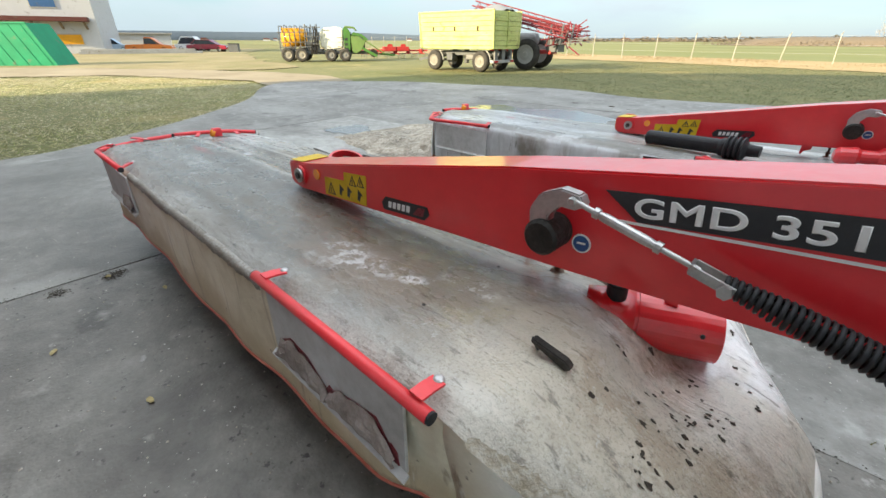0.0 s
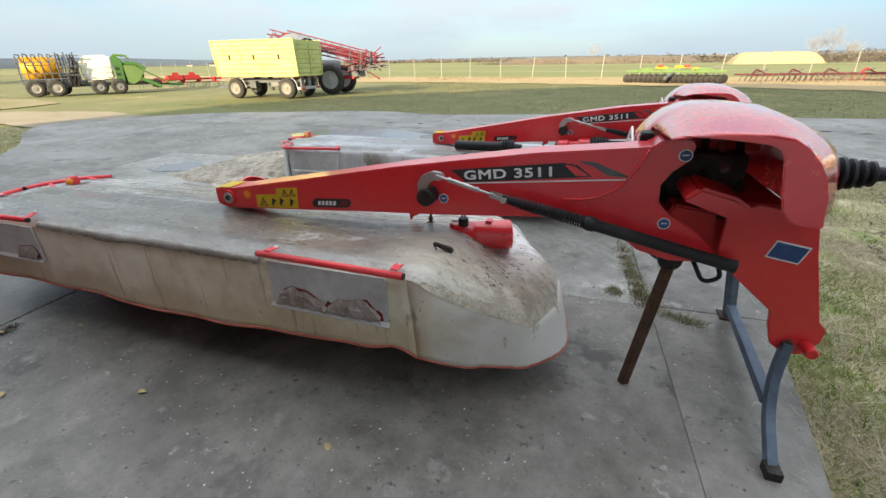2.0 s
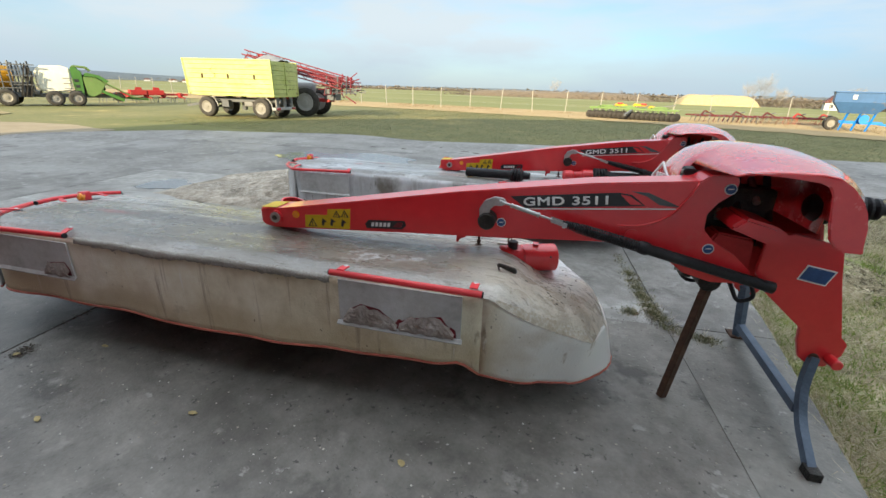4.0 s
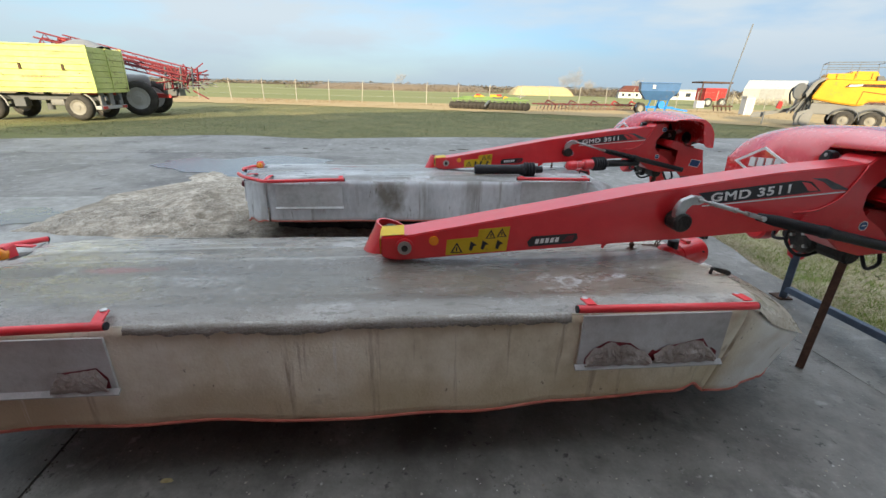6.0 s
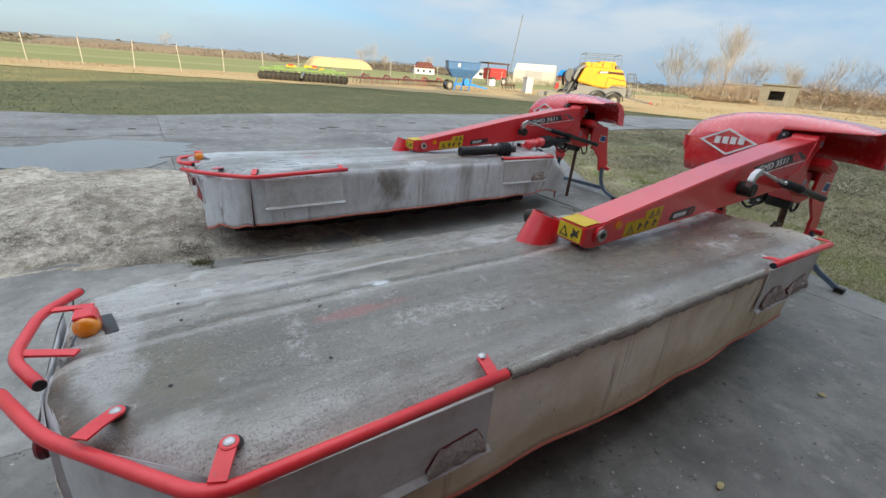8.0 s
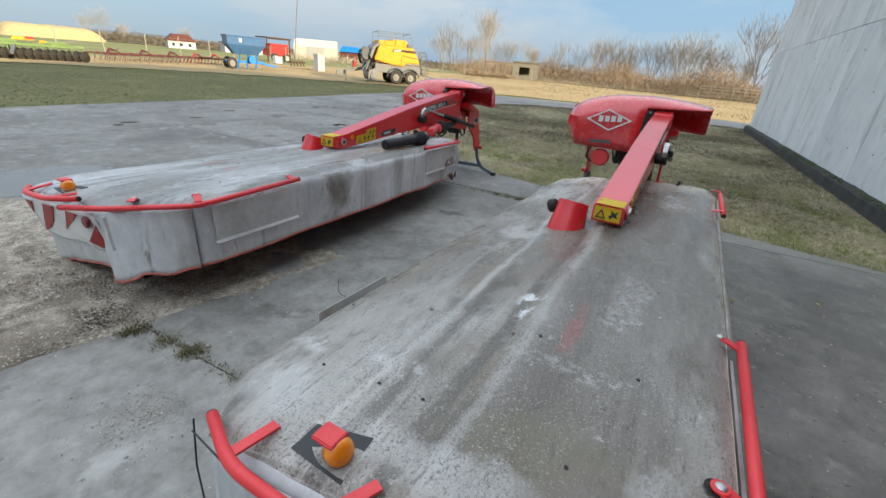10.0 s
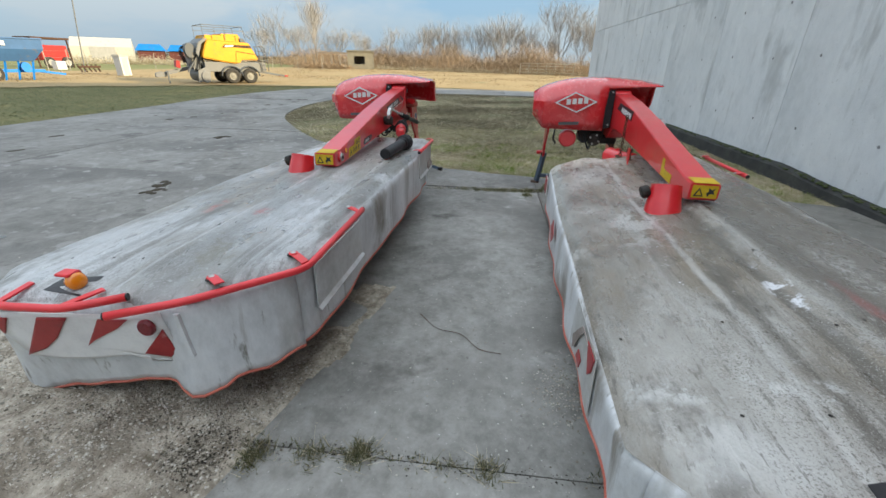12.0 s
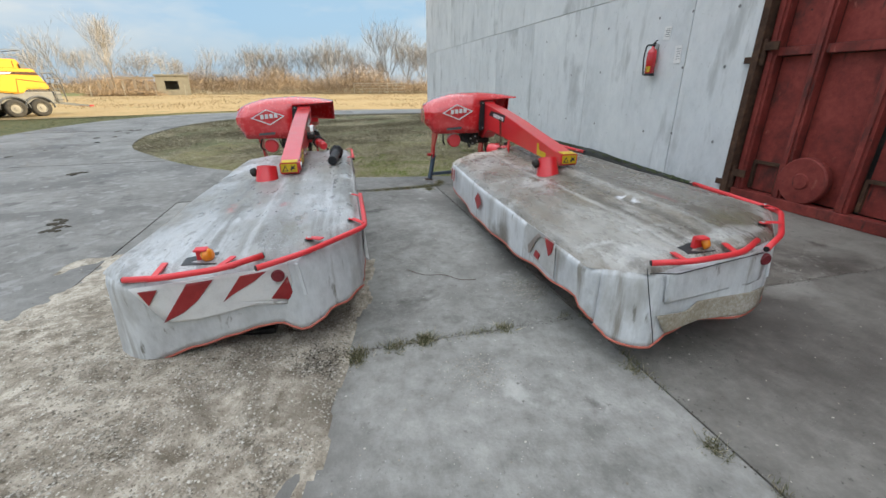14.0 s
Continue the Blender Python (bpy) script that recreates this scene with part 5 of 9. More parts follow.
        # stitched seams round the end panel
        for line in ([(1.284, 0.64), (1.265, 0.5), (1.22, 0.3), (1.195, 0.19)], [(1.27, 0.617), (1.1, 0.60), (0.8, 0.625), (0.5, 0.645)]):
            add("seam", tube(B(), [(edge_x(y) - 0.030 - 0.05 * max(0.0, 0.66 - z), y, z) for y, z in line], 0.0028, 5), "ink", parent=mp_)
    yr, zr = (0.498, 0.618) if far else (0.47, 0.60)
    rr = B()
    lathe(rr, (edge_x(yr) - 0.03, yr, zr), (edge_x(yr) - 0.06, yr, zr), [(0, 0.036), (0.012, 0.036), (0.02, 0.03), (0.021, 0.001)], 18)
    add("rear_reflector", rr, "maroon", "dark red round reflector")
    bm = B()
    rings(bm, [[(edge_x(y) - 0.02 - 0.05 * (0.69 - z) + dx_, y + dy_, z) for dx_, dy_ in ((-0.006, -0.010), (0.010, -0.010), (0.010, 0.010), (-0.006, 0.010))] for y, z in ((0.40, 0.66), (0.372, 0.46))])
    bmesh.ops.recalc_face_normals(bm, faces=bm.faces)
    add("skirt_strut", bm, "skirt_b")
    # striped panels and a red diamond on the front skirt
    def front_plate(poly, name, m, out, parent=None):
        bm = prism(B(), poly, 1.468 + out, 1.472 + out, "y")
        return add(name, bm, m, parent=parent)
    if not far:
        fp = front_plate([(-3.02, 0.31), (-2.50, 0.34), (-2.54, 0.56), (-3.0, 0.57)], "marker_panel", "white_sheet", 0.010)
        front_plate([(-2.99, 0.555), (-2.86, 0.55), (-2.93, 0.44), (-2.97, 0.48)], "red_stripe", "stripe", 0.0155, fp)
        front_plate([(-2.78, 0.35), (-2.70, 0.355), (-2.73, 0.41), (-2.80, 0.40)], "red_stripe", "stripe", 0.0155, fp)
        front_plate([(-2.88, 0.54), (-2.80, 0.545), (-2.72, 0.47), (-2.66, 0.37), (-2.62, 0.345), (-2.60, 0.40), (-2.70, 0.50), (-2.76, 0.55), (-2.84, 0.552)], "torn_strip", "torn", 0.020, fp)
    for x0 in (-2.98, -0.08) if far else (-0.08,):
        fp = front_plate([(x0, 0.33), (x0 + 0.36, 0.33), (x0 + 0.40, 0.53), (x0 + 0.02, 0.53)] if x0 < -1 else [(x0 - 0.1, 0.36), (x0 + 0.1, 0.36), (x0 + 0.1, 0.53), (x0 - 0.1, 0.53)], "marker_panel", "white", 0.008 if x0 < -1 else -0.02)
        for k in range(3 if x0 < -1 else 2):
            q = x0 + (0.03 + 0.13 * k if x0 < -1 else -0.09 + 0.1 * k)
            front_plate([(q + 0.06, 0.34), (q + 0.12, 0.34), (q + 0.06, 0.52), (q, 0.52)] if x0 < -1 else [(q + 0.03, 0.37), (q + 0.08, 0.37), (q + 0.05, 0.52), (q, 0.52)], "red_stripe", "stripe", 0.0135 if x0 < -1 else -0.0145, fp)
    front_plate([(-1.38, 0.40), (-1.27, 0.31), (-1.16, 0.40), (-1.27, 0.49)], "red_diamond", "stripe", 0.012)

    # rivets that hold the sheet
    rv = None
    for x, y in ((-2.915, 0.27), (-3.31, 0.371), (-2.87, 0.673), (-3.286, 0.931), (-3.295, 1.15), (-2.245, 0.652), (-2.274, 0.269), (-3.28, 0.78), (-2.843, 1.021), (-2.896, 1.38), (-2.855, 0.584), (-0.277, 0.248), (-0.287, 0.607), (-1.6, 0.35), (-1.2, 1.15)):
        z = canopy_z(x, y, seed)
        if rv is None:
            bm = B()
            lathe(bm, (0, 0, 0.0), (0, 0, 0.005), [(0, 0.006), (0.001, 0.0055), (0.0012, 0.004), (0.0008, 0.001)], 10)
            ob = part("rivet_hole", bm, "grease", th)
            rv = ob.data
        else:
            ob = new("rivet_hole", rv)
            ob.parent = th
        ob.location = (x, y, z + dz + 0.0015)

    # frayed flap of the top sheet over the rear edge
    if not far:
        bm = B()
        prev = None
        m_ = 240
        for i in range(m_ + 1):
            x = -2.45 + 1.68 * i / m_
            fall_ = 0.022 + 0.014 * noise.noise(Vector((x * 4, 0, 5))) + 0.012 * noise.noise(Vector((x * 22, 0, 2))) + 0.007 * noise.noise(Vector((x * 70, 0, 9))) - 0.03 * smooth01(abs(x + 1.6) / 0.85 - 0.85)
            z0 = canopy_z(x, 0.02, seed) - 0.027
            row = [bm.verts.new((x, 0.020 - 0.017 * math.sin(min(1, v * 2.2) * 1.4) - 0.004 * v * (1 + noise.noise(Vector((x * 9, v, 1)))), z0 - 0.004 - 0.014 * v - fall_ * v * v)) for v in (0, 0.2, 0.4, 0.6, 0.8, 1.0)]
            if prev:
                for j in range(5):
                    bm.faces.new((prev[j], row[j], row[j + 1], prev[j + 1]))
            prev = row
        ob = add("frayed_flap", bm, "fray", "frayed edge of the top sheet", smooth=True)
        md = ob.modifiers.new("thick", "SOLIDIFY")
        md.thickness = 0.004
        # rubbed strip along the crest of the inner end
        bm = B()
        prev = None
        for i in range(91):
            t = i / 90
            x, y = 0.075 + 0.475 * t, 0.026 + 0.19 * t
            nx_, ny_ = -0.371, 0.928
            wob = 0.5 + 0.5 * noise.noise(Vector((t * 14, 0, 3))) + 0.35 * noise.noise(Vector((t * 60, 0, 7)))
            row = []
            for j in range(5):
                v = j / 4
                e = 0.004 + (0.008 + 0.022 * wob) * math.sin(t * 3.14) ** 0.5 * v
                px_, py_ = x + nx_ * e, y + ny_ * e
                dr, wd = rim_drop(px_)
                row.append(bm.verts.new((px_, py_, canopy_z(px_, py_, seed) - dr * max(0, 1 - e / wd) ** 2 + 0.003)))
            px_, py_ = x - nx_ * 0.010, y - ny_ * 0.010
            row.insert(0, bm.verts.new((px_, py_, canopy_z(x, y, seed) - rim_drop(x)[0] - (0.006 + 0.02 * wob) * math.sin(t * 3.14))))
            if prev:
                for j in range(5):
                    bm.faces.new((prev[j], row[j], row[j + 1], prev[j + 1]))
            prev = row
        add("rubbed_strip", bm, "mud_film", "rubbed brown strip along the crest", smooth=True)
    # worn and stained patches with their own outline
    def patch(x, y, rx, ry, m, sd, name="worn_patch", ang=0.0, n_=40):
        bm = B()
        vs = []
        for k in range(n_):
            a_ = k * math.tau / n_
            r_ = 0.75 + 0.55 * noise.noise(Vector((math.cos(a_) * 1.6, math.sin(a_) * 1.6, sd))) + 0.3 * noise.noise(Vector((math.cos(a_) * 5, math.sin(a_) * 5, sd)))
            dx_, dy_ = math.cos(a_) * rx * r_, math.sin(a_) * ry * r_
            px_, py_ = x + dx_ * math.cos(ang) - dy_ * math.sin(ang), y + dx_ * math.sin(ang) + dy_ * math.cos(ang)
            vs.append((px_, py_))
        c0 = bm.verts.new((x, y, canopy_z(x, y, seed) + 0.0025))
        inner_ = [bm.verts.new(((x + px_) / 2, (y + py_) / 2, canopy_z((x + px_) / 2, (y + py_) / 2, seed) + 0.0025)) for px_, py_ in vs]
        outer_ = [bm.verts.new((px_, py_, canopy_z(px_, py_, seed) + 0.0015)) for px_, py_ in vs]
        for k in range(n_):
            j = (k + 1) % n_
            bm.faces.new((c0, inner_[k], inner_[j]))
            bm.faces.new((inner_[k], outer_[k], outer_[j], inner_[j]))
        add(name, bm, m, smooth=True)
    if not far:
        for k in range(30):
            patch(random.uniform(-2.6, -0.3), random.uniform(0.1, 1.2), random.uniform(0.004, 0.010), random.uniform(0.003, 0.008), "flake", 70 + k, n_=10)
        for k in range(30):
            patch(random.uniform(0.08, 0.48), random.uniform(0.22, 0.98), random.uniform(0.004, 0.014), random.uniform(0.004, 0.012), "mudspot", 120 + k, "mud_spot", n_=10)
        for cx, cy, n_c, sp_ in ((0.33, 0.27, 9, 0.02), (0.36, 0.45, 12, 0.035), (0.42, 0.55, 9, 0.03), (0.30, 0.36, 8, 0.05), (0.45, 0.75, 8, 0.06)):
            for k in range(n_c):
                patch(random.gauss(cx, sp_), random.gauss(cy, sp_), random.uniform(0.003, 0.011), random.uniform(0.003, 0.009), "mudspot", 220 + k + 40 * cx, "mud_spot", n_=10)
    # boom
    prof = [(-1.545, 0.80), (-1.545, 0.893), (-1.4, 0.905), (-0.774, 1.017), (-0.227, 1.117), (0.478, 1.223), (0.965, 1.272), (1.0, 1.303), (1.10, 1.308), (1.128, 1.29), (1.12, 1.225), (1.06, 1.17), (1.025, 1.11), (1.03, 1.03), (1.085, 0.975), (1.20, 0.91), (1.28, 0.84), (1.31, 0.77), (1.12, 0.755), (0.98, 0.79), (0.86, 0.875), (0.735, 0.918), (0.514, 0.908), (0, 0.868), (-0.435, 0.842), (-1.45, 0.772), (-1.52, 0.782)]
    bm = prism(B(), prof, 0.535, 0.712, "y", 0.006)
    boom = add("boom", bm, "red")
    bm = tube(B(), rounded([(0.955, 0.529, 1.262), (0.93, 0.529, 1.20), (0.86, 0.529, 1.08), (0.74, 0.529, 1.02), (0.62, 0.529, 1.012)], 0.08), 0.006, 6)
    add("weld_seam", bm, "red", parent=boom, smooth=True)
    add("boss", prism(B(), disc_poly(0.70, 0.965, 0.035), 0.525, 0.5345, "y"), "red", parent=boom)
    for x, z, r, m in ((-1.43, 0.845, 0.045, "red"), (-1.43, 0.845, 0.034, "steel"), (-1.43, 0.845, 0.016, "grease")):
        k = {"red": 0.522, "steel": 0.512, "grease": 0.506}[m]
        add("pivot_bolt", prism(B(), disc_poly(x, z, r), k, 0.5345, "y"), m, parent=boom)
    add("round_reflector", prism(B(), disc_poly(-1.285, 0.876, 0.024), 0.528, 0.5345, "y"), "orange", "round orange reflector", parent=boom)
    # stickers on the boom
    def sticker(poly, m, y=0.5325, name="sticker", parent=boom):
        return add(name, prism(B(), poly, y, 0.5345, "y"), m, parent=parent)
    sticker([(-1.225, 0.798), (-0.915, 0.818), (-0.905, 0.947), (-1.06, 0.932), (-1.065, 0.893), (-1.22, 0.879)], "yellow", name="warning_sticker")
    for x, z, s in ((-1.17, 0.835, 0.032), (-1.0, 0.905, 0.026), (-0.945, 0.912, 0.026)):
        sticker([(x - s, z - s * 0.8), (x + s, z - s * 0.75), (x, z + s)], "ink", 0.5317, "warning_sign")
        sticker([(x - s * 0.62, z - s * 0.62), (x + s * 0.62, z - s * 0.58), (x, z + s * 0.55)], "yellow", 0.5309, "warning_sign_field")
        sticker([(x - s * 0.1, z - s * 0.5), (x + s * 0.1, z - s * 0.5), (x + s * 0.12, z + s * 0.2), (x - s * 0.12, z + s * 0.2)], "ink", 0.5301, "warning_mark")
    for x, z in ((-1.09, 0.845), (-1.03, 0.85), (-0.955, 0.852)):
        sticker([(x - 0.018, z - 0.02), (x - 0.004, z - 0.026), (x + 0.006, z + 0.0), (x + 0.022, z + 0.004), (x + 0.006, z + 0.016), (x - 0.01, z + 0.026)], "ink", 0.5317, "warning_mark")
    sticker([(-0.80, 0.838), (-0.57, 0.855), (-0.545, 0.88), (-0.555, 0.908), (-0.785, 0.892), (-0.81, 0.865)], "ink", name="name_sticker")
    for k in range(5):
        sticker([(-0.77 + 0.026 * k, 0.853 + 0.002 * k), (-0.752 + 0.026 * k, 0.8545 + 0.002 * k), (-0.748 + 0.026 * k, 0.880 + 0.002 * k), (-0.766 + 0.026 * k, 0.8785 + 0.002 * k)], "white", 0.5317, "name_bar")
    sticker([(-0.63, 0.862), (-0.575, 0.866), (-0.565, 0.898), (-0.60, 0.895)], "maroon", 0.5317, "name_flash")
    band = sticker([(0.055, 1.116), (0.60, 1.184), (0.665, 1.178), (0.735, 1.128), (0.14, 1.058)], "ink", name="name_band")
    sticker([(0.66, 1.196), (0.74, 1.195), (0.905, 1.134), (0.80, 1.137), (0.735, 1.176)], "grey", name="chevron")
    sticker([(0.61, 1.176), (0.655, 1.171), (0.72, 1.132), (0.665, 1.127)], "red", 0.5317, name="chevron_red")
    sticker([(0.09, 1.052), (0.095, 1.046), (0.895, 1.123), (0.895, 1.129)], "white", name="line")
    fc = bpy.data.curves.new("model_number", "FONT")
    fc.body, fc.size, fc.extrude, fc.offset, fc.align_x = "GMD 3511", 0.070, 0.0004, 0.0, "LEFT"
    fc.bevel_depth, fc.bevel_resolution, fc.space_character = 0.0017, 0, 1.09
    fc.materials.append(M["white"])
    tx = new("model_number", fc)
    tx.parent = band
    tx.matrix_local = Matrix.Translation((0.128, 0.5312, 1.071 + dz)) @ Matrix.Rotation(radians(-6.4), 4, "Y") @ Matrix.Rotation(radians(90), 4, "X") @ Matrix.Diagonal((1.32, 0.90, 1, 1))
    for x, z, r in ((0.017, 0.962, 0.026), (1.095, 1.243, 0.027), (1.068, 0.935, 0.027)):
        sticker(disc_poly(x, z, r), "white", 0.5325, "round_sticker")
        sticker(disc_poly(x, z, r * 0.83), "blue", 0.5317, "round_sticker_field")
        sticker([(x - r * 0.5, z - r * 0.1), (x + r * 0.45, z), (x + r * 0.5, z + r * 0.2), (x - r * 0.4, z + r * 0.12)], "white", 0.5309, "round_sticker_mark")
    # same band on the front side of the boom
    add("name_band", prism(B(), [(0.062, 1.165), (0.63, 1.195), (0.735, 1.128), (0.10, 1.068)], 0.7125, 0.7145, "y"), "ink", parent=boom)
    for k in range(7):
        x = 0.13 + 0.058 * k
        add("name_bar", prism(B(), [(x, 1.088 + 0.068 * (x - 0.13)), (x + 0.042, 1.091 + 0.068 * (x - 0.13)), (x + 0.042, 1.138 + 0.068 * (x - 0.13)), (x, 1.135 + 0.068 * (x - 0.13))], 0.7146, 0.7158, "y"), "white", parent=boom)
    add("warning_sticker", prism(B(), [(-1.20, 0.80), (-0.98, 0.815), (-0.97, 0.94), (-1.02, 0.935), (-1.03, 0.87), (-1.2, 0.86)], 0.7125, 0.7145, "y"), "yellow", parent=boom)
    # sign at the boom's end
    bm = B()
    box(bm, -1.551, -1.5465, 0.55, 0.70, 0.805, 0.885, 0)
    sg_ = add("end_sign", bm, "yellow", "yellow warning sign with black symbols", parent=boom)
    for poly in ([(0.69, 0.815), (0.63, 0.815), (0.66, 0.872)],):
        add("warning_sign", prism(B(), poly, -1.5535, -1.5512, "x"), "ink", parent=sg_)
        add("warning_sign_field", prism(B(), [(0.677, 0.823), (0.643, 0.823), (0.66, 0.856)], -1.5545, -1.5537, "x"), "yellow", parent=sg_)
    add("warning_mark", prism(B(), [(0.605, 0.815), (0.592, 0.835), (0.565, 0.83), (0.575, 0.848), (0.567, 0.872), (0.585, 0.857), (0.607, 0.872), (0.602, 0.848), (0.616, 0.835)], -1.5535, -1.5512, "x"), "ink", parent=sg_)
    bm = B()
    bar(bm, (-1.545, 0.62, 0.8985), (-1.43, 0.62, 0.9065), 0.15, 0.002)
    add("top_sticker", bm, "yellow", parent=boom)
    # flared hinge sleeve beside the boom's end, open above
    bm = lathe(B(), (-1.56, 0.845, 0.655), (-1.485, 0.835, 0.885), [(0, 0.116), (0.05, 0.112), (0.14, 0.099), (0.20, 0.092), (0.215, 0.092), (0.215, 0.080), (0.18, 0.080), (0.05, 0.11), (0, 0.115)], 24, False)
    pb = add("hinge_sleeve", bm, "red", "flared red hinge sleeve", smooth=True)
    pb.data.set_sharp_from_angle(angle=radians(40))
    add("sleeve_bush", lathe(B(), (-1.52, 0.84, 0.70), (-1.495, 0.836, 0.86), [(0, 0.085), (0.13, 0.082), (0.145, 0.05), (0.16, 0.03)], 16), "grease", parent=pb)
    add("pivot_cap", rod(B(), (-1.50, 0.935, 0.82), (-1.50, 0.985, 0.80), 0.042, 16, edge=0.008), "grease", parent=pb)
    # chain on the front of the boom
    link = None
    ch = add("chain_plate", box(B(), -0.02, 0.10, 0.75, 0.80, 0.735, 0.745, 0.003), "rust")
    for k in range(15):
        t = k / 14
        p = Vector((0.18 - 0.13 * t, 0.735 + 0.03 * t, 1.10 - 0.35 * t + 0.02 * math.sin(t * 3)))
        bm = tube(B(), [p + Vector((0.012 * math.cos(a) * (k % 2) , 0.012 * math.cos(a) * ((k + 1) % 2), 0.018 * math.sin(a))) for a in (j * math.tau / 10 for j in range(11))], 0.004, 5)
        add("chain_link", bm, "rust", parent=ch)

    # spring with turnbuckle and rod
    sp = add("hook_lever", prism(B(), [(-0.095, 1.0), (-0.04, 0.99), (-0.045, 1.045), (-0.02, 1.075), (0.02, 1.075), (0.045, 1.09), (0.03, 1.115), (-0.02, 1.12), (-0.075, 1.095), (-0.10, 1.05)], 0.455, 0.49, "y", 0.004), "steel", "grey steel hook lever")
    add("roller", rod(B(), (-0.055, 0.44, 0.985), (-0.055, 0.534, 0.985), 0.048, 18, edge=0.008), "grease", parent=sp)
    add("lever_pin", rod(B(), (0.015, 0.445, 1.098), (0.015, 0.50, 1.098), 0.011, 12, edge=0.003), "steel", parent=sp)
    add("turnbuckle", lathe(B(), (0.015, 0.455, 1.10), (0.30, 0.455, 1.026), [(0, 0.007), (0.055, 0.0065), (0.056, 0.013), (0.068, 0.013), (0.069, 0.0095), (0.085, 0.0115), (0.185, 0.0115), (0.200, 0.0095), (0.201, 0.0135), (0.214, 0.0135), (0.215, 0.0065), (0.294, 0.0065)], 12), "steel")
    cl = add("clevis", bar(bar(B(), (0.285, 0.437, 1.030), (0.365, 0.437, 1.009), 0.005, 0.022, 0.002), (0.285, 0.473, 1.030), (0.365, 0.473, 1.009), 0.005, 0.022, 0.002), "steel")
    add("clevis_end", bar(B(), (0.284, 0.437, 1.030), (0.284, 0.473, 1.030), 0.006, 0.022, 0.002), "steel", parent=cl)
    add("clevis_pin", rod(B(), (0.352, 0.424, 1.012), (0.352, 0.486, 1.012), 0.008, 10, edge=0.002), "rust", parent=cl)
    add("clevis_nut", rod(B(), (0.352, 0.418, 1.012), (0.352, 0.430, 1.012), 0.014, 6), "steel", parent=cl)
    a, b = Vector((0.345, 0.455, 1.015)), Vector((0.735, 0.455, 0.932))
    d = (b - a).normalized()
    s = d.cross(Vector((0, 1, 0))).normalized()
    t = d.cross(s)
    turns = 34
    pts = [a.lerp(b, k / (turns * 9)) + (s * math.cos(k * math.tau / 9) + t * math.sin(k * math.tau / 9)) * (0.017 + 0.009 * smooth01(k / (turns * 9) * 3)) for k in range(turns * 9 + 1)]
    add("spring", tube(B(), pts, 0.0046, 5), "black", "black coil spring", smooth=True)
    add("spring_core", rod(B(), a, b, 0.012, 8), "grease")
    add("spring_tube", lathe(B(), (0.72, 0.455, 0.936), (1.36, 0.455, 0.797), [(0, 0.026), (0.02, 0.034), (0.05, 0.034), (0.06, 0.028), (0.60, 0.027), (0.655, 0.03)], 16), "black", "black protective tube", smooth=True)

    # swath tube at the inner end
    st = add("drive_cover", lathe(B(), (0.125, 0.715, 0.690), (0.332, 0.803, 0.692), [(0, 0.077), (0.004, 0.081), (0.012, 0.081), (0.014, 0.084), (0.224, 0.085), (0.225, 0.079), (0.16, 0.075), (0.15, 0.001)], 32), "red", "open red tube of the drive", smooth=False)
    bm = B()
    rings(bm, [[Vector((x, y, 0.69)) + Vector((-0.39 * math.cos(k * math.tau / 20) * ry, 0.92 * math.cos(k * math.tau / 20) * ry, math.sin(k * math.tau / 20) * rz + up)) for k in range(20)] for x, y, ry, rz, up in ((0.015, 0.64, 0.030, 0.025, 0.07), (0.05, 0.66, 0.066, 0.05, 0.04), (0.09, 0.70, 0.082, 0.078, 0.008), (0.128, 0.716, 0.084, 0.084, 0.0))])
    bmesh.ops.recalc_face_normals(bm, faces=bm.faces)
    add("drive_cover_base", bm, "red", parent=st, smooth=True)
    add("cap_seat", lathe(B(), (0.086, 0.672, 0.70), (0.086, 0.672, 0.768), [(0, 0.050), (0.055, 0.046), (0.064, 0.040), (0.068, 0.001)], 20), "red", parent=st, smooth=True)
    add("drive_cap", rod(B(), (0.086, 0.672, 0.762), (0.086, 0.672, 0.812), 0.029, 20, edge=0.004), "black", parent=st)
    add("lug", box(B(), 0.20, 0.235, 0.725, 0.775, 0.772, 0.788, 0.003), "red", parent=st)
    add("screw_hole", rod(B(), (0.315, 0.705, 0.725), (0.315, 0.712, 0.725), 0.006, 8), "ink", parent=st)
    lv = add("hand_lever", prism(B(), [(0.0, 0.0), (0.10, -0.012), (0.108, 0.004), (0.09, 0.014), (0.0, 0.012)], -0.012, 0.012, "y", 0.003), "grease", "dark folding hand lever", fall=False)
    lv.location = (0.04, 0.30, canopy_z(0.04, 0.30, seed) + 0.030 + dz)
    lv.rotation_euler = (0, radians(14), radians(2))
    add("lever_bracket", bar(B(), (0.04, 0.30, canopy_z(0.04, 0.30, seed) + 0.034), (0.062, 0.318, canopy_z(0.062, 0.318, seed) - 0.004), 0.014, 0.006, 0.002), "ink", parent=lv, fall=False).location = (-0.04, -0.30, -canopy_z(0.04, 0.30, seed) - 0.030)
    hz = canopy_z(-0.26, 0.77, seed)
    add("hanger_hook", prism(B(), [(-0.285, hz + 0.012), (-0.275, hz + 0.004), (-0.262, hz + 0.03), (-0.225, hz + 0.045), (-0.225, 0.875), (-0.28, 0.875)], 0.765, 0.777, "y", 0.002), "red")
    hz = canopy_z(-0.13, 0.72, seed)
    add("hanger_bolt", lathe(B(), (-0.13, 0.72, hz), (-0.13, 0.72, 0.88), [(0, 0.024), (0.004, 0.022), (0.006, 0.010), (0.02, 0.010), (0.021, 0.014), (0.034, 0.014), (0.035, 0.007), (0.10, 0.007)], 12), "rust")

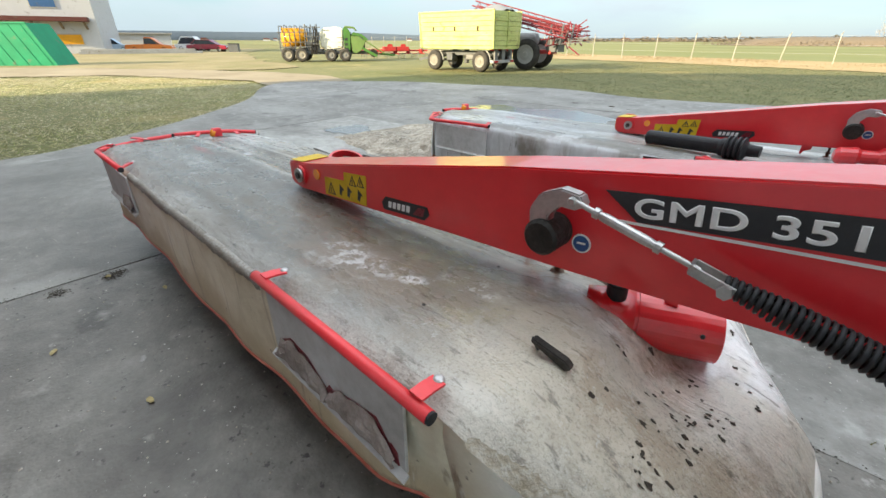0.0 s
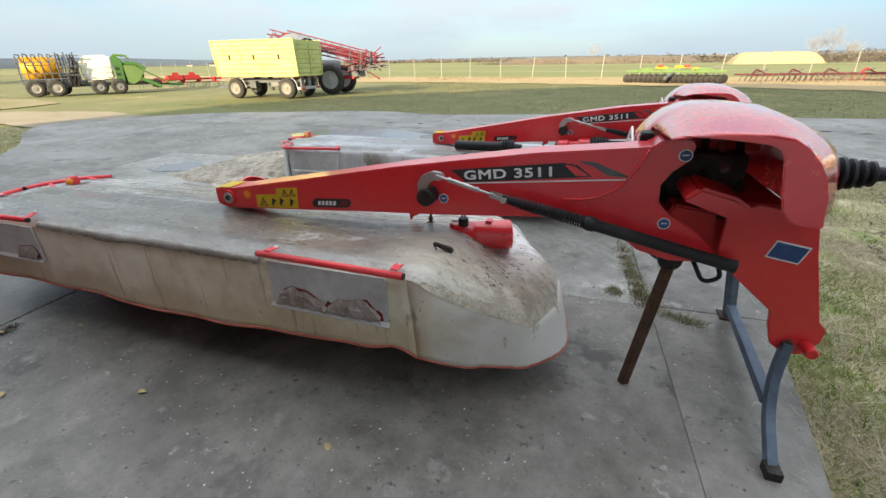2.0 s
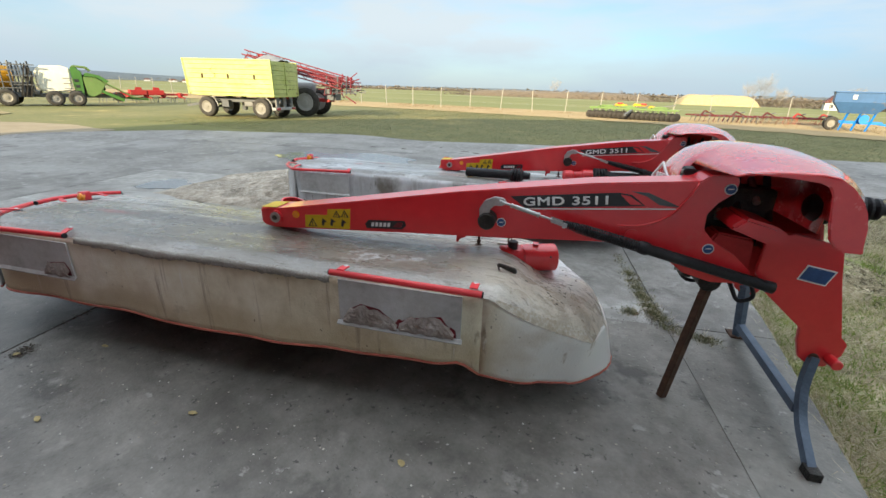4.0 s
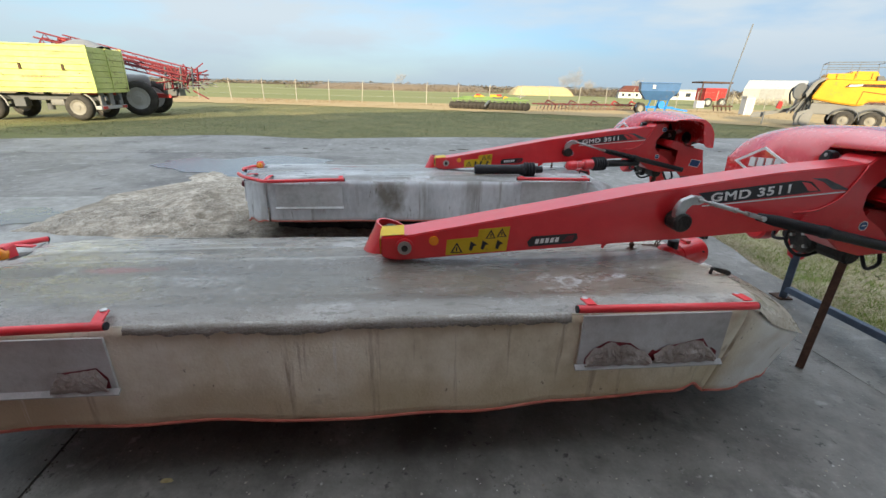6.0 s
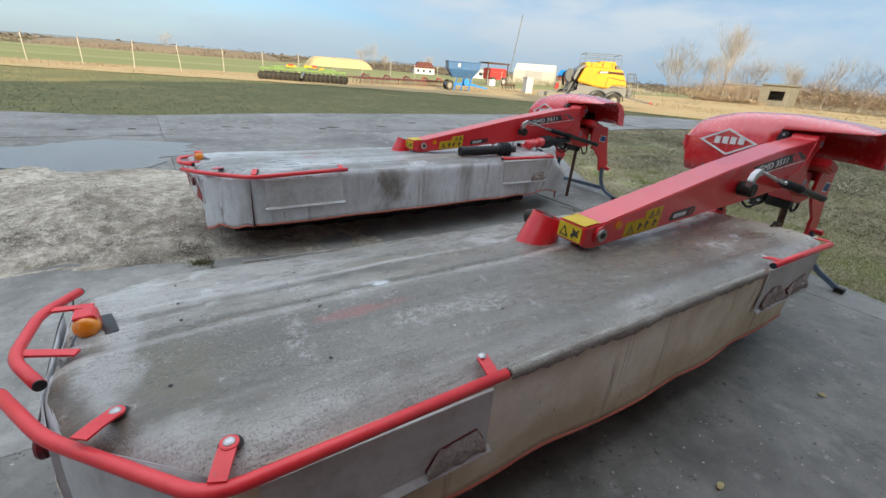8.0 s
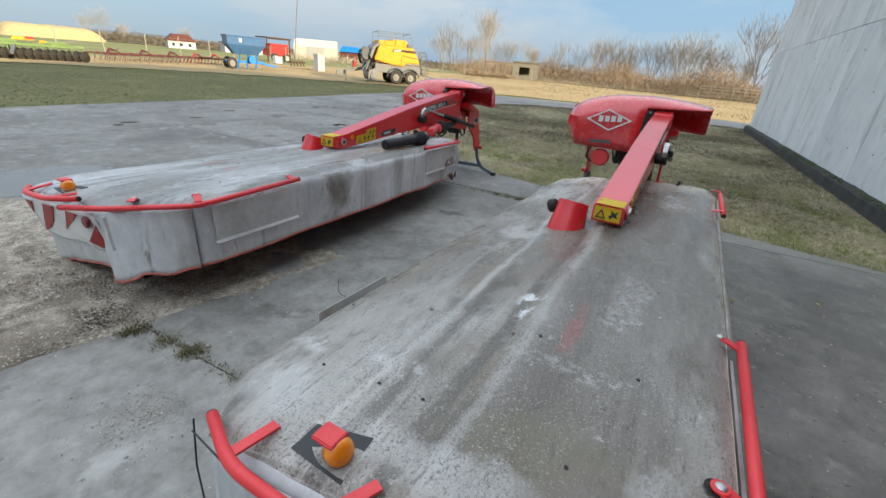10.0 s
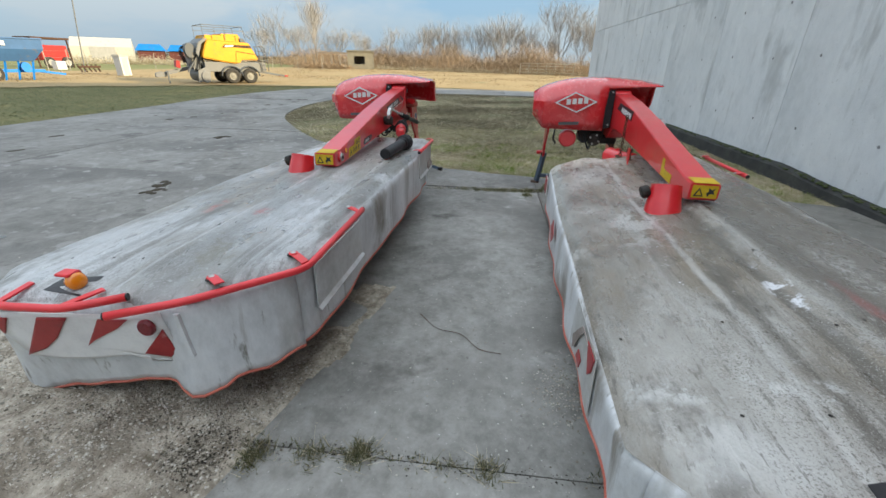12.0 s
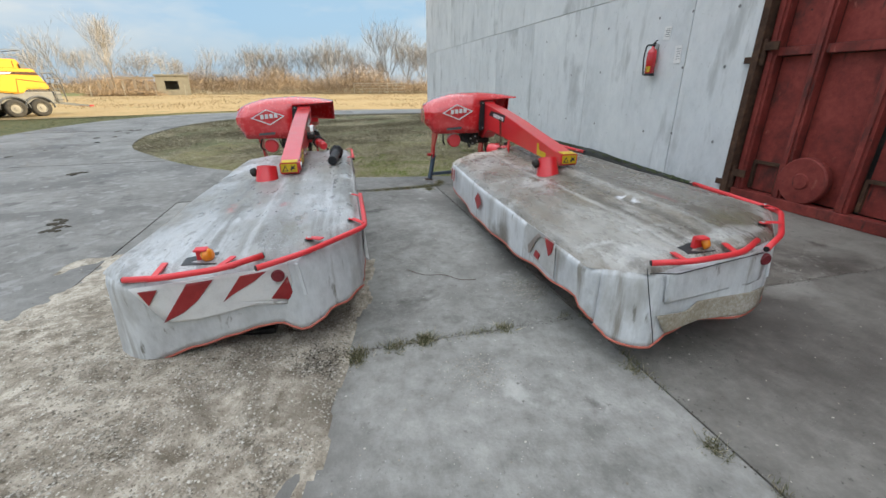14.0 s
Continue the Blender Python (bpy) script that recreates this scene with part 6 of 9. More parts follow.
    # headstock: two side plates joined by tubes
    hs = [(1.30, 1.0), (1.40, 1.06), (1.62, 1.02), (1.66, 0.86), (1.755, 0.55), (1.79, 0.515), (1.785, 0.45), (1.735, 0.375), (1.67, 0.365), (1.605, 0.41), (1.575, 0.50), (1.565, 0.575), (1.50, 0.63), (1.37, 0.74), (1.30, 0.84)]
    for y0, y1 in ((0.515, 0.54), (1.36, 1.385)):
        hp = add("head_plate", prism(B(), hs, y0, y1, "y", 0.004), "red")
        for x, z, r in ((1.665, 0.425, 0.022), (1.735, 0.43, 0.026)):
            s_ = -1 if y0 < 1 else 1
            yy = y0 if y0 < 1 else y1
            add("hitch_pin", rod(B(), (x, yy, z), (x, yy + s_ * (0.02 if r < 0.025 else 0.075), z), r, 14, edge=0.004), "rust" if r < 0.025 else "red", parent=hp)
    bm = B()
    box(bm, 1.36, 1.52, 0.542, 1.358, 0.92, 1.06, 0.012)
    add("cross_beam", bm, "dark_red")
    bm = prism(B(), [(1.475, 0.835), (1.60, 0.815), (1.628, 0.895), (1.50, 0.915)], 0.5125, 0.5145, "y")
    pl = add("type_plate", bm, "white")
    add("type_plate_field", prism(B(), [(1.482, 0.841), (1.597, 0.822), (1.620, 0.889), (1.505, 0.908)], 0.5115, 0.5123, "y"), "blue", parent=pl)
    # gearbox and drive in the shade under the hood
    gb = add("gearbox", box(B(), 1.10, 1.34, 0.74, 1.02, 0.70, 0.895, 0.03), "grease")
    add("gearbox_hub", rod(B(), (1.14, 0.58, 0.735), (1.14, 0.76, 0.735), 0.055, 16, edge=0.01), "grease", parent=gb)
    add("gearbox_flange", lathe(B(), (1.06, 0.84, 0.74), (1.11, 0.84, 0.74), [(0, 0.03), (0.005, 0.075), (0.03, 0.085), (0.05, 0.085)], 18), "grease", parent=gb)
    for k in range(4):
        add("gearbox_bolt", rod(B(), (1.04, 0.84 + 0.055 * math.cos(k * 1.57 + 0.4), 0.74 + 0.055 * math.sin(k * 1.57 + 0.4)), (1.065, 0.84 + 0.055 * math.cos(k * 1.57 + 0.4), 0.74 + 0.055 * math.sin(k * 1.57 + 0.4)), 0.012, 6), "steel", parent=gb)
    # shade of the hood cavity is built as these added dark blocks
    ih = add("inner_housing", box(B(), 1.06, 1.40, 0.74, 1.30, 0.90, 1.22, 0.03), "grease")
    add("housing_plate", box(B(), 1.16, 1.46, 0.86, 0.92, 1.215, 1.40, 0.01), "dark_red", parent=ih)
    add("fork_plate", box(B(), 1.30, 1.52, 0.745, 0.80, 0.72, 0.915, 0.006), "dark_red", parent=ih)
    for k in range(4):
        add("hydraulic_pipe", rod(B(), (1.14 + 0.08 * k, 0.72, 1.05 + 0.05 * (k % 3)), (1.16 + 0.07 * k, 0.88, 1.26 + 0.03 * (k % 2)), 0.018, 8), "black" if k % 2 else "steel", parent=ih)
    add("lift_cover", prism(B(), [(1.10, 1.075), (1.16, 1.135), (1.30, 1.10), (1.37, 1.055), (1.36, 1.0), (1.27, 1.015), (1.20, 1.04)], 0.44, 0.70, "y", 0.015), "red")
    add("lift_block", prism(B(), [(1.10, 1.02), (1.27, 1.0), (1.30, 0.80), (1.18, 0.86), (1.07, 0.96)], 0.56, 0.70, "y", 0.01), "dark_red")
    add("pulley_guard", lathe(B(), (1.02, 1.16, 0.74), (1.14, 1.16, 0.74), [(0, 0.001), (0.0, 0.085), (0.015, 0.10), (0.1, 0.10), (0.12, 0.09)], 24), "red", "round red pulley guard")
    for k, pp in enumerate(([(1.15, 0.98, 0.84), (1.05, 0.95, 0.72), (1.12, 0.88, 0.60), (1.25, 0.85, 0.66)], [(1.2, 1.30, 0.86), (1.08, 1.33, 0.72), (1.16, 1.28, 0.66)], [(1.32, 0.60, 0.78), (1.37, 0.60, 0.67), (1.30, 0.61, 0.63), (1.24, 0.62, 0.74)], [(1.10, 1.05, 0.86), (1.02, 1.0, 0.70), (1.06, 0.92, 0.72)])):
        add("hose", tube(B(), rounded(pp, 0.1, 6), 0.011, 7), "black", smooth=True)

    # hood
    crest = [(0.205, 1.382), (0.24, 1.388), (0.41, 1.416), (0.58, 1.431), (0.76, 1.440), (0.96, 1.432), (1.14, 1.420), (1.31, 1.387), (1.46, 1.338), (1.56, 1.285), (1.605, 1.25)]
    st_y = [0.205, 0.235, 0.30, 0.40, 0.52, 0.64, 0.775, 0.785, 0.90, 1.02, 1.14, 1.25, 1.36, 1.45, 1.49, 1.55, 1.605]
    curve = [(0.979, 0.112), (1.012, 0.074), (1.047, 0.045), (1.117, 0.013), (1.19, 0.002), (1.28, 0.0), (1.37, 0.009), (1.45, 0.040), (1.52, 0.085), (1.565, 0.13), (1.595, 0.19), (1.61, 0.27)]
    bm = B()
    prev = None
    for y in st_y:
        c = next(za + (zb - za) * (y - ya) / (yb - ya) for (ya, za), (yb, zb) in zip(crest, crest[1:]) if y <= yb)
        wrap = 0.02 * smooth01((y - 1.2) / 0.25) + 0.16 * smooth01((y - 1.47) / 0.2)
        back = 1.48 + 0.16 * smooth01((y - 0.2) / 0.33) - 0.22 * smooth01((y - 1.1) / 0.55)
        front = 1.333 + 0.064 * (0.63 - y) if y < 0.78 else c - 0.112
        k = (c - front) / 0.112
        top = [((x if x < 1.28 else 1.28 + (x - 1.28) * (back - 1.28) / 0.335), c - d * (k if x < 1.2 else 1.0)) for x, d in curve]
        low = 0.852 + 0.15 * smooth01((y - 1.46) / 0.16)
        pr = [(0.985, low), (0.957, low + 0.09), (0.940, 1.06), (0.935, 1.16), (0.942, min(1.25, front - 0.05) if y > 0.78 else 1.25)] + top + [(back + 0.004, 1.085 if y < 0.78 else 0.98)]
        row = [bm.verts.new((x + wrap * (1 if i < 9 else 0.3), y, z)) for i, (x, z) in enumerate(pr)]
        if prev:
            for i in range(len(row) - 1):
                if y < 0.79 and i < 5:
                    continue
                bm.faces.new((prev[i], prev[i + 1], row[i + 1], row[i]))
        prev = row
    bm.faces.new(prev)
    bmesh.ops.delete(bm, geom=[v for v in bm.verts if not v.link_faces], context="VERTS")
    bmesh.ops.recalc_face_normals(bm, faces=bm.faces)
    hood = add("hood", bm, "hood", "glossy red moulded hood", smooth=True)
    hood.data.set_sharp_from_angle(angle=radians(26))
    md = hood.modifiers.new("thick", "SOLIDIFY")
    md.thickness, md.offset = 0.007, -1
    # rear wall of the hood, cut out for the boom
    bm = prism(B(), [(0.985, 1.372), (1.14, 1.366), (1.262, 1.354), (1.295, 1.340), (1.312, 1.312), (1.338, 1.19), (1.355, 1.135), (1.385, 1.10), (1.425, 1.086), (1.484, 1.086), (1.477, 1.12), (1.468, 1.19), (1.448, 1.25), (1.420, 1.296), (1.38, 1.338), (1.332, 1.368), (1.24, 1.380), (1.13, 1.378), (1.03, 1.374)], 0.19, 0.206, "y", 0.004)
    add("hood_end", bm, "hood", parent=hood)
    bm = prism(B(), [(0.718, 0.90), (0.715, 1.30), (0.762, 1.312), (0.785, 1.27), (0.800, 1.10), (0.790, 0.885)], 0.928, 0.985, "x", 0.006)
    gp = add("hood_gap_panel", bm, "black", "black plastic panel between hood and boom", parent=hood)
    for y, z in ((0.745, 1.285), (0.745, 0.93)):
        add("panel_screw", rod(B(), (0.922, y, z), (0.930, y, z), 0.010, 10, edge=0.002), "steel", parent=gp)
    # badge: a diamond frame with plain bars, and a small strip
    cen, ey, ez = (1.135, 1.163), 0.238, 0.112
    quad = [(cen[0] + ey, cen[1] - 0.01), (cen[0] + 0.015, cen[1] + ez), (cen[0] - ey, cen[1] + 0.015), (cen[0] - 0.02, cen[1] - ez)]
    def shrink(q, k):
        return [(cen[0] + (y - cen[0]) * k, cen[1] + (z - cen[1]) * k) for y, z in q]
    fr = B()
    o_, i_ = shrink(quad, 1.0), shrink(quad, 0.86)
    for k in range(4):
        prism(fr, [o_[k], o_[(k + 1) % 4], i_[(k + 1) % 4], i_[k]], 0.9185, 0.9285, "x")
    badge = add("badge_frame", fr, "white", "white diamond badge frame", parent=hood)
    for k in range(4):
        y = cen[0] + 0.105 - 0.064 * k
        zc_ = cen[1] + 0.004 + 0.006 * k
        add("badge_bar", prism(B(), [(y, zc_ - 0.03), (y - 0.046, zc_ - 0.028), (y - 0.046, zc_ + 0.032), (y, zc_ + 0.03)], 0.9185, 0.9285, "x"), "white", parent=hood)
    add("strip_sticker", prism(B(), [(1.30, 0.905), (1.07, 0.915), (1.07, 0.95), (1.30, 0.935)], 0.945, 0.955, "x"), "grey", parent=hood)

    # parking stand and support leg
    sd = add("stand_leg", tube(B(), rounded([(1.665, 0.505, 0.43 - 0), (1.645, 0.47, 0.26), (1.625, 0.36, 0.13), (1.60, 0.15, 0.025 - dz)], 0.12, 6), 0.028, 4), "blue_steel", "blue-grey square steel stand leg", fall=True)
    add("stand_foot", box(B(), 1.57, 1.63, 0.10, 0.17, 0.0 - dz, 0.045 - dz, 0.004), "grease", parent=sd)
    bm = B()
    bar(bm, (1.635, 0.42, 0.16), (1.73, 1.40, 0.10), 0.05, 0.05, 0.004)
    add("stand_bar", bm, "blue_steel", parent=sd)
    bm = B()
    bar(bm, (1.665, 1.36, 0.44), (1.745, 1.42, 0.02 - dz), 0.05, 0.06, 0.004)
    sl = add("stand_leg", bm, "blue_steel")
    add("stand_foot", box(B(), 1.69, 1.80, 1.38, 1.50, 0.0 - dz, 0.012 - dz, 0.002), "rust", parent=sl)
    bm = B()
    bar(bm, (1.15, 0.62, 0.74), (1.037, 0.54, 0.0 - dz), 0.04, 0.045, 0.004)
    add("support_leg", bm, "rust", "rusty square support leg")
    # shaft end with bellows behind the hood
    prf = [(0, 0.05)] + [(0.03 + 0.035 * k + o, r - 0.006 * k) for k in range(8) for o, r in ((0, 0.075), (0.012, 0.098), (0.024, 0.098), (0.034, 0.075))] + [(0.36, 0.03)]
    add("shaft_bellows", lathe(B(), (1.60, 0.88, 1.12), (2.02, 0.84, 1.15), prf, 20), "black", "black ribbed rubber bellows", smooth=False)
    add("shaft_hanger", tube(B(), rounded([(1.66, 0.86, 1.08), (1.70, 0.82, 0.85), (1.74, 0.80, 0.72), (1.70, 0.78, 0.68)], 0.1), 0.028, 8), "dark_red")
    return th


mower_a = mower((-0.213, 1.109, 0), 11.5, 0.0, (M["tarp_a"], M["skirt_a"], 1.3), "red disc mower with mud-stained grey canopy, beside the wall", "disc mowers on the apron", 0)
mower_b = mower((-0.272, 3.897, 0), 11.9, -0.05, (M["tarp_b"], M["skirt_b"], 4.7), "red disc mower with pale grey canopy and striped end", "disc mowers on the apron", 0.07)


# ---- sand, weeds, grass and litter on the ground ----
def island_mat(name, colours, rough=0.9, thin=0.0):
    """Colour told apart blade by blade."""
    m = bpy.data.materials.new(name)
    m.use_nodes = True
    n, l = m.node_tree.nodes, m.node_tree.links
    g, r = n.new("ShaderNodeNewGeometry"), n.new("ShaderNodeValToRGB")
    e = r.color_ramp.elements
    while len(e) < len(colours):
        e.new(0.5)
    for k, c in enumerate(colours):
        e[k].position, e[k].color = k / (len(colours) - 1), (*c, 1)
    l.new(g.outputs["Random Per Island"], r.inputs["Fac"])
    l.new(r.outputs["Color"], n["Principled BSDF"].inputs["Base Color"])
    n["Principled BSDF"].inputs["Roughness"].default_value = rough
    if thin:
        # thin blades let light through
        tr, mx = n.new("ShaderNodeBsdfTranslucent"), n.new("ShaderNodeMixShader")
        mx.inputs["Fac"].default_value = thin
        l.new(r.outputs["Color"], tr.inputs["Color"])
        l.new(n["Principled BSDF"].outputs["BSDF"], mx.inputs[1])
        l.new(tr.outputs["BSDF"], mx.inputs[2])
        l.new(mx.outputs["Shader"], n["Material Output"].inputs["Surface"])
    return m


M["turf"] = island_mat("turf_blades", [(0.080, 0.096, 0.044), (0.112, 0.124, 0.058), (0.15, 0.151, 0.074), (0.20, 0.185, 0.098), (0.275, 0.245, 0.145)], thin=0.5)
M["tan_grass"] = island_mat("tan_grass_blades", [(0.17, 0.12, 0.065), (0.25, 0.18, 0.10), (0.33, 0.25, 0.145), (0.42, 0.335, 0.21)], thin=0.5)
M["turf_island"] = island_mat("island_blades", [(0.055, 0.056, 0.031), (0.092, 0.084, 0.048), (0.142, 0.121, 0.074), (0.23, 0.192, 0.125), (0.34, 0.287, 0.198)], thin=0.4)
M["turf_fresh"] = island_mat("fresh_turf_blades", [(0.12, 0.20, 0.03), (0.18, 0.28, 0.045), (0.24, 0.31, 0.07), (0.38, 0.35, 0.14)], thin=0.5)
M["turf_verge"] = island_mat("verge_blades", [(0.20, 0.24, 0.08), (0.32, 0.34, 0.13), (0.48, 0.43, 0.24), (0.60, 0.54, 0.35), (0.70, 0.64, 0.46)], thin=0.5)
M["straw"] = island_mat("straw_blades", [(0.28, 0.24, 0.155), (0.44, 0.38, 0.25), (0.58, 0.515, 0.37), (0.70, 0.64, 0.49)], thin=0.5)
M["pebbles"] = island_mat("pebbles", [(0.15, 0.13, 0.10), (0.30, 0.265, 0.215), (0.42, 0.38, 0.32), (0.60, 0.565, 0.50)])
M["twigs"] = island_mat("winter_twigs", [(0.17, 0.115, 0.065), (0.25, 0.175, 0.105), (0.33, 0.24, 0.15), (0.40, 0.30, 0.195)])


def strewn(name, pts, faces, material, label, category):
    me = bpy.data.meshes.new(name)
    me.from_pydata(pts, [], faces)
    me.materials.append(M[material])
    return tagged(new(name, me), label, category, kind="stuff")


def blades(name, spots, low, high, width, material, label, category="grass", lean=0.6, z=-0.04):
    """Single-triangle blades at the given places."""
    n = len(spots)
    p = np.zeros((n, 3, 3))
    a = np.random.uniform(0, math.tau, n)
    h = np.random.uniform(low, high, n) * np.random.uniform(0.6, 1.0, n)
    w = width * np.random.uniform(0.6, 1.3, n)
    le = np.random.normal(0, lean, (n, 2)) * h[:, None]
    base = np.array(spots)
    p[:, 0, :2] = base - np.stack([np.cos(a), np.sin(a)], 1) * w[:, None]
    p[:, 1, :2] = base + np.stack([np.cos(a), np.sin(a)], 1) * w[:, None]
    p[:, 2, :2] = base + le
    p[:, :2, 2] = z
    p[:, 2, 2] = z + h
    return strewn(name, p.reshape(-1, 3).tolist(), np.arange(n * 3).reshape(-1, 3).tolist(), material, label, category)


def scatter(n, x0, x1, y0, y1, keep, clump=0.0, power=1.0):
    out = []
    tries = 0
    while len(out) < n and tries < n * 12:
        tries += 1
        x, y = x0 + (x1 - x0) * random.random() ** power, random.uniform(y0, y1)
        if not keep(x, y):
            continue
        if clump and noise.noise(Vector((x * clump, y * clump, 2.2))) + 0.35 < random.random() * 0.8:
            continue
        out.append((x, y))
    return out


def wall_side(x, y):
    return (Vector((x, y, 0)) - WP).dot(WN)


on_grass = lambda x, y: not inside(x, y, apron) and wall_side(x, y) > 0.2
blades("turf_island_near", scatter(52000, 1.45, 6.5, -1.3, 9.0, on_grass, 0.9, 1.5), 0.03, 0.08, 0.0048, "turf_verge", "short tangled winter grass beside the concrete edge", lean=0.9)
blades("turf_island_fresh", scatter(9000, 1.5, 3.2, 1.2, 4.2, on_grass, 1.4), 0.03, 0.07, 0.005, "turf_fresh", "fresher green grass beside the concrete edge", lean=0.8)
tufts = []
for k in range(260):
    cx, cy = 1.5 + 3.2 * random.random() ** 1.6, random.uniform(-1.0, 6.0)
    if on_grass(cx, cy) and noise.noise(Vector((cx * 0.7, cy * 0.7, 4.4))) > -0.12:
        r = random.uniform(0.03, 0.12)
        tufts += [q for q in ((random.gauss(cx, r), random.gauss(cy, r)) for _ in range(int(30 + 500 * r))) if on_grass(*q)]
blades("grass_tufts", tufts, 0.03, 0.11, 0.0042, "turf_fresh", "green tufts standing in the dead grass of the verge", lean=0.7)
blades("straw_on_verge", scatter(64000, 1.45, 6.0, -1.2, 8.0, on_grass, 1.8, 1.4), 0.015, 0.05, 0.005, "straw", "dry dead grass and leaves on the verge", lean=2.4, z=-0.028)
blades("turf_island_far", scatter(70000, 2.4, 19, 0, 13.2, on_grass, 0.5), 0.015, 0.06, 0.010, "turf_island", "winter grass of the island behind the mowers", lean=2.4, z=-0.03)
blades("straw_on_island", scatter(16000, 3, 19, 0, 13.2, on_grass, 0.7), 0.02, 0.07, 0.009, "straw", "dry dead grass on the island behind the mowers", lean=2.8, z=-0.028)
blades("turf_lawn", scatter(120000, -20, 26, 11, 34, on_grass), 0.02, 0.055, 0.011, "turf", "mown winter lawn beyond the road", lean=2.2)
off_track = lambda x, y: on_grass(x, y) and not inside(x, y, TRACK)
blades("turf_left", scatter(36000, -26, -7, -7, 5, off_track, 0.5), 0.012, 0.035, 0.013, "turf_verge", "winter grass beside the apron", lean=3.2, z=-0.03)
blades("straw_left", scatter(26000, -26, -7, -7, 5, off_track, 0.7), 0.010, 0.03, 0.011, "straw", "dry dead grass beside the apron", lean=3.4, z=-0.028)
blades("dry_tussocks", scatter(9000, -60, 22, 34, 44.5, lambda x, y: random.random() < 0.3 + (y - 34) / 12, 0.2), 0.06, 0.26, 0.02, "tan_grass", "dry tall grass along the fence", lean=0.6)
blades("dry_tussocks_right", scatter(16000, 22, 85, -10, 52, lambda x, y: x > 24 + max(0, (y - 14)) * 0.2, 0.15), 0.05, 0.28, 0.03, "tan_grass", "dry grass beyond the road", lean=0.7)


# sand heap partly under the pale mower
def sand_h(x, y):
    n1 = noise.noise(Vector((x * 0.9, y * 0.9, 1))) * 0.05 + noise.noise(Vector((x * 3.1, y * 3.1, 4))) * 0.018 + noise.noise(Vector((x * 9, y * 9, 7))) * 0.006
    h = 0.17 * math.exp(-((x + 5.0) / 0.95) ** 2 - ((y - 4.75) / 0.8) ** 2) + 0.06 * math.exp(-((x + 3.9) / 0.8) ** 2 - ((y - 5.0) / 1.0) ** 2) + 0.04 * math.exp(-((x + 5.6) / 0.9) ** 2 - ((y - 3.9) / 0.5) ** 2)
    h -= 0.045 * math.exp(-((x + 4.62) / 0.09) ** 2 - ((y - 3.86) / 0.05) ** 2) + 0.05 * math.exp(-((x + 4.42) / 0.12) ** 2 - ((y - 3.80) / 0.07) ** 2) + 0.04 * math.exp(-((x + 5.25) / 0.10) ** 2 - ((y - 4.05) / 0.06) ** 2)
    edge = min((x + 6.55) / 0.5, (-2.35 - x) / 0.6, (y - (3.28 + 0.02 * (x + 4.5))) / 0.10, (6.5 - 0.25 * (x + 4.5) - y) / 0.7)
    edge = max(-1.0, min(1.0, edge + 0.9 * noise.noise(Vector((x * 1.1, y * 1.1, 12))) * (1 if y > 3.6 else 0.15)))
    return 0.012 * edge + (h + n1 * 1.25) * smooth01(edge) - (0.02 if edge < 0 else 0)


bm = B()
nx, ny = 190, 150
g = [[None] * (ny + 1) for _ in range(nx + 1)]
for i in range(nx + 1):
    for j in range(ny + 1):
        x, y = -7.0 + 5.0 * i / nx, 3.0 + 4.0 * j / ny
        g[i][j] = bm.verts.new((x, y, sand_h(x + 0.08 * noise.noise(Vector((x * 3, y * 3, 9))), y + 0.08 * noise.noise(Vector((x * 3, y * 3, 5))))))
for i in range(nx):
    for j in range(ny):
        q = (g[i][j], g[i + 1][j], g[i + 1][j + 1], g[i][j + 1])
        if max(v.co.z for v in q) > -0.012:
            bm.faces.new(q)
bmesh.ops.delete(bm, geom=[v for v in bm.verts if not v.link_faces], context="VERTS")
tagged(part("sand_heap", bm, "sand", smooth=True), "low spread heap of pale gravelly sand on the concrete", "sand", kind="structure")


def pebbles(name, spots, low, high, label, zf):
    pts, faces = [], []
    for x, y in spots:
        r = low + (high - low) * random.random() ** 3
        z = zf(x, y)
        k = len(pts)
        a = random.random() * math.tau
        for i in range(4):
            rr = r * random.uniform(0.7, 1.2)
            pts.append((x + rr * math.cos(a + i * math.tau / 4), y + rr * math.sin(a + i * math.tau / 4), z + r * random.uniform(0.05, 0.3)))
        pts.append((x + r * random.uniform(-0.3, 0.3), y + r * random.uniform(-0.3, 0.3), z + r * random.uniform(0.6, 0.95)))
        faces += [(k, k + 1, k + 4), (k + 1, k + 2, k + 4), (k + 2, k + 3, k + 4), (k + 3, k, k + 4)]
    return strewn(name, pts, faces, "pebbles", label, "gravel")


pebbles("gravel_on_sand", scatter(42000, -6.4, -2.8, 3.3, 6.0, lambda x, y: sand_h(x, y) > 0.004 and random.random() < (1.0 if y < 4.3 else 0.5 if y < 4.9 else 0.2)), 0.0022, 0.010, "loose small gravel on the sand", lambda x, y: sand_h(x, y))
pebbles("grit_on_concrete", scatter(5200, -6, 1.6, -1.2, 6.5, lambda x, y: inside(x, y, apron) and sand_h(x, y) < 0), 0.0015, 0.008, "scattered grit and crumbs on the concrete", lambda x, y: 0.0)
M["specks"] = island_mat("pale_specks", [(0.30, 0.28, 0.25), (0.45, 0.43, 0.40), (0.60, 0.58, 0.54)])
ob = pebbles("pale_specks", scatter(900, -4, 1.6, -1.2, 2.6, lambda x, y: inside(x, y, apron)), 0.002, 0.008, "pale chips and seed husks on the concrete", lambda x, y: 0.0)
ob.data.materials[0] = M["specks"]
pebbles("gravel_patch", [(random.gauss(-3.0, 0.13), random.gauss(2.02, 0.10)) for _ in range(900)], 0.002, 0.008, "patch of fine gravel beside the dark mower", lambda x, y: 0.0)
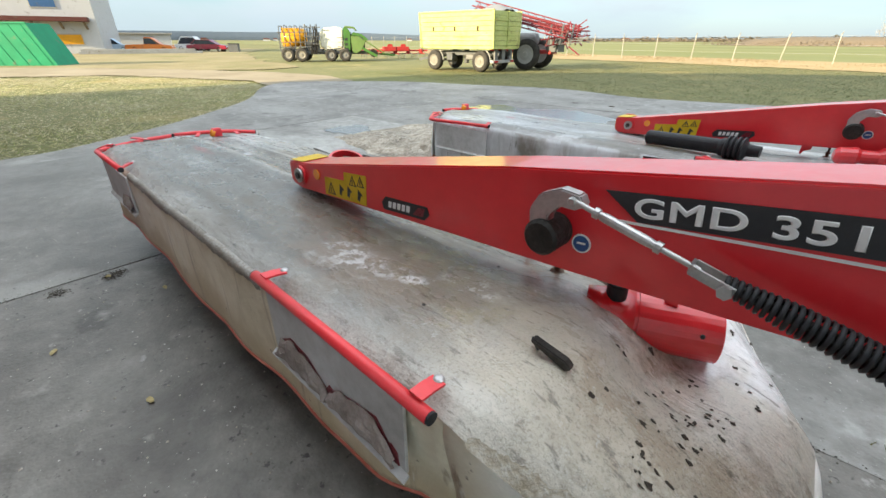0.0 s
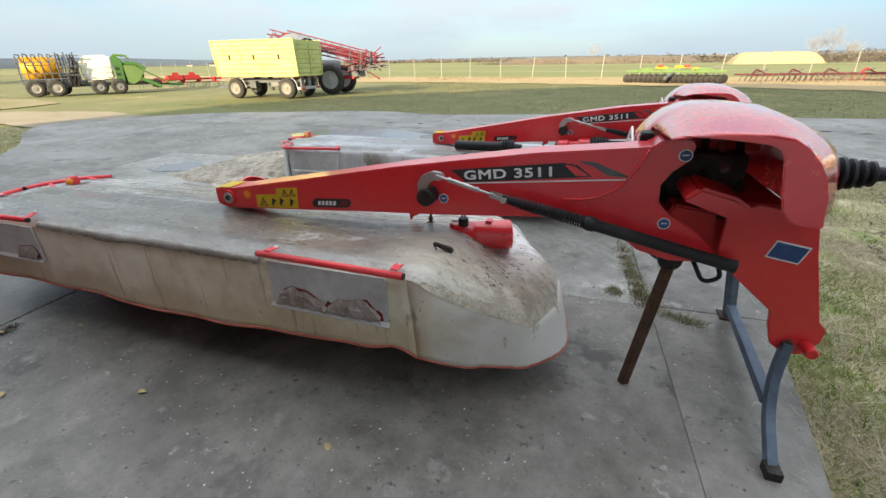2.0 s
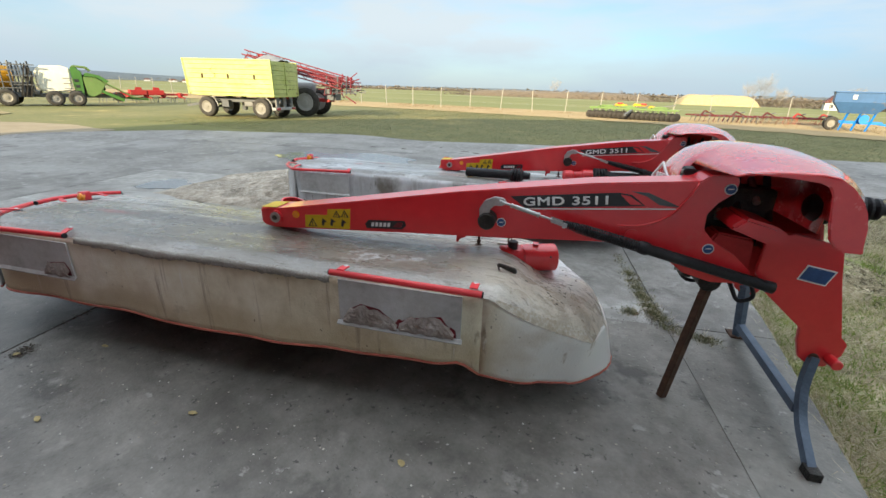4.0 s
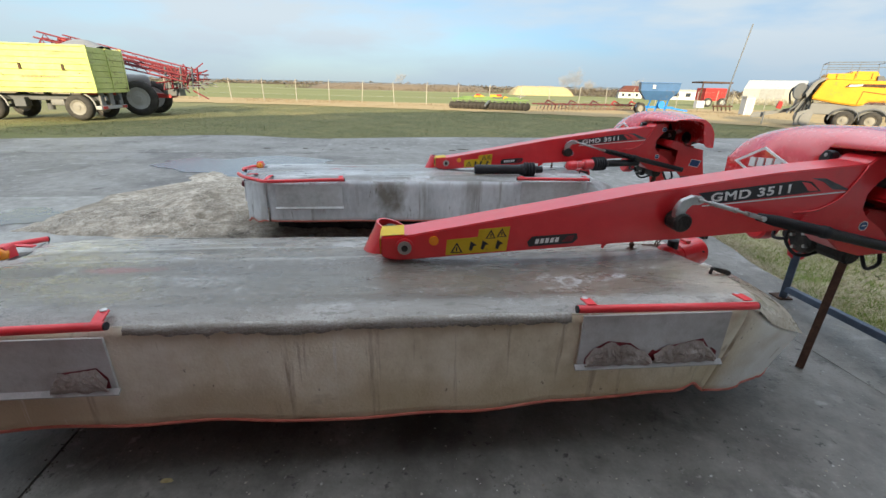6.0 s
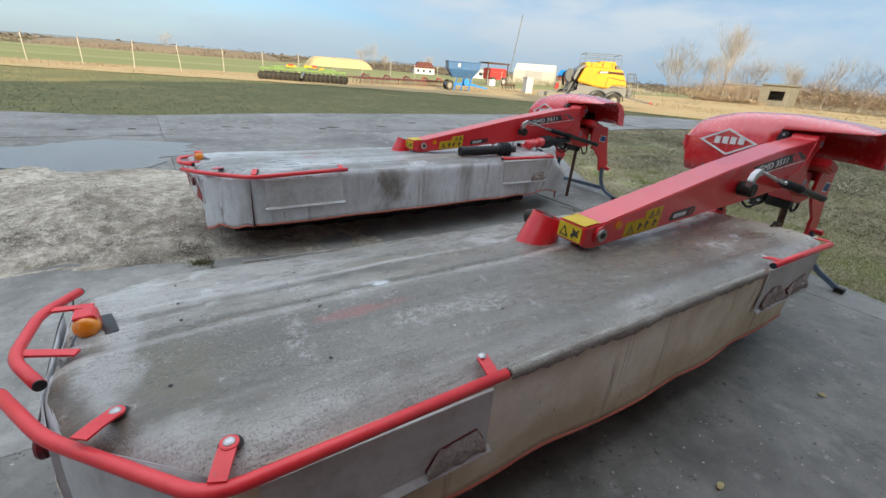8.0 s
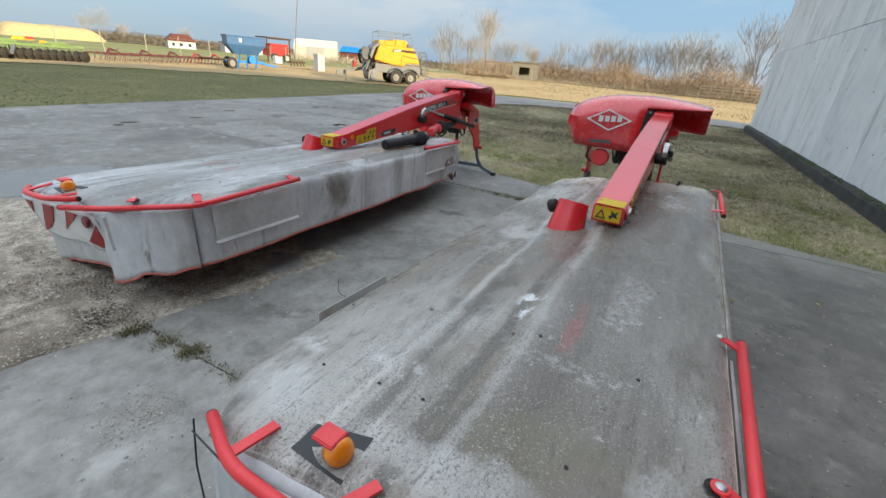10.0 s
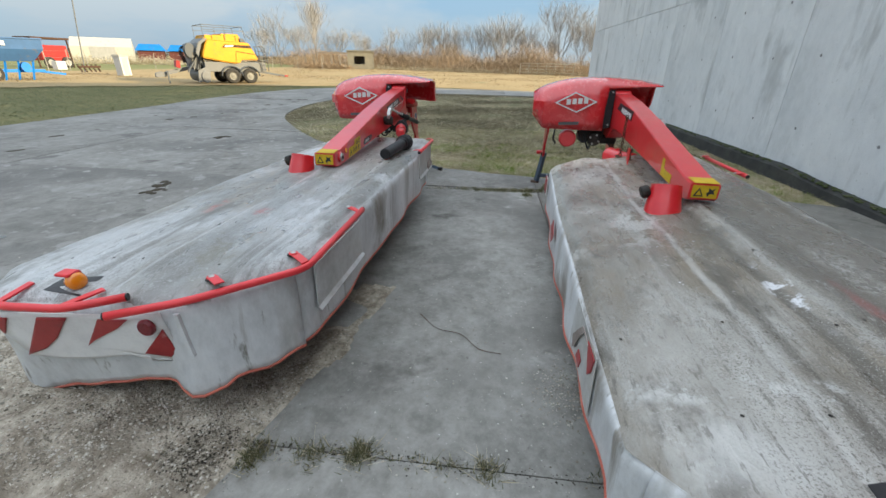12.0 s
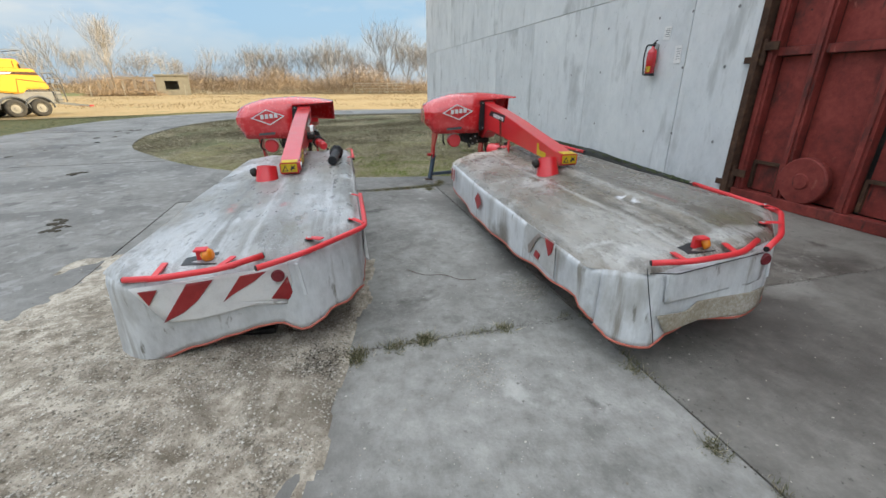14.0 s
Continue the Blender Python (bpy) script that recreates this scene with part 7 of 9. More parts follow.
pebbles("pale_grit_patch", [(random.gauss(-4.06, 0.09), random.gauss(2.53, 0.09)) for _ in range(700)], 0.0015, 0.006, "pale crumbled patch in the slab", lambda x, y: 0.0)


# weeds, moss and soil in the joints
def st(s, t):
    return (s * cs - t * sn, s * sn + t * cs)


weeds, crumbs = [], []
for k in range(150):
    t = random.uniform(1.7, 5.0)
    c = noise.noise(Vector((t * 2.3, 0, 0)))
    if c < -0.05:
        continue
    x, y = st(-2.93 + random.gauss(0, 0.018), t)
    for _ in range(int(4 + 26 * max(0, c))):
        weeds.append((x + random.gauss(0, 0.02), y + random.gauss(0, 0.02)))
for k in range(70):
    s = random.uniform(-5.6, -2.9)
    if noise.noise(Vector((s * 2.1, 5, 0))) < 0.05:
        continue
    x, y = st(s, 2.50 + random.gauss(0, 0.01))
    for _ in range(9):
        weeds.append((x + random.gauss(0, 0.02), y + random.gauss(0, 0.015)))
for k in range(90):
    f = random.uniform(-0.1, 1.6)
    x, y = 0.745 - 0.323 * f + random.gauss(0, 0.02), 2.72 + 0.96 * f
    for _ in range(6):
        weeds.append((x + random.gauss(0, 0.03), y + random.gauss(0, 0.03)))
for x, y, n in ((-3.72, 2.84, 420), (-3.60, 2.3, 130), (-3.90, 3.25, 420), (-3.97, 3.42, 420), (-3.80, 3.02, 160), (0.47, 2.85, 260), (0.42, 3.68, 120), (0.45, 3.52, 120), (0.50, 3.38, 200), (0.54, 3.26, 200), (0.57, 3.17, 240), (0.61, 3.04, 260), (0.645, 2.92, 420), (0.70, 2.85, 320), (0.745, 2.73, 200), (0.83, 2.69, 120), (0.90, 2.69, 120), (0.98, 2.66, 260), (1.03, 2.67, 160), (-4.62, 1.49, 160), (-4.05, 1.62, 140), (-5.2, 1.35, 60)):
    for _ in range(n):
        weeds.append((x + random.gauss(0, 0.035), y + random.gauss(0, 0.03)))
blades("weeds_in_joints", weeds, 0.01, 0.05, 0.0028, "turf", "small weeds and moss growing in the slab joints", "weeds", lean=0.8, z=-0.006)
blades("dry_stalks_in_joints", [p for p in weeds if random.random() < 0.35], 0.01, 0.055, 0.002, "straw", "dry stalks in the slab joints", "weeds", lean=1.2, z=-0.006)
pts = []
for k in range(2600):
    if k % 3:
        x, y = st(-2.93 + random.gauss(0, 0.022), random.uniform(-1.6, 5.2))
    else:
        x, y = st(random.uniform(-7, 1.5), 2.50 + random.gauss(0, 0.012))
    pts.append((x, y))
for cx, cy, n, sd in ((-3.99, 3.45, 1500, 0.075), (-3.0, 0.35, 500, 0.035), (-2.92, 0.05, 300, 0.03), (0.66, 2.8, 400, 0.06), (-5.9, 4.0, 300, 0.2)):
    pts += [(random.gauss(cx, sd), random.gauss(cy, sd)) for _ in range(n)]
M["crumbs"] = island_mat("soil_crumbs", [(0.02, 0.017, 0.012), (0.045, 0.037, 0.026), (0.08, 0.068, 0.05), (0.13, 0.115, 0.09)])
ob = pebbles("soil_crumbs", pts, 0.0015, 0.007, "dark crumbs of soil along the joints", lambda x, y: max(0.0, sand_h(x, y)))
ob.data.materials[0] = M["crumbs"]


# wet patches with a sheen beside the sand
def wet(cx, cy, rx, ry, seed, turn=0.2):
    poly = []
    for k in range(56):
        a = k * math.tau / 56
        r = 0.8 + 0.5 * noise.noise(Vector((math.cos(a) * 1.3, math.sin(a) * 1.3, seed))) + 0.16 * noise.noise(Vector((math.cos(a) * 6, math.sin(a) * 6, seed)))
        dx, dy = math.cos(a) * rx * r, math.sin(a) * ry * r
        poly.append((cx + dx * math.cos(turn) - dy * math.sin(turn), cy + dx * math.sin(turn) + dy * math.cos(turn)))
    return sheet("wet_patch", poly, 0.0042, "puddle", "thin shallow puddle drying on the concrete", "puddle")


wet(-6.3, 7.7, 2.4, 1.35, 3.1)
wet(-3.6, 7.1, 1.2, 0.6, 5.5)
wet(-6.9, 3.75, 0.55, 0.42, 8.2)

# stains and clods on the far concrete
bm = B()
for k in range(26):
    x = random.uniform(-8, 14)
    y = 12.2 + 0.28 * x + random.gauss(0, 0.45) - (0.9 if x > 5 else 0)
    if inside(x, y, apron):
        blob(bm, (x, y, 0.002), random.uniform(0.03, 0.09), k, (random.uniform(1, 2.6), 1, 0.12), 0.5, 1)
tagged(part("mud_clods", bm, "soil"), "flattened dark mud clods along the road", "mud", kind="stuff")
for x, y in ((-1.35, 7.2), (-1.1, 7.35), (2.0, 9.6)):
    bm = B()
    for k in range(9):
        blob(bm, (x + random.gauss(0, 0.08), y + random.gauss(0, 0.06), 0.003), random.uniform(0.02, 0.06), k, (1.4, 1, 0.25), 0.5, 1)
    tagged(part("mud_spot", bm, "soil"), "dark splash of mud on the concrete", "mud", kind="stuff")

# single fallen leaves
M["leaf"] = mat("yellow_leaf", [(0.26, 0.19, 0.08), (0.40, 0.32, 0.15), (0.52, 0.45, 0.25)], 30, 0.8, bump=0.2)
for x, y, a in ((-2.607, 0.614, 0.4), (-2.98, 0.31, 1.2), (-0.41, 0.73, 2.0), (-1.55, 0.49, 0.9), (-2.2, 0.1, 2.4), (0.1, 0.2, 1.1)):
    bm = B()
    n = 10
    top = []
    for k in range(n):
        t = k / n * math.tau
        r = 0.022 * (1 + 0.25 * math.cos(2 * t) + 0.15 * random.random())
        top.append((x + r * math.cos(t + a), y + 0.6 * r * math.sin(t + a), 0.004 + 0.006 * abs(math.sin(t))))
    rings(bm, [[(px, py, pz) for px, py, pz in top], [(px, py, pz + 0.0015) for px, py, pz in top]])
    tagged(part("fallen_leaf", bm, "leaf"), "small dry yellow leaf on the concrete", "leaf", group="leaves on the concrete")
# rusty wire on the slab between the mowers
wire = tagged(part("rusty_wire", tube(B(), rounded([(-2.62, 3.02, 0.004), (-2.75, 2.85, 0.005), (-2.72, 2.70, 0.004), (-2.85, 2.55, 0.006), (-2.83, 2.42, 0.004)], 0.1), 0.0022, 5), "rust"), "thin rusty wire lying on the concrete", "wire")
# drive shaft lying on the pale mower's canopy
sh = thing("drive_shaft", "black drive shaft cover lying on the pale mower's canopy", "drive shaft", (-0.272, 3.897, 0), 11.9)
z0 = canopy_z(-0.8, 0.2, 4.7) - 0.05
prf = [(0, 0.045), (0.01, 0.05), (0.48, 0.05), (0.50, 0.06)] + [(0.52 + 0.03 * k + o, r) for k in range(4) for o, r in ((0, 0.06), (0.008, 0.078), (0.018, 0.078), (0.026, 0.06))] + [(0.65, 0.04), (0.72, 0.035)]
part("cover_tube", lathe(B(), (-1.16, 0.22, z0 + 0.058), (-0.47, 0.17, z0 + 0.068), prf, 20), "black", sh)
part("yoke", lathe(B(), (-0.10, 0.34, z0 + 0.08), (0.25, 0.42, z0 + 0.09), [(0, 0.03), (0.02, 0.05), (0.10, 0.055), (0.12, 0.04), (0.2, 0.04), (0.22, 0.06), (0.32, 0.06), (0.34, 0.04)], 14), "red", sh, "red joint yoke")
prf = [(0, 0.05)] + [(0.01 + 0.03 * k + o, r) for k in range(5) for o, r in ((0, 0.06), (0.008, 0.078), (0.018, 0.078), (0.026, 0.06))] + [(0.2, 0.04), (0.62, 0.036)]
part("bellows", lathe(B(), (0.22, 0.41, z0 + 0.09), (0.85, 0.52, z0 + 0.09), prf, 16), "black", sh)


# ---- things farther off ----
def paint(name, c, rough=0.5, d=0.18, coat=0.1, dirt=(0.16, 0.13, 0.09)):
    M[name] = mat(name + "_paint", shades(c, d), 1.3, rough, bump=0.08, bscale=20, coat=coat, spots=[(tuple(0.5 * a + 0.5 * b for a, b in zip(c, dirt)), 1.8, 0.60)])


M["trailer_yellow"] = mat("scratched_lime_paint", [(0.36, 0.40, 0.115), (0.44, 0.48, 0.16), (0.52, 0.55, 0.22)], 1.3, 0.55, bump=0.1, bscale=20, coat=0.1, contrast=0.05, spots=[((0.30, 0.30, 0.11), 2.2, 0.58, (0.5, 1, 2.5), 0.08), ((0.16, 0.12, 0.06), 5.0, 0.64, (0.6, 1, 2.0), 0.05), ((0.12, 0.085, 0.05), 22, 0.67, (0.5, 1, 1.5), 0.04)])
paint("lime", (0.06, 0.15, 0.035))
paint("pale_green", (0.12, 0.19, 0.06))
paint("maroon_paint", (0.10, 0.02, 0.022))
paint("boom_red", (0.15, 0.018, 0.024))
paint("cream", (0.68, 0.66, 0.55))
paint("rim_pale", (0.20, 0.19, 0.165))
paint("sun_yellow", (0.60, 0.285, 0.012))
paint("farm_red", (0.34, 0.03, 0.028))
paint("farm_blue", (0.045, 0.11, 0.24))
paint("bright_blue", (0.01, 0.17, 0.55))
paint("chassis", (0.10, 0.105, 0.11))
paint("container_green", (0.01, 0.21, 0.10))
paint("plaster", (0.46, 0.465, 0.47), 0.85, 0.06)
paint("roof_tile", (0.10, 0.035, 0.03), 0.85)
paint("hall_white", (0.40, 0.385, 0.34), 0.7, 0.06)
paint("wood_post", (0.30, 0.285, 0.25), 0.9)
paint("car_orange", (0.62, 0.17, 0.02), 0.3, 0.06, 0.6)
paint("car_red", (0.22, 0.012, 0.03), 0.3, 0.06, 0.6)
paint("car_blue", (0.38, 0.50, 0.62), 0.3, 0.06, 0.6)
paint("car_white", (0.66, 0.67, 0.68), 0.3, 0.06, 0.6)
paint("straw_pile", (0.36, 0.285, 0.14), 0.95)
paint("ruin", (0.20, 0.185, 0.145), 0.9)
paint("bark", (0.19, 0.155, 0.12), 0.95)
paint("earth_bank", (0.13, 0.10, 0.065), 0.95)
paint("mid_grey", (0.17, 0.17, 0.165))
paint("rim_grey", (0.30, 0.30, 0.29))


def pb(name, parent, m, *dims, bevel=0.02, label=""):
    bm = B()
    box(bm, *dims, bevel)
    return part(name, bm, m, parent, label)


def pp(name, parent, m, poly, lo, hi, axis="y", bevel=0.02, label=""):
    return part(name, prism(B(), poly, lo, hi, axis, bevel), m, parent, label)


def pbar(name, parent, m, a, b, w, h=None, label=""):
    bm = B()
    bar(bm, a, b, w, h or w)
    return part(name, bm, m, parent, label)


# yellow-green tipping trailer with a dark load
tr = thing("farm_trailer", "yellow-green two-axle tipping trailer with a dark heaped load", "trailer", (-20.77, 14.82, -0.03), 15.1)
for x in (0.0, 3.1):
    for y in (0.0, 1.75):
        wheel(tr, (x, y, 0.50), 0.50, 0.36, "rim_pale", hub=0.58)
    pbar("axle", tr, "chassis", (x, 0.1, 0.49), (x, 1.65, 0.49), 0.12)
    for y in (0.35, 1.40):
        pp("spring_pack", tr, "chassis", [(x - 0.5, 0.72), (x + 0.5, 0.72), (x + 0.12, 0.56), (x - 0.12, 0.56)], y - 0.04, y + 0.04)
    for y in (-0.02, 1.77):
        part("mudguard", tube(B(), [(x + 0.58 * math.cos(a * math.pi / 8), y, 0.52 + 0.56 * math.sin(a * math.pi / 8)) for a in range(0, 6)], 0.03, 5), "rim_grey", tr)
for y in (0.35, 1.40):
    pb("chassis_beam", tr, "chassis", -0.6, 3.95, y - 0.06, y + 0.06, 0.75, 0.95)
part("turntable", lathe(B(), (0.1, 0.88, 0.66), (0.1, 0.88, 0.76), [(0, 0.2), (0.0, 0.5), (0.1, 0.5), (0.1, 0.2)], 18), "chassis", tr)
part("tipping_ram", rod(B(), (1.5, 0.88, 0.35), (1.5, 0.88, 1.05), 0.13, 12), "chassis", tr)
pb("air_tank", tr, "mid_grey", 2.0, 2.5, 0.1, 0.4, 0.55, 0.8, bevel=0.08)
pb("tool_box", tr, "chassis", 0.75, 1.15, 0.05, 0.4, 0.5, 0.85)
pb("rear_bumper", tr, "rim_grey", 3.7, 3.92, -0.1, 1.85, 0.42, 0.56)
for y in (0.1, 0.75, 1.4):
    pb("rear_bracket", tr, "mid_grey", 3.78, 3.86, y, y + 0.3, 0.57, 1.05)
for y in (0.0, 1.45):
    pb("tail_lamp", tr, "farm_red", 3.925, 3.95, y, y + 0.3, 0.44, 0.54, bevel=0)
pb("bed", tr, "trailer_yellow", -0.76, 4.0, -0.22, 2.0, 1.06, 1.22)
for y0, y1 in ((-0.27, -0.22), (2.0, 2.05)):
    sg = 1 if y0 < 1 else -1
    for k in range(7):
        z = 1.23 + 0.217 * k
        o = -0.010 * k * sg
        pb("side_board", tr, "trailer_yellow", -0.72 - 0.012 * k, 3.96, y0 + o - 0.014 * (k % 2), y1 + o + 0.014 * (k % 2), z, z + 0.206, bevel=0.012)
    for x in (0.15, 1.6, 3.05):
        pb("board_latch", tr, "rust", x - 0.04, x + 0.04, y0 - 0.09 if sg > 0 else y1 + 0.05, y0 - 0.05 if sg > 0 else y1 + 0.09, 1.88, 2.08, bevel=0.008)
for x0, x1 in ((-0.78, -0.74), (3.98, 4.02)):
    for k in range(7):
        z = 1.23 + 0.217 * k
        pb("end_board", tr, "trailer_yellow", x0 - 0.012 * (k % 2), x1 + 0.012 * (k % 2), -0.2 - 0.01 * k, 1.98 + 0.01 * k, z, z + 0.206, bevel=0.012)
for x in (-0.78, 3.98):
    for y in (-0.27, 2.05):
        pbar("corner_post", tr, "trailer_yellow", (x, y, 1.1), (x - (0.06 if x < 0 else 0), y + (-0.07 if y < 0 else 0.07), 2.79), 0.09)
    pbar("end_post", tr, "trailer_yellow", (x + (0.06 if x > 0 else -0.06), 0.88, 1.15), (x + (0.06 if x > 0 else -0.06), 0.88, 2.75), 0.05)
for y in (-0.35, 2.12):
    pbar("top_rail", tr, "trailer_yellow", (-0.84, y, 2.76), (4.02, y, 2.76), 0.05)
bm = B()
rows_ = []
for i in range(25):
    rows_.append([bm.verts.new((-0.7 + 4.65 * i / 24, -0.25 + 2.25 * j / 14, 2.66 + 0.42 * math.exp(-((i - 20) / 4.2) ** 2 - ((j - 8) / 4.5) ** 2) + 0.2 * math.exp(-((i - 2) / 3.0) ** 2 - ((j - 7) / 4.5) ** 2) + 0.06 * noise.noise(Vector((i * 0.4, j * 0.5, 0))))) for j in range(15)])
for a, b in zip(rows_, rows_[1:]):
    for j in range(14):
        bm.faces.new((a[j], b[j], b[j + 1], a[j + 1]))
part("load", bm, "mid_grey", tr, "dark heaped load", smooth=True)
for k in range(9):
    part("plain_bar", box(B(), 1.5 + 0.15 * k, 1.62 + 0.15 * k, -0.325, -0.318, 1.60, 1.66), "straw_pile", tr)
part("faded_mark", tube(B(), [(0.75 + 0.22 * math.cos(k * 0.9) * (1 - 0.03 * k), -0.33, 1.62 + 0.06 * k + 0.05 * math.sin(k * 2.1)) for k in range(14)], 0.012, 5), "straw_pile", tr, "faded drawn mark")
pbar("drawbar", tr, "chassis", (-0.5, 0.88, 0.7), (-2.0, 0.88, 0.45), 0.12)

# trailed sprayer with its red booms folded
sp = thing("field_sprayer", "trailed field sprayer with red lattice booms folded, beside the trailer", "sprayer", (-17.78, 18.79, -0.03), 20)
for y in (0.0, 1.9):
    wheel(sp, (0, y, 0.78), 0.78, 0.34, "rim_grey", hub=0.62)
pb("frame", sp, "farm_red", -2.6, 1.2, 0.5, 1.4, 0.8, 1.0)
part("tank", lathe(B(), (-2.2, 0.95, 1.5), (0.4, 0.95, 1.5), [(0, 0.2), (0.05, 0.3), (0.2, 0.34), (2.2, 0.34), (2.35, 0.3), (2.4, 0.2)], 20), "mid_grey", sp, smooth=True)
def lattice(parent, a, b, h, n, m="boom_red", r=0.035):
    a, b = Vector(a), Vector(b)
    up = Vector((0, 0, h))
    bm = B()
    tube(bm, [a, b], r, 5)
    tube(bm, [a + up, b + up * 0.6], r, 5)
    tube(bm, [a + up * 0.5 + Vector((0, 0.25, 0)), b + up * 0.3 + Vector((0, 0.15, 0))], r, 5)
    for k in range(n):
        p, q = a.lerp(b, k / n), a.lerp(b, (k + 0.5) / n) + up * (1 - 0.4 * k / n)
        tube(bm, [p, q, a.lerp(b, (k + 1) / n)], r * 0.6, 4)
    return part("boom_section", bm, m, parent)
for y, z0, z1 in ((-0.25, 2.75, 1.55), (0.1, 3.0, 1.75), (1.75, 2.85, 1.6), (2.05, 3.05, 1.85)):
    lattice(sp, (-3.4, y, z0), (2.2, y, z1), 0.45, 11)
lattice(sp, (1.2, -0.3, 1.2), (2.6, 2.2, 1.5), 0.7, 6)
for k in range(8):
    pbar("hanger_bar", sp, "boom_red" if k % 2 else "chassis", (1.3 + 0.16 * k, -0.2 + 0.3 * (k % 4), 1.25), (1.35 + 0.16 * k, -0.1 + 0.3 * (k % 4), 2.2), 0.06)
for k in range(26):
    rk = random.Random(k)
    p0 = (1.1 + rk.random() * 1.3, -0.35 + rk.random() * 2.5, 1.15 + rk.random() * 1.0)
    pbar("boom_link", sp, "boom_red" if k % 3 else "chassis", p0, (p0[0] + rk.uniform(-0.6, 0.7), p0[1] + rk.uniform(-0.5, 0.5), p0[2] + rk.uniform(-0.5, 0.6)), 0.05)
for k in range(6):
    pbar("boom_tip", sp, "chassis", (2.2, -0.3 + 0.45 * k, 1.35 + 0.12 * (k % 3)), (3.1 - 0.12 * (k % 2), -0.3 + 0.45 * k, 1.35 + 0.1 * (k % 4)), 0.045)
pb("pump_box", sp, "chassis", 0.9, 1.6, 0.5, 1.4, 0.9, 1.5)
pb("lift_tower", sp, "farm_red", -3.0, -2.7, 0.7, 1.2, 1.0, 3.3)

# yellow sprayer and the green-and-cream baler in the yard
ys_ = thing("yellow_sprayer", "small yellow trailed sprayer with dark steel frame, standing on the grass", "sprayer", (-34.6, 10.4, -0.03), 62)
for x in (0.35, 1.35):
    wheel(ys_, (x, 0.0, 0.48), 0.48, 0.32, "rim_pale")
    wheel(ys_, (x, 1.7, 0.48), 0.48, 0.32, "rim_pale")
pb("frame", ys_, "chassis", -0.2, 2.8, 0.2, 1.5, 0.65, 0.85)
part("tank", lathe(B(), (-0.1, 0.85, 1.6), (1.7, 0.85, 1.6), [(0, 0.4), (0.08, 0.62), (1.7, 0.62), (1.8, 0.4)], 18), "sun_yellow", ys_, smooth=True)
pb("hopper", ys_, "sun_yellow", 0.0, 1.3, 0.3, 1.4, 1.9, 2.25)
for k in range(7):
    pbar("frame_bar", ys_, "chassis", (1.7 + 0.16 * k, 0.1, 0.8), (1.75 + 0.14 * k, 0.2 + 0.15 * (k % 3), 2.5 - 0.1 * (k % 3)), 0.07)
for z in (1.2, 1.7, 2.3):
    pbar("frame_rail", ys_, "chassis", (1.6, 0.05, z), (2.9, 0.05, z), 0.06)
for k in range(6):
    x = -0.15 + 0.37 * k
    part("frame_hoop", tube(B(), rounded([(x, 0.02, 0.75), (x + 0.03, 0.02, 1.75), (x + 0.03, 0.25, 2.38 + 0.05 * (k % 2)), (x, 1.45, 2.38), (x, 1.68, 0.75)], 0.12), 0.035, 5), "chassis", ys_)
for z in (0.98, 1.3, 1.95):
    pbar("side_rail", ys_, "chassis", (-0.25, 0.0, z), (2.1, 0.0, z + 0.04), 0.05)
for k in range(5):
    pbar("hose_rack", ys_, "grease", (2.0 + 0.1 * k, 0.05, 0.5), (2.5 + 0.06 * k, 0.05 + 0.3 * (k % 2), 2.4 - 0.15 * k), 0.06)
pb("pump_box", ys_, "chassis", 1.75, 2.5, 0.15, 1.4, 0.5, 1.35)
gbl = thing("round_baler", "green and cream round baler with raised pick-up, standing on the grass", "baler", (-33.4, 12.9, -0.03), 66)
for x in (0.7, 1.75):
    wheel(gbl, (x, 0.0, 0.45), 0.45, 0.34, "mid_grey", hub=0.5)
    wheel(gbl, (x, 2.1, 0.45), 0.45, 0.34, "mid_grey", hub=0.5)
pp("rear_shell", gbl, "cream", [(0.0, 0.95), (0.0, 1.9), (0.25, 2.3), (1.3, 2.35), (1.72, 2.2), (1.62, 0.9), (0.6, 0.75)], 0.2, 2.0, bevel=0.08)
pb("chassis_beam", gbl, "chassis", -0.2, 3.4, 0.35, 1.8, 0.5, 0.72)
for y0, y1 in ((0.12, 0.24), (1.96, 2.08)):
    pp("side_frame", gbl, "lime", [(1.75, 0.5), (1.72, 2.25), (2.0, 2.32), (2.25, 2.0), (2.15, 0.5)], y0, y1)
    pp("side_shield", gbl, "pale_green", [(2.3, 0.55), (2.25, 1.75), (2.9, 1.72), (3.35, 1.35), (3.0, 0.75), (2.6, 0.55)], y0 - 0.02, y1 + 0.02, bevel=0.03)
    pp("front_shield", gbl, "lime", [(2.3, 1.78), (2.45, 2.0), (3.1, 1.86), (3.55, 1.52), (3.4, 1.42), (2.95, 1.72)], y0 - 0.04, y1 + 0.04, bevel=0.02)
    for k in range(3):
        pb("side_slot", gbl, "ink", 1.80, 2.02, y0 - 0.012 if y0 < 1 else y1, y0 - 0.002 if y0 < 1 else y1 + 0.01, 0.75 + 0.34 * k, 0.92 + 0.34 * k, bevel=0)
pp("inner_works", gbl, "grease", [(1.8, 0.7), (1.8, 1.95), (2.5, 1.85), (3.2, 1.5), (3.3, 1.0), (2.7, 0.6)], 0.3, 1.9)
for y in (0.35, 1.0, 1.65):
    pp("net_box_flap", gbl, "cream" if y == 1.0 else "pale_green", [(1.75, 2.26), (1.9, 2.42), (2.55, 2.36), (2.75, 2.12), (2.65, 2.1), (2.5, 2.26), (1.95, 2.3)], y, y + 0.5, bevel=0.02)
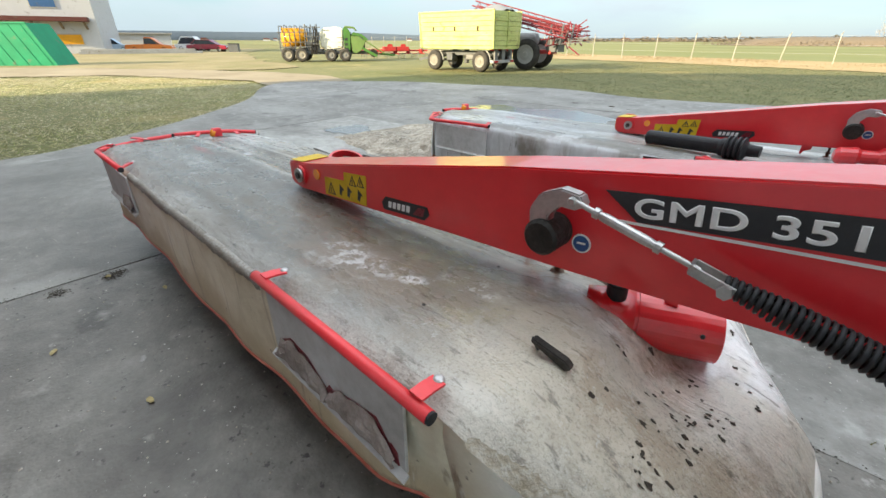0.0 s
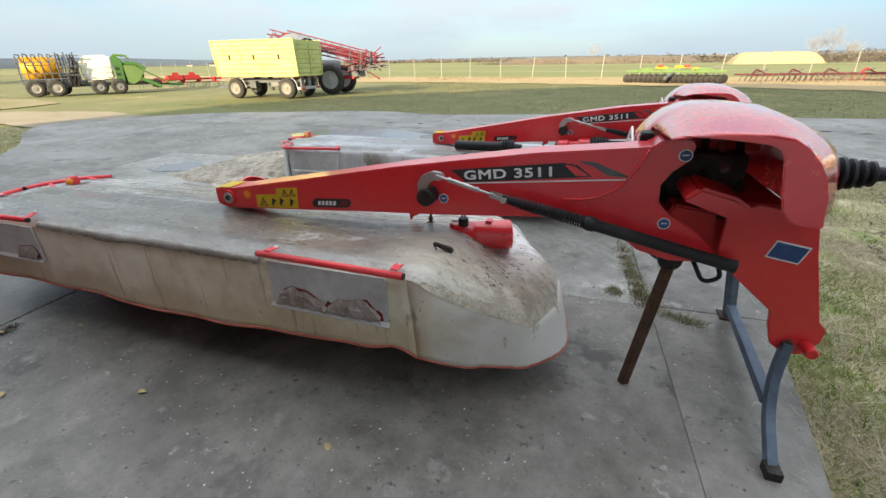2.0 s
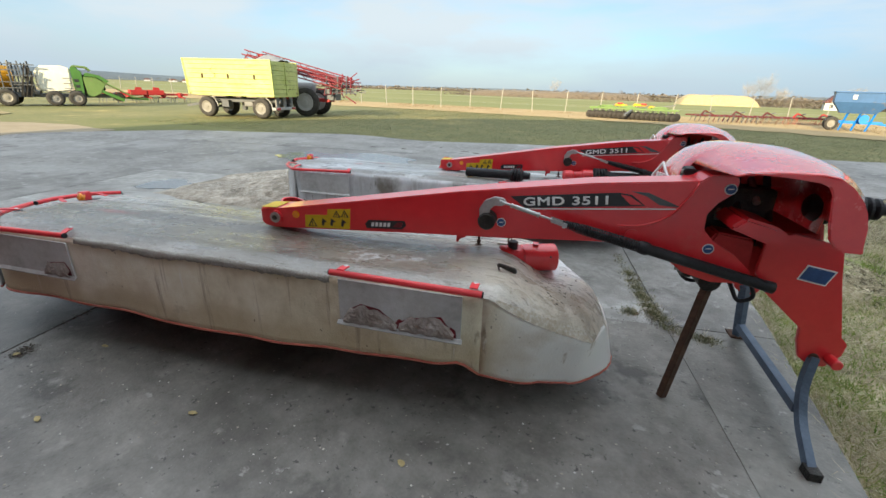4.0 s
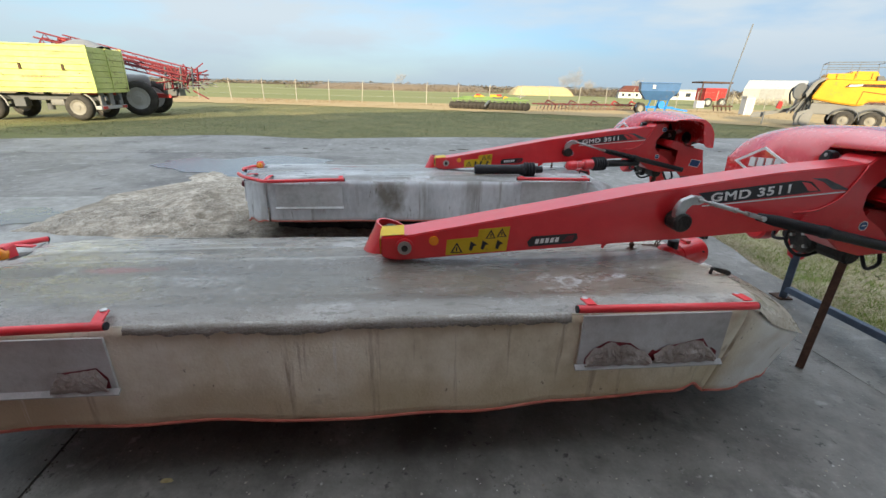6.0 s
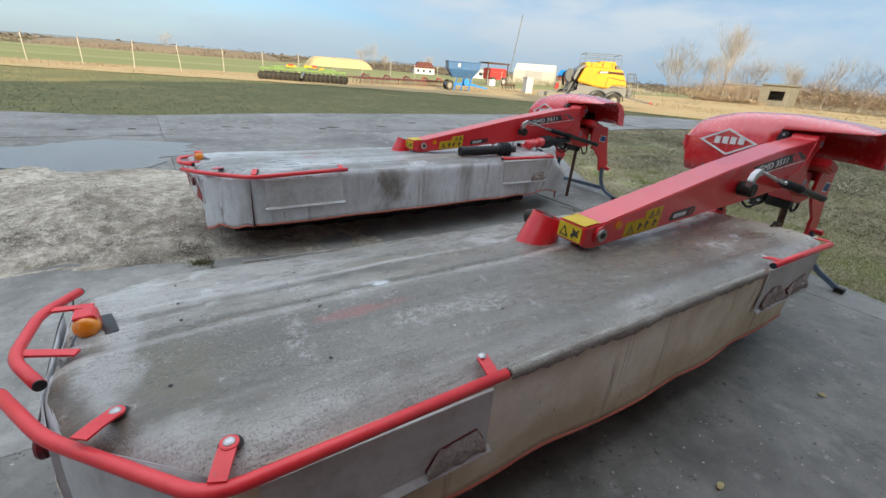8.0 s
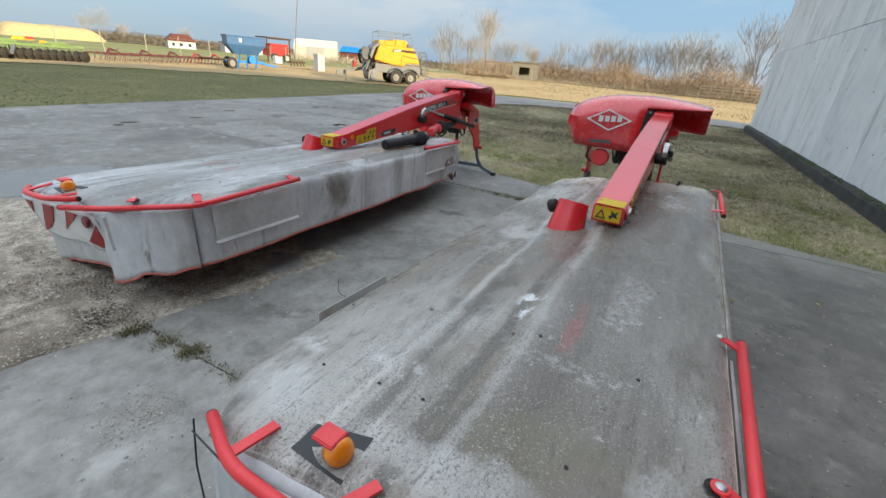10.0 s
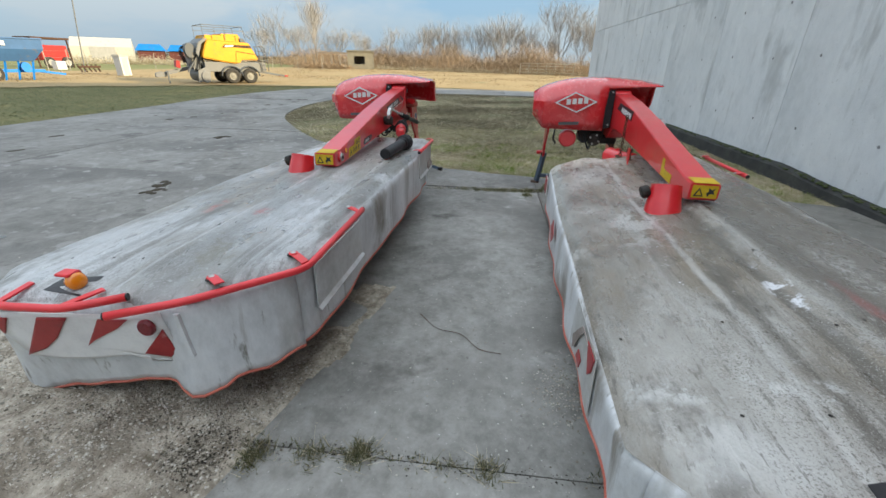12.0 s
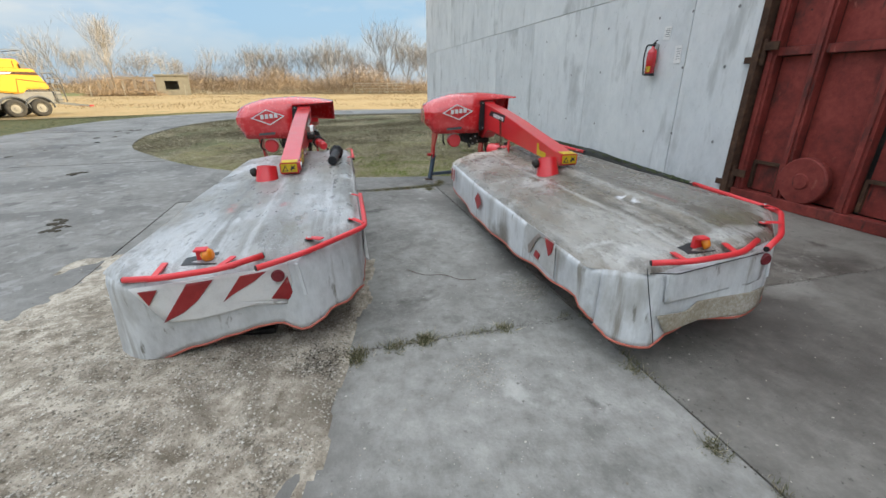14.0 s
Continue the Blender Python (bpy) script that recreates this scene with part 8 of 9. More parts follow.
part("pick_up", lathe(B(), (3.9, 0.25, 0.55), (3.9, 1.95, 0.55), [(0, 0.05), (0.01, 0.28), (1.69, 0.28), (1.7, 0.05)], 14), "grease", gbl)
for k in range(14):
    part("pick_up_tine", tube(B(), [(3.75, 0.3 + 0.12 * k, 0.8), (4.1, 0.3 + 0.12 * k, 0.85), (4.3, 0.3 + 0.12 * k, 0.5)], 0.018, 4), "chassis" if k % 3 else "farm_red", gbl)
for y in (0.18, 1.92):
    pbar("pick_up_arm", gbl, "lime", (2.9, y, 1.0), (4.15, y, 0.35), 0.12, 0.2)
    pbar("wind_guard", gbl, "pale_green", (3.2, y, 1.5), (4.75, y, 0.55), 0.07)
pbar("guard_bar", gbl, "lime", (4.7, 0.15, 0.55), (4.7, 1.95, 0.55), 0.07)
for k in range(9):
    pbar("guard_rod", gbl, "chassis" if k % 2 else "maroon_paint", (3.3, 0.3 + 0.19 * k, 1.4), (4.6, 0.3 + 0.19 * k, 0.6), 0.03)
pbar("draw_arm", gbl, "lime", (3.0, 1.05, 0.6), (5.6, 1.05, 0.4), 0.14)
for k in range(4):
    pb("ladder_step", gbl, "chassis", 1.25, 1.65, 0.02, 0.08, 0.7 + 0.3 * k, 0.75 + 0.3 * k)

# red tedder on the ground
td = thing("hay_tedder", "low red tedder with many arms, standing on the grass", "tedder", (-36.2, 17.6, -0.03), 74)
pb("main_beam", td, "farm_red", 0, 6.0, 0.7, 0.9, 0.55, 0.7)
for k in range(5):
    x = 0.6 + 1.2 * k
    part("rotor_hub", rod(B(), (x, 0.8, 0.35), (x, 0.8, 0.75), 0.18, 12), "farm_red", td)
    for j in range(6):
        a = j * math.tau / 6 + k
        arm = pbar("rotor_arm", td, "farm_red" if j % 2 else "chassis", (x, 0.8, 0.45), (x + 0.62 * math.cos(a), 0.8 + 0.62 * math.sin(a), 0.35), 0.05)
        pbar("tine", td, "chassis", (x + 0.62 * math.cos(a), 0.8 + 0.62 * math.sin(a), 0.37), (x + 0.7 * math.cos(a), 0.8 + 0.7 * math.sin(a), 0.0), 0.03)
for x in (2.2, 3.4):
    pb("gear_case", td, "farm_red", x - 0.3, x + 0.8, 0.4, 1.1, 0.6, 0.95)
    pp("head_frame", td, "farm_red", [(x, 0.6), (x + 0.1, 1.15), (x + 0.5, 1.15), (x + 0.6, 0.6)], 0.5, 0.62)

# green and yellow disc harrow
dh = thing("disc_harrow", "green and yellow disc harrow with rows of black discs", "harrow", (-4.6, 35.6, -0.04), -10)
for k in range(2):
    pb("gang_beam", dh, "pale_green", 0.2, 6.4, 0.2 + 1.1 * k, 0.36 + 1.1 * k, 0.72, 0.86)
harrow_disc = None
for r_ in range(2):
    for k in range(19):
        x, y = 0.3 + 0.335 * k, 0.1 + 1.1 * r_
        if harrow_disc is None:
            bm = B()
            lathe(bm, (0, 0, 0.3), (0.035, -0.05, 0.3), [(0, 0.02), (0.0, 0.29), (0.012, 0.30), (0.05, 0.10), (0.06, 0.02)], 12)
            harrow_disc = part("disc", bm, "grease", dh)
            ob = harrow_disc
        else:
            ob = new("disc", harrow_disc.data)
            ob.parent = dh
        ob.location = (x, y, 0)
for k in range(12):
    pbar("disc_arm", dh, "pale_green", (0.4 + 0.53 * k, 0.3, 0.76), (0.5 + 0.53 * k, 0.12, 0.35), 0.06)
    pbar("disc_arm", dh, "chassis", (0.4 + 0.53 * k, 1.35, 0.76), (0.5 + 0.53 * k, 1.2, 0.35), 0.06)
part("roller", lathe(B(), (0.3, 2.0, 0.28), (6.4, 2.0, 0.28), [(0, 0.05), (0.01, 0.27)] + [(0.2 + 0.15 * k, 0.27 if k % 2 else 0.22) for k in range(38)] + [(6.09, 0.27), (6.1, 0.05)], 12), "chassis", dh)
for x in (0.9, 2.4, 4.6):
    pp("wing_plate", dh, "pale_green", [(x, 0.87), (x + 0.2, 1.0), (x + 0.9, 1.04), (x + 1.3, 0.87)], 0.4, 0.55)
    pbar("fold_ram", dh, "chassis", (x, 0.5, 0.9), (x + 1.6, 0.7, 1.15), 0.07)
    pbar("frame_tube", dh, "pale_green", (x, 0.3, 0.88), (x + 0.3, 2.0, 0.95), 0.12)
for x0, x1, z in ((2.0, 2.9, 1.08), (3.3, 4.3, 1.12), (4.4, 5.0, 1.0)):
    pp("yellow_cover", dh, "sun_yellow", [(x0, z - 0.12), (x0 + 0.1, z + 0.06), (x1 - 0.25, z + 0.02), (x1, z - 0.1)], 0.5, 1.2)
for x in (2.2, 3.9):
    pb("orange_block", dh, "farm_red", x, x + 0.35, 0.45, 0.8, 1.08, 1.2)
pbar("drawbar", dh, "chassis", (3.4, 0.2, 0.7), (3.4, -1.8, 0.4), 0.14)

# long red spring-tine harrow
rh = thing("tine_harrow", "long low dark red tine harrow, folded out on the lawn", "harrow", (3.3, 37.9, -0.04), 26)
for y in (0.0, 0.8, 1.6):
    pb("tine_beam", rh, "maroon_paint", 0, 11.0, y, y + 0.10, 0.42, 0.52)
for k in range(88):
    x, y = 0.12 + 0.124 * k, (k % 3) * 0.8
    part("tine", tube(B(), [(x, y + 0.05, 0.45), (x, y - 0.2, 0.5), (x, y - 0.26, 0.3), (x + 0.02, y - 0.1, 0.1), (x, y - 0.16, 0.0)], 0.022, 4), "chassis" if k % 5 < 3 and k < 60 else "maroon_paint" if k < 60 else "farm_red", rh)
for x in (0.4, 2.8, 5.2, 7.6, 9.6):
    pp("fold_frame", rh, "maroon_paint" if x < 6 else "farm_red", [(x, 0.5), (x + 0.3, 0.85), (x + 0.38, 0.85), (x + 1.2, 0.5), (x + 1.1, 0.5), (x + 0.34, 0.78), (x + 0.1, 0.5)], 0.3, 0.42, bevel=0)
    pbar("cross_beam", rh, "maroon_paint", (x + 0.4, 0.0, 0.5), (x + 0.4, 1.7, 0.5), 0.08)
    pbar("fold_ram", rh, "chassis", (x, 0.4, 0.55), (x + 1.4, 0.9, 0.8), 0.06)

# blue seed cart
sc = thing("seed_cart", "dark blue hopper cart on a bright blue frame", "cart", (10.8, 35.9, -0.04), -12)
sc.scale = (0.68, 0.68, 0.84)
wheel(sc, (0.0, 0.0, 0.52), 0.52, 0.36, "rim_pale")
wheel(sc, (0.0, 2.4, 0.52), 0.52, 0.36, "rim_pale")
bm = B()
rings(bm, [[(0.4, 0.4, 1.3), (2.9, 0.4, 1.3), (2.9, 2.0, 1.3), (0.4, 2.0, 1.3)], [(-0.3, -0.1, 2.1), (3.7, -0.1, 2.1), (3.7, 2.5, 2.1), (-0.3, 2.5, 2.1)], [(-0.35, -0.15, 2.75), (3.75, -0.15, 2.75), (3.75, 2.55, 2.75), (-0.35, 2.55, 2.75)]])
part("hopper", bm, "farm_blue", sc)
pb("hopper_rim", sc, "farm_blue", -0.42, 3.82, -0.22, 2.62, 2.76, 2.86)
pb("frame", sc, "bright_blue", -0.4, 3.6, 0.7, 1.7, 0.55, 0.75)
for x in (0.7, 1.6, 2.6):
    pbar("leg", sc, "bright_blue", (x, 0.8, 0.0), (x + 0.3, 0.6, 1.35), 0.12)
part("fan", rod(B(), (2.2, 0.2, 0.9), (2.2, 0.7, 0.9), 0.35, 16), "bright_blue", sc)
pb("white_mark", sc, "plaster", 0.9, 1.2, -0.17, -0.155, 2.3, 2.62, bevel=0)
pbar("drawbar", sc, "bright_blue", (3.4, 1.2, 0.6), (5.2, 1.2, 0.4), 0.15)

# white hut, mast, frames and a red machine behind it
hut = thing("white_hut", "narrow white sheet-metal hut on the grass", "hut", (20.9, 39.8, -0.04), 5)
hut.scale = (0.68, 0.68, 0.74)
pb("body", hut, "plaster", -0.55, 0.55, -0.5, 0.5, 0, 1.95)
pp("roof", hut, "hall_white", [(-0.65, 1.96), (0.65, 1.96), (0.6, 2.05), (-0.6, 2.15)], -0.6, 0.6)
pb("door_leaf", hut, "hall_white", -0.35, 0.35, -0.52, -0.503, 0.1, 1.8, bevel=0.005)
ms = thing("radio_mast", "thin dark leaning mast pole", "mast", (23.2, 48.5, -0.04), 0)
part("pole", tube(B(), [(0, 0, 0), (0.5, 0, 4.2), (1.0, 0, 8.2)], 0.05, 6), "chassis", ms)
bx = thing("white_box", "small white cabinet on a post", "cabinet", (19.3, 45.0, -0.04), 10)
pb("post", bx, "wood_post", -0.05, 0.05, -0.05, 0.05, 0, 0.5)
pb("body", bx, "plaster", -0.4, 0.4, -0.25, 0.25, 0.35, 1.0)
rf = thing("rusty_implement", "low rusty implement frame in dry grass", "implement", (20.3, 44.0, -0.04), 15)
for k in range(5):
    pbar("frame_bar", rf, "rust", (0.45 * k, 0, 0.2), (0.45 * k + 0.3, 0.6, 0.75), 0.09)
pb("beam", rf, "rust", 0, 2.2, 0.2, 0.35, 0.5, 0.65)
rm_ = thing("red_machine", "tall red machine parked behind the fence", "machine", (27.5, 62.0, -0.04), 10)
pb("body", rm_, "farm_red", 0, 3.0, 0, 2, 0.8, 2.4, bevel=0.1)
pb("roof", rm_, "rust", -0.8, 3.4, -0.2, 2.2, 3.0, 3.2)
for x in (-0.6, 3.2):
    pbar("post", rm_, "rust", (x, 0, 0), (x, 0, 3.1), 0.12)
wheel(rm_, (0.5, -0.1, 0.6), 0.6, 0.4, "rim_grey")
wheel(rm_, (2.5, -0.1, 0.6), 0.6, 0.4, "rim_grey")

# large square baler, yellow
bl = thing("square_baler", "yellow and grey large square baler on tandem wheels", "baler", (18.0, 25.31, -0.03), -28)
for x in (0.0, 1.72):
    wheel(bl, (x, 0, 0.47), 0.47, 0.44, "rim_pale", hub=0.52)
    wheel(bl, (x, 2.3, 0.47), 0.47, 0.44, "rim_pale", hub=0.52)
pp("side_cover", bl, "sun_yellow", [(-3.4, 1.43), (-3.35, 1.6), (-2.9, 2.3), (-2.6, 2.42), (1.35, 2.36), (1.8, 1.86), (2.15, 1.42), (2.1, 1.34), (0.45, 1.34), (0.2, 1.16), (-0.3, 1.12), (-1.6, 1.22)], -0.15, 2.45, bevel=0.06)
pp("top_cover", bl, "sun_yellow", [(-2.85, 2.4), (-2.8, 2.72), (-1.2, 2.74), (-1.15, 2.84), (0.5, 2.84), (0.95, 2.34)], 0.1, 2.2, bevel=0.05)
pp("vent_box", bl, "chassis", [(0.6, 2.36), (0.55, 2.62), (0.95, 2.6), (1.2, 2.36)], 0.0, 0.5)
pp("brown_flash", bl, "rust", [(-1.4, 2.04), (-1.1, 2.22), (1.45, 2.2), (1.6, 2.04), (-0.2, 2.08)], -0.172, -0.166, bevel=0)
pp("pale_mark", bl, "cream", [(-1.15, 2.07), (-1.05, 2.17), (-0.2, 2.19), (-0.35, 2.1)], -0.18, -0.173, bevel=0)
for line in ([(-0.25, 1.15), (-0.22, 1.15), (-0.05, 1.85), (-0.08, 1.85)], [(-0.06, 1.83), (2.0, 1.66), (2.0, 1.69), (-0.06, 1.86)]):
    pp("panel_joint", bl, "rust", line, -0.171, -0.166, bevel=0)
for x in (-2.1, -0.9, 0.2):
    pbar("top_joint", bl, "rust", (x, 0.09, 2.45), (x, 0.09, 2.74), 0.03)
pb("chassis_body", bl, "mid_grey", -2.2, 3.2, 0.0, 2.3, 0.72, 1.30, bevel=0.05)
pp("front_fairing", bl, "mid_grey", [(-3.75, 1.45), (-3.25, 2.2), (-2.65, 2.5), (-3.0, 2.52), (-3.6, 2.25), (-3.95, 1.7)], -0.1, 2.4, bevel=0.03)
pp("front_gear", bl, "chassis", [(-3.1, 0.9), (-3.05, 1.7), (-2.4, 2.3), (-2.2, 1.3), (-2.5, 0.8)], 0.35, 1.95, bevel=0.04)
for k in range(16):
    pbar("gear_bar", bl, ("chassis", "mid_grey", "grease")[k % 3], (-3.6 + 0.12 * k, 0.1 + 0.25 * (k % 4), 0.7 + 0.1 * (k % 3)), (-2.7 + 0.1 * (k % 5), 0.3 + 0.2 * (k % 3), 1.5 + 0.2 * (k % 5)), 0.07)
for k in range(5):
    part("hose", tube(B(), rounded([(-3.4, 0.6 + 0.2 * k, 1.2), (-3.7, 0.6 + 0.2 * k, 1.9 + 0.1 * (k % 2)), (-3.0, 0.7 + 0.2 * k, 2.3), (-2.6, 0.8 + 0.15 * k, 2.2)], 0.3), 0.03, 5), "black", bl)
part("flywheel", lathe(B(), (-3.1, 0.15, 1.9), (-3.1, 0.6, 1.9), [(0, 0.1), (0.0, 0.4), (0.05, 0.45), (0.4, 0.45), (0.45, 0.3)], 18), "chassis", bl)
part("pick_up", lathe(B(), (-2.4, -0.2, 0.5), (-2.4, 2.5, 0.5), [(0, 0.1), (0.01, 0.4), (2.69, 0.4), (2.7, 0.1)], 14), "chassis", bl)
pp("pick_up_shield", bl, "mid_grey", [(-3.0, 0.1), (-2.9, 0.8), (-2.2, 1.0), (-1.9, 0.8), (-2.0, 0.1)], -0.22, -0.14)
pbar("drawbar", bl, "mid_grey", (-2.6, 1.15, 1.0), (-5.6, 1.15, 0.5), 0.2)
pp("drawbar_head", bl, "mid_grey", [(-5.9, 0.35), (-5.9, 0.6), (-5.4, 0.7), (-5.0, 0.66), (-5.1, 0.4)], 0.98, 1.32)
pbar("parking_stand", bl, "chassis", (-5.0, 0.85, 0.0), (-5.0, 0.85, 0.75), 0.12)
pp("jack", bl, "farm_red", [(-4.3, 0.95), (-4.2, 1.35), (-3.9, 1.3), (-3.95, 0.9)], 0.7, 1.3)
for x in (-2.9, -0.8, 1.0):
    for y in (0.1, 2.2):
        pbar("rail_post", bl, "chassis", (x + (0.25 if x > 0 else 0), y, 2.5), (x, y, 3.28), 0.035)
for y in (0.1, 2.2):
    pbar("top_rail", bl, "chassis", (-2.9, y, 3.28), (1.0, y, 3.28), 0.035)
    pbar("mid_rail", bl, "chassis", (-2.9, y, 3.02), (1.1, y, 3.02), 0.03)
for x in (-2.9, 1.0):
    pbar("end_rail", bl, "chassis", (x, 0.1, 3.28), (x, 2.2, 3.28), 0.035)
for y in (-0.1, 0.45):
    part("ladder_rail", tube(B(), rounded([(2.25, y, 2.25), (2.85, y, 2.3), (3.1, y, 1.9), (3.15, y, 0.75)], 0.15), 0.035, 5), "chassis", bl)
    pbar("ladder_stile", bl, "chassis", (2.35, y, 2.2), (2.6, y, 0.75), 0.05)
for k in range(5):
    pb("ladder_step", bl, "chassis", 2.4 + 0.03 * k, 3.0, -0.08, 0.43, 0.85 + 0.28 * k, 0.89 + 0.28 * k, bevel=0)
for x in (-0.02, 1.55):
    part("mudguard", tube(B(), [(x + 0.92 * math.cos(a * math.pi / 8), -0.1, 0.47 + 0.60 * math.sin(a * math.pi / 8)) for a in range(9)], 0.06, 5), "chassis", bl)
part("wheel_guard", lathe(B(), (-2.35, -0.32, 0.42), (-2.35, -0.2, 0.42), [(0, 0.05), (0.01, 0.34), (0.1, 0.36), (0.12, 0.1)], 16), "mid_grey", bl)
pbar("bale_chute", bl, "chassis", (3.2, 0.6, 0.7), (5.4, 0.6, 0.45), 0.1)
pbar("bale_chute", bl, "chassis", (3.2, 1.7, 0.7), (5.4, 1.7, 0.45), 0.1)
pb("chute_tip", bl, "farm_red", 5.3, 5.6, 0.5, 1.8, 0.4, 0.5)
# the body is short for its height: draw the lengths in, leave the wheels round
for ob in bl.children:
    for piece in (ob, *ob.children):
        pull = ob.name.startswith("tyre")
        if pull:
            far_x = piece.data.vertices[0].co.x > 0.9
            for v in piece.data.vertices:
                v.co.x -= 0.62 if far_x else 0.0
        else:
            upper = ob.name.split(".")[0] in ("side_cover", "top_cover", "vent_box", "brown_flash", "pale_mark", "panel_joint", "top_joint", "rail_post", "top_rail", "mid_rail", "end_rail", "front_fairing")
            for v in piece.data.vertices:
                v.co.x = (v.co.x * 0.865 + 0.64 if upper else v.co.x + (0.25 if ob.name.startswith("ladder") else 0)) * 0.70
                v.co.z += 0.10 if upper else 0


# fence of posts with wires
def fence(name, pts, gap, h, label, m="wood_post", wires=3, lean=0.04):
    th = tagged(new(name), label, "fence")
    line = smooth_line(pts, 6) if len(pts) > 2 else pts
    d, dist, prev = 0.0, 0.0, None
    tops = []
    post_me = None
    for a, b in zip(line, line[1:]):
        seg = math.hypot(b[0] - a[0], b[1] - a[1])
        while d <= seg:
            x, y = a[0] + (b[0] - a[0]) * d / seg, a[1] + (b[1] - a[1]) * d / seg
            if post_me is None:
                bm = B()
                bar(bm, (0, 0, 0), (0, 0, h), 0.055, 0.055)
                bar(bm, (0, 0, h - 0.01), (0.08, -0.12, h + 0.14), 0.04, 0.04)
                ob = part("post", bm, m, th)
                post_me = ob.data
            else:
                ob = new("post", post_me)
                ob.parent = th
            ob.matrix_world = Matrix.Translation((x, y, -0.05)) @ Euler((random.gauss(0, lean), random.gauss(0, lean), math.atan2(b[1] - a[1], b[0] - a[0]))).to_matrix().to_4x4()
            tops.append((x, y))
            d += gap
        d -= seg
    for k in range(wires):
        z = h * (0.35 + 0.6 * k / max(1, wires - 1))
        part("wire", tube(B(), [(x, y, z - 0.05 + random.uniform(-0.03, 0.03)) for x, y in tops], 0.006, 3), "rim_grey", th)
    return th


fence("fence", [(-75, 33.5), (-45, 37.5), (-18, 40.2), (0, 43.4), (14, 47.5), (30, 56)], 3.1, 1.9, "long fence of pale concrete posts with thin wires")
fence("fence", [(33, 58), (48, 55), (66, 44), (74, 30), (75, 14), (74, -6)], 4.2, 1.75, "fence of grey posts before the scrub")
gt = thing("field_gate", "wide pale tube gate in the fence", "gate", (73.2, 8.0, -0.05), 88)
for z in (0.4, 0.9, 1.4, 1.8):
    pbar("gate_bar", gt, "cream", (0, 0, z), (9, 0, z), 0.07)
for k in range(7):
    pbar("gate_post", gt, "cream", (1.5 * k, 0, 0), (1.5 * k, 0, 1.85), 0.08)

# farm yard seen past the mower's outer end
gc = thing("green_container", "green sheet-steel container with sloping sides on the dirt", "container", (-37.85, -5.8, -0.03), 62)
bm = B()
rings(bm, [[(0, 0, 0), (3.3, 0, 0), (3.3, 2.0, 0), (0, 2.0, 0)], [(-0.95, -0.1, 2.35), (2.4, -0.1, 2.35), (2.4, 1.9, 2.35), (-0.95, 1.9, 2.35)]])
part("body", bm, "container_green", gc)
for k in range(5):
    pbar("rib", gc, "container_green", (0.3 + 0.68 * k, -0.01, 0.05), (0.3 + 0.68 * k - 0.92, -0.10, 2.32), 0.035)
pbar("rim", gc, "container_green", (-1.0, -0.11, 2.35), (2.45, -0.11, 2.35), 0.09)
ho = thing("white_house", "white plastered farmhouse with small tiled porch roof and blue window", "house", (-67.5, -1.2, -0.05), 83)
pb("wall", ho, "plaster", -22, 0, 0, 14, 0, 9.0, bevel=0)
pp("roof", ho, "roof_tile", [(-22.5, 9.01), (0.5, 9.01), (-2.5, 12), (-19.5, 12)], -0.6, 14.6, bevel=0)
pb("porch_roof", ho, "roof_tile", -8.6, -0.6, -1.3, -0.01, 3.3, 3.75)
for x in (-8.2, -5.6, -3.2, -1.0):
    pbar("porch_bracket", ho, "bark", (x, -0.05, 2.6), (x, -1.1, 3.3), 0.2)
# the yellow pane carries the glow of a lit window as plain colour
for x, z, w, h, m in ((-5.4, 4.7, 2.2, 1.8, "farm_blue"), (-4.6, 1.0, 2.8, 1.0, "sun_yellow"), (-15.5, 1.2, 1.6, 1.4, "glass")):
    wd = pb("window", ho, "hall_white", x - 0.1, x + w + 0.1, -0.06, -0.012, z - 0.1, z + h + 0.1, bevel=0)
    pb("pane", wd, m, x, x + w, -0.075, -0.062, z, z + h, bevel=0)
sd_ = thing("low_shed", "low white shed with flat roof behind the cars", "shed", (-90, 1.5, -0.05), 86)
pb("wall", sd_, "plaster", -6, 6, 0, 5, 0, 2.3)
pb("roof", sd_, "rim_grey", -6.3, 6.3, -0.3, 5.3, 2.31, 2.5)
pb("window", sd_, "glass", 2.2, 3.6, -0.03, -0.005, 0.9, 1.9, bevel=0)
tb = thing("timber_stack", "long low stack of weathered beams on the dirt", "timber", (-63.5, -3.5, -0.03), 85)
for k in range(4):
    pb("beam", tb, "bark" if k % 2 else "rim_grey", 0.1 * k, 12 - 0.4 * k, 0.35 * (k % 2), 0.32 + 0.35 * (k % 2), 0.01 + 0.26 * (k // 2), 0.26 + 0.26 * (k // 2))


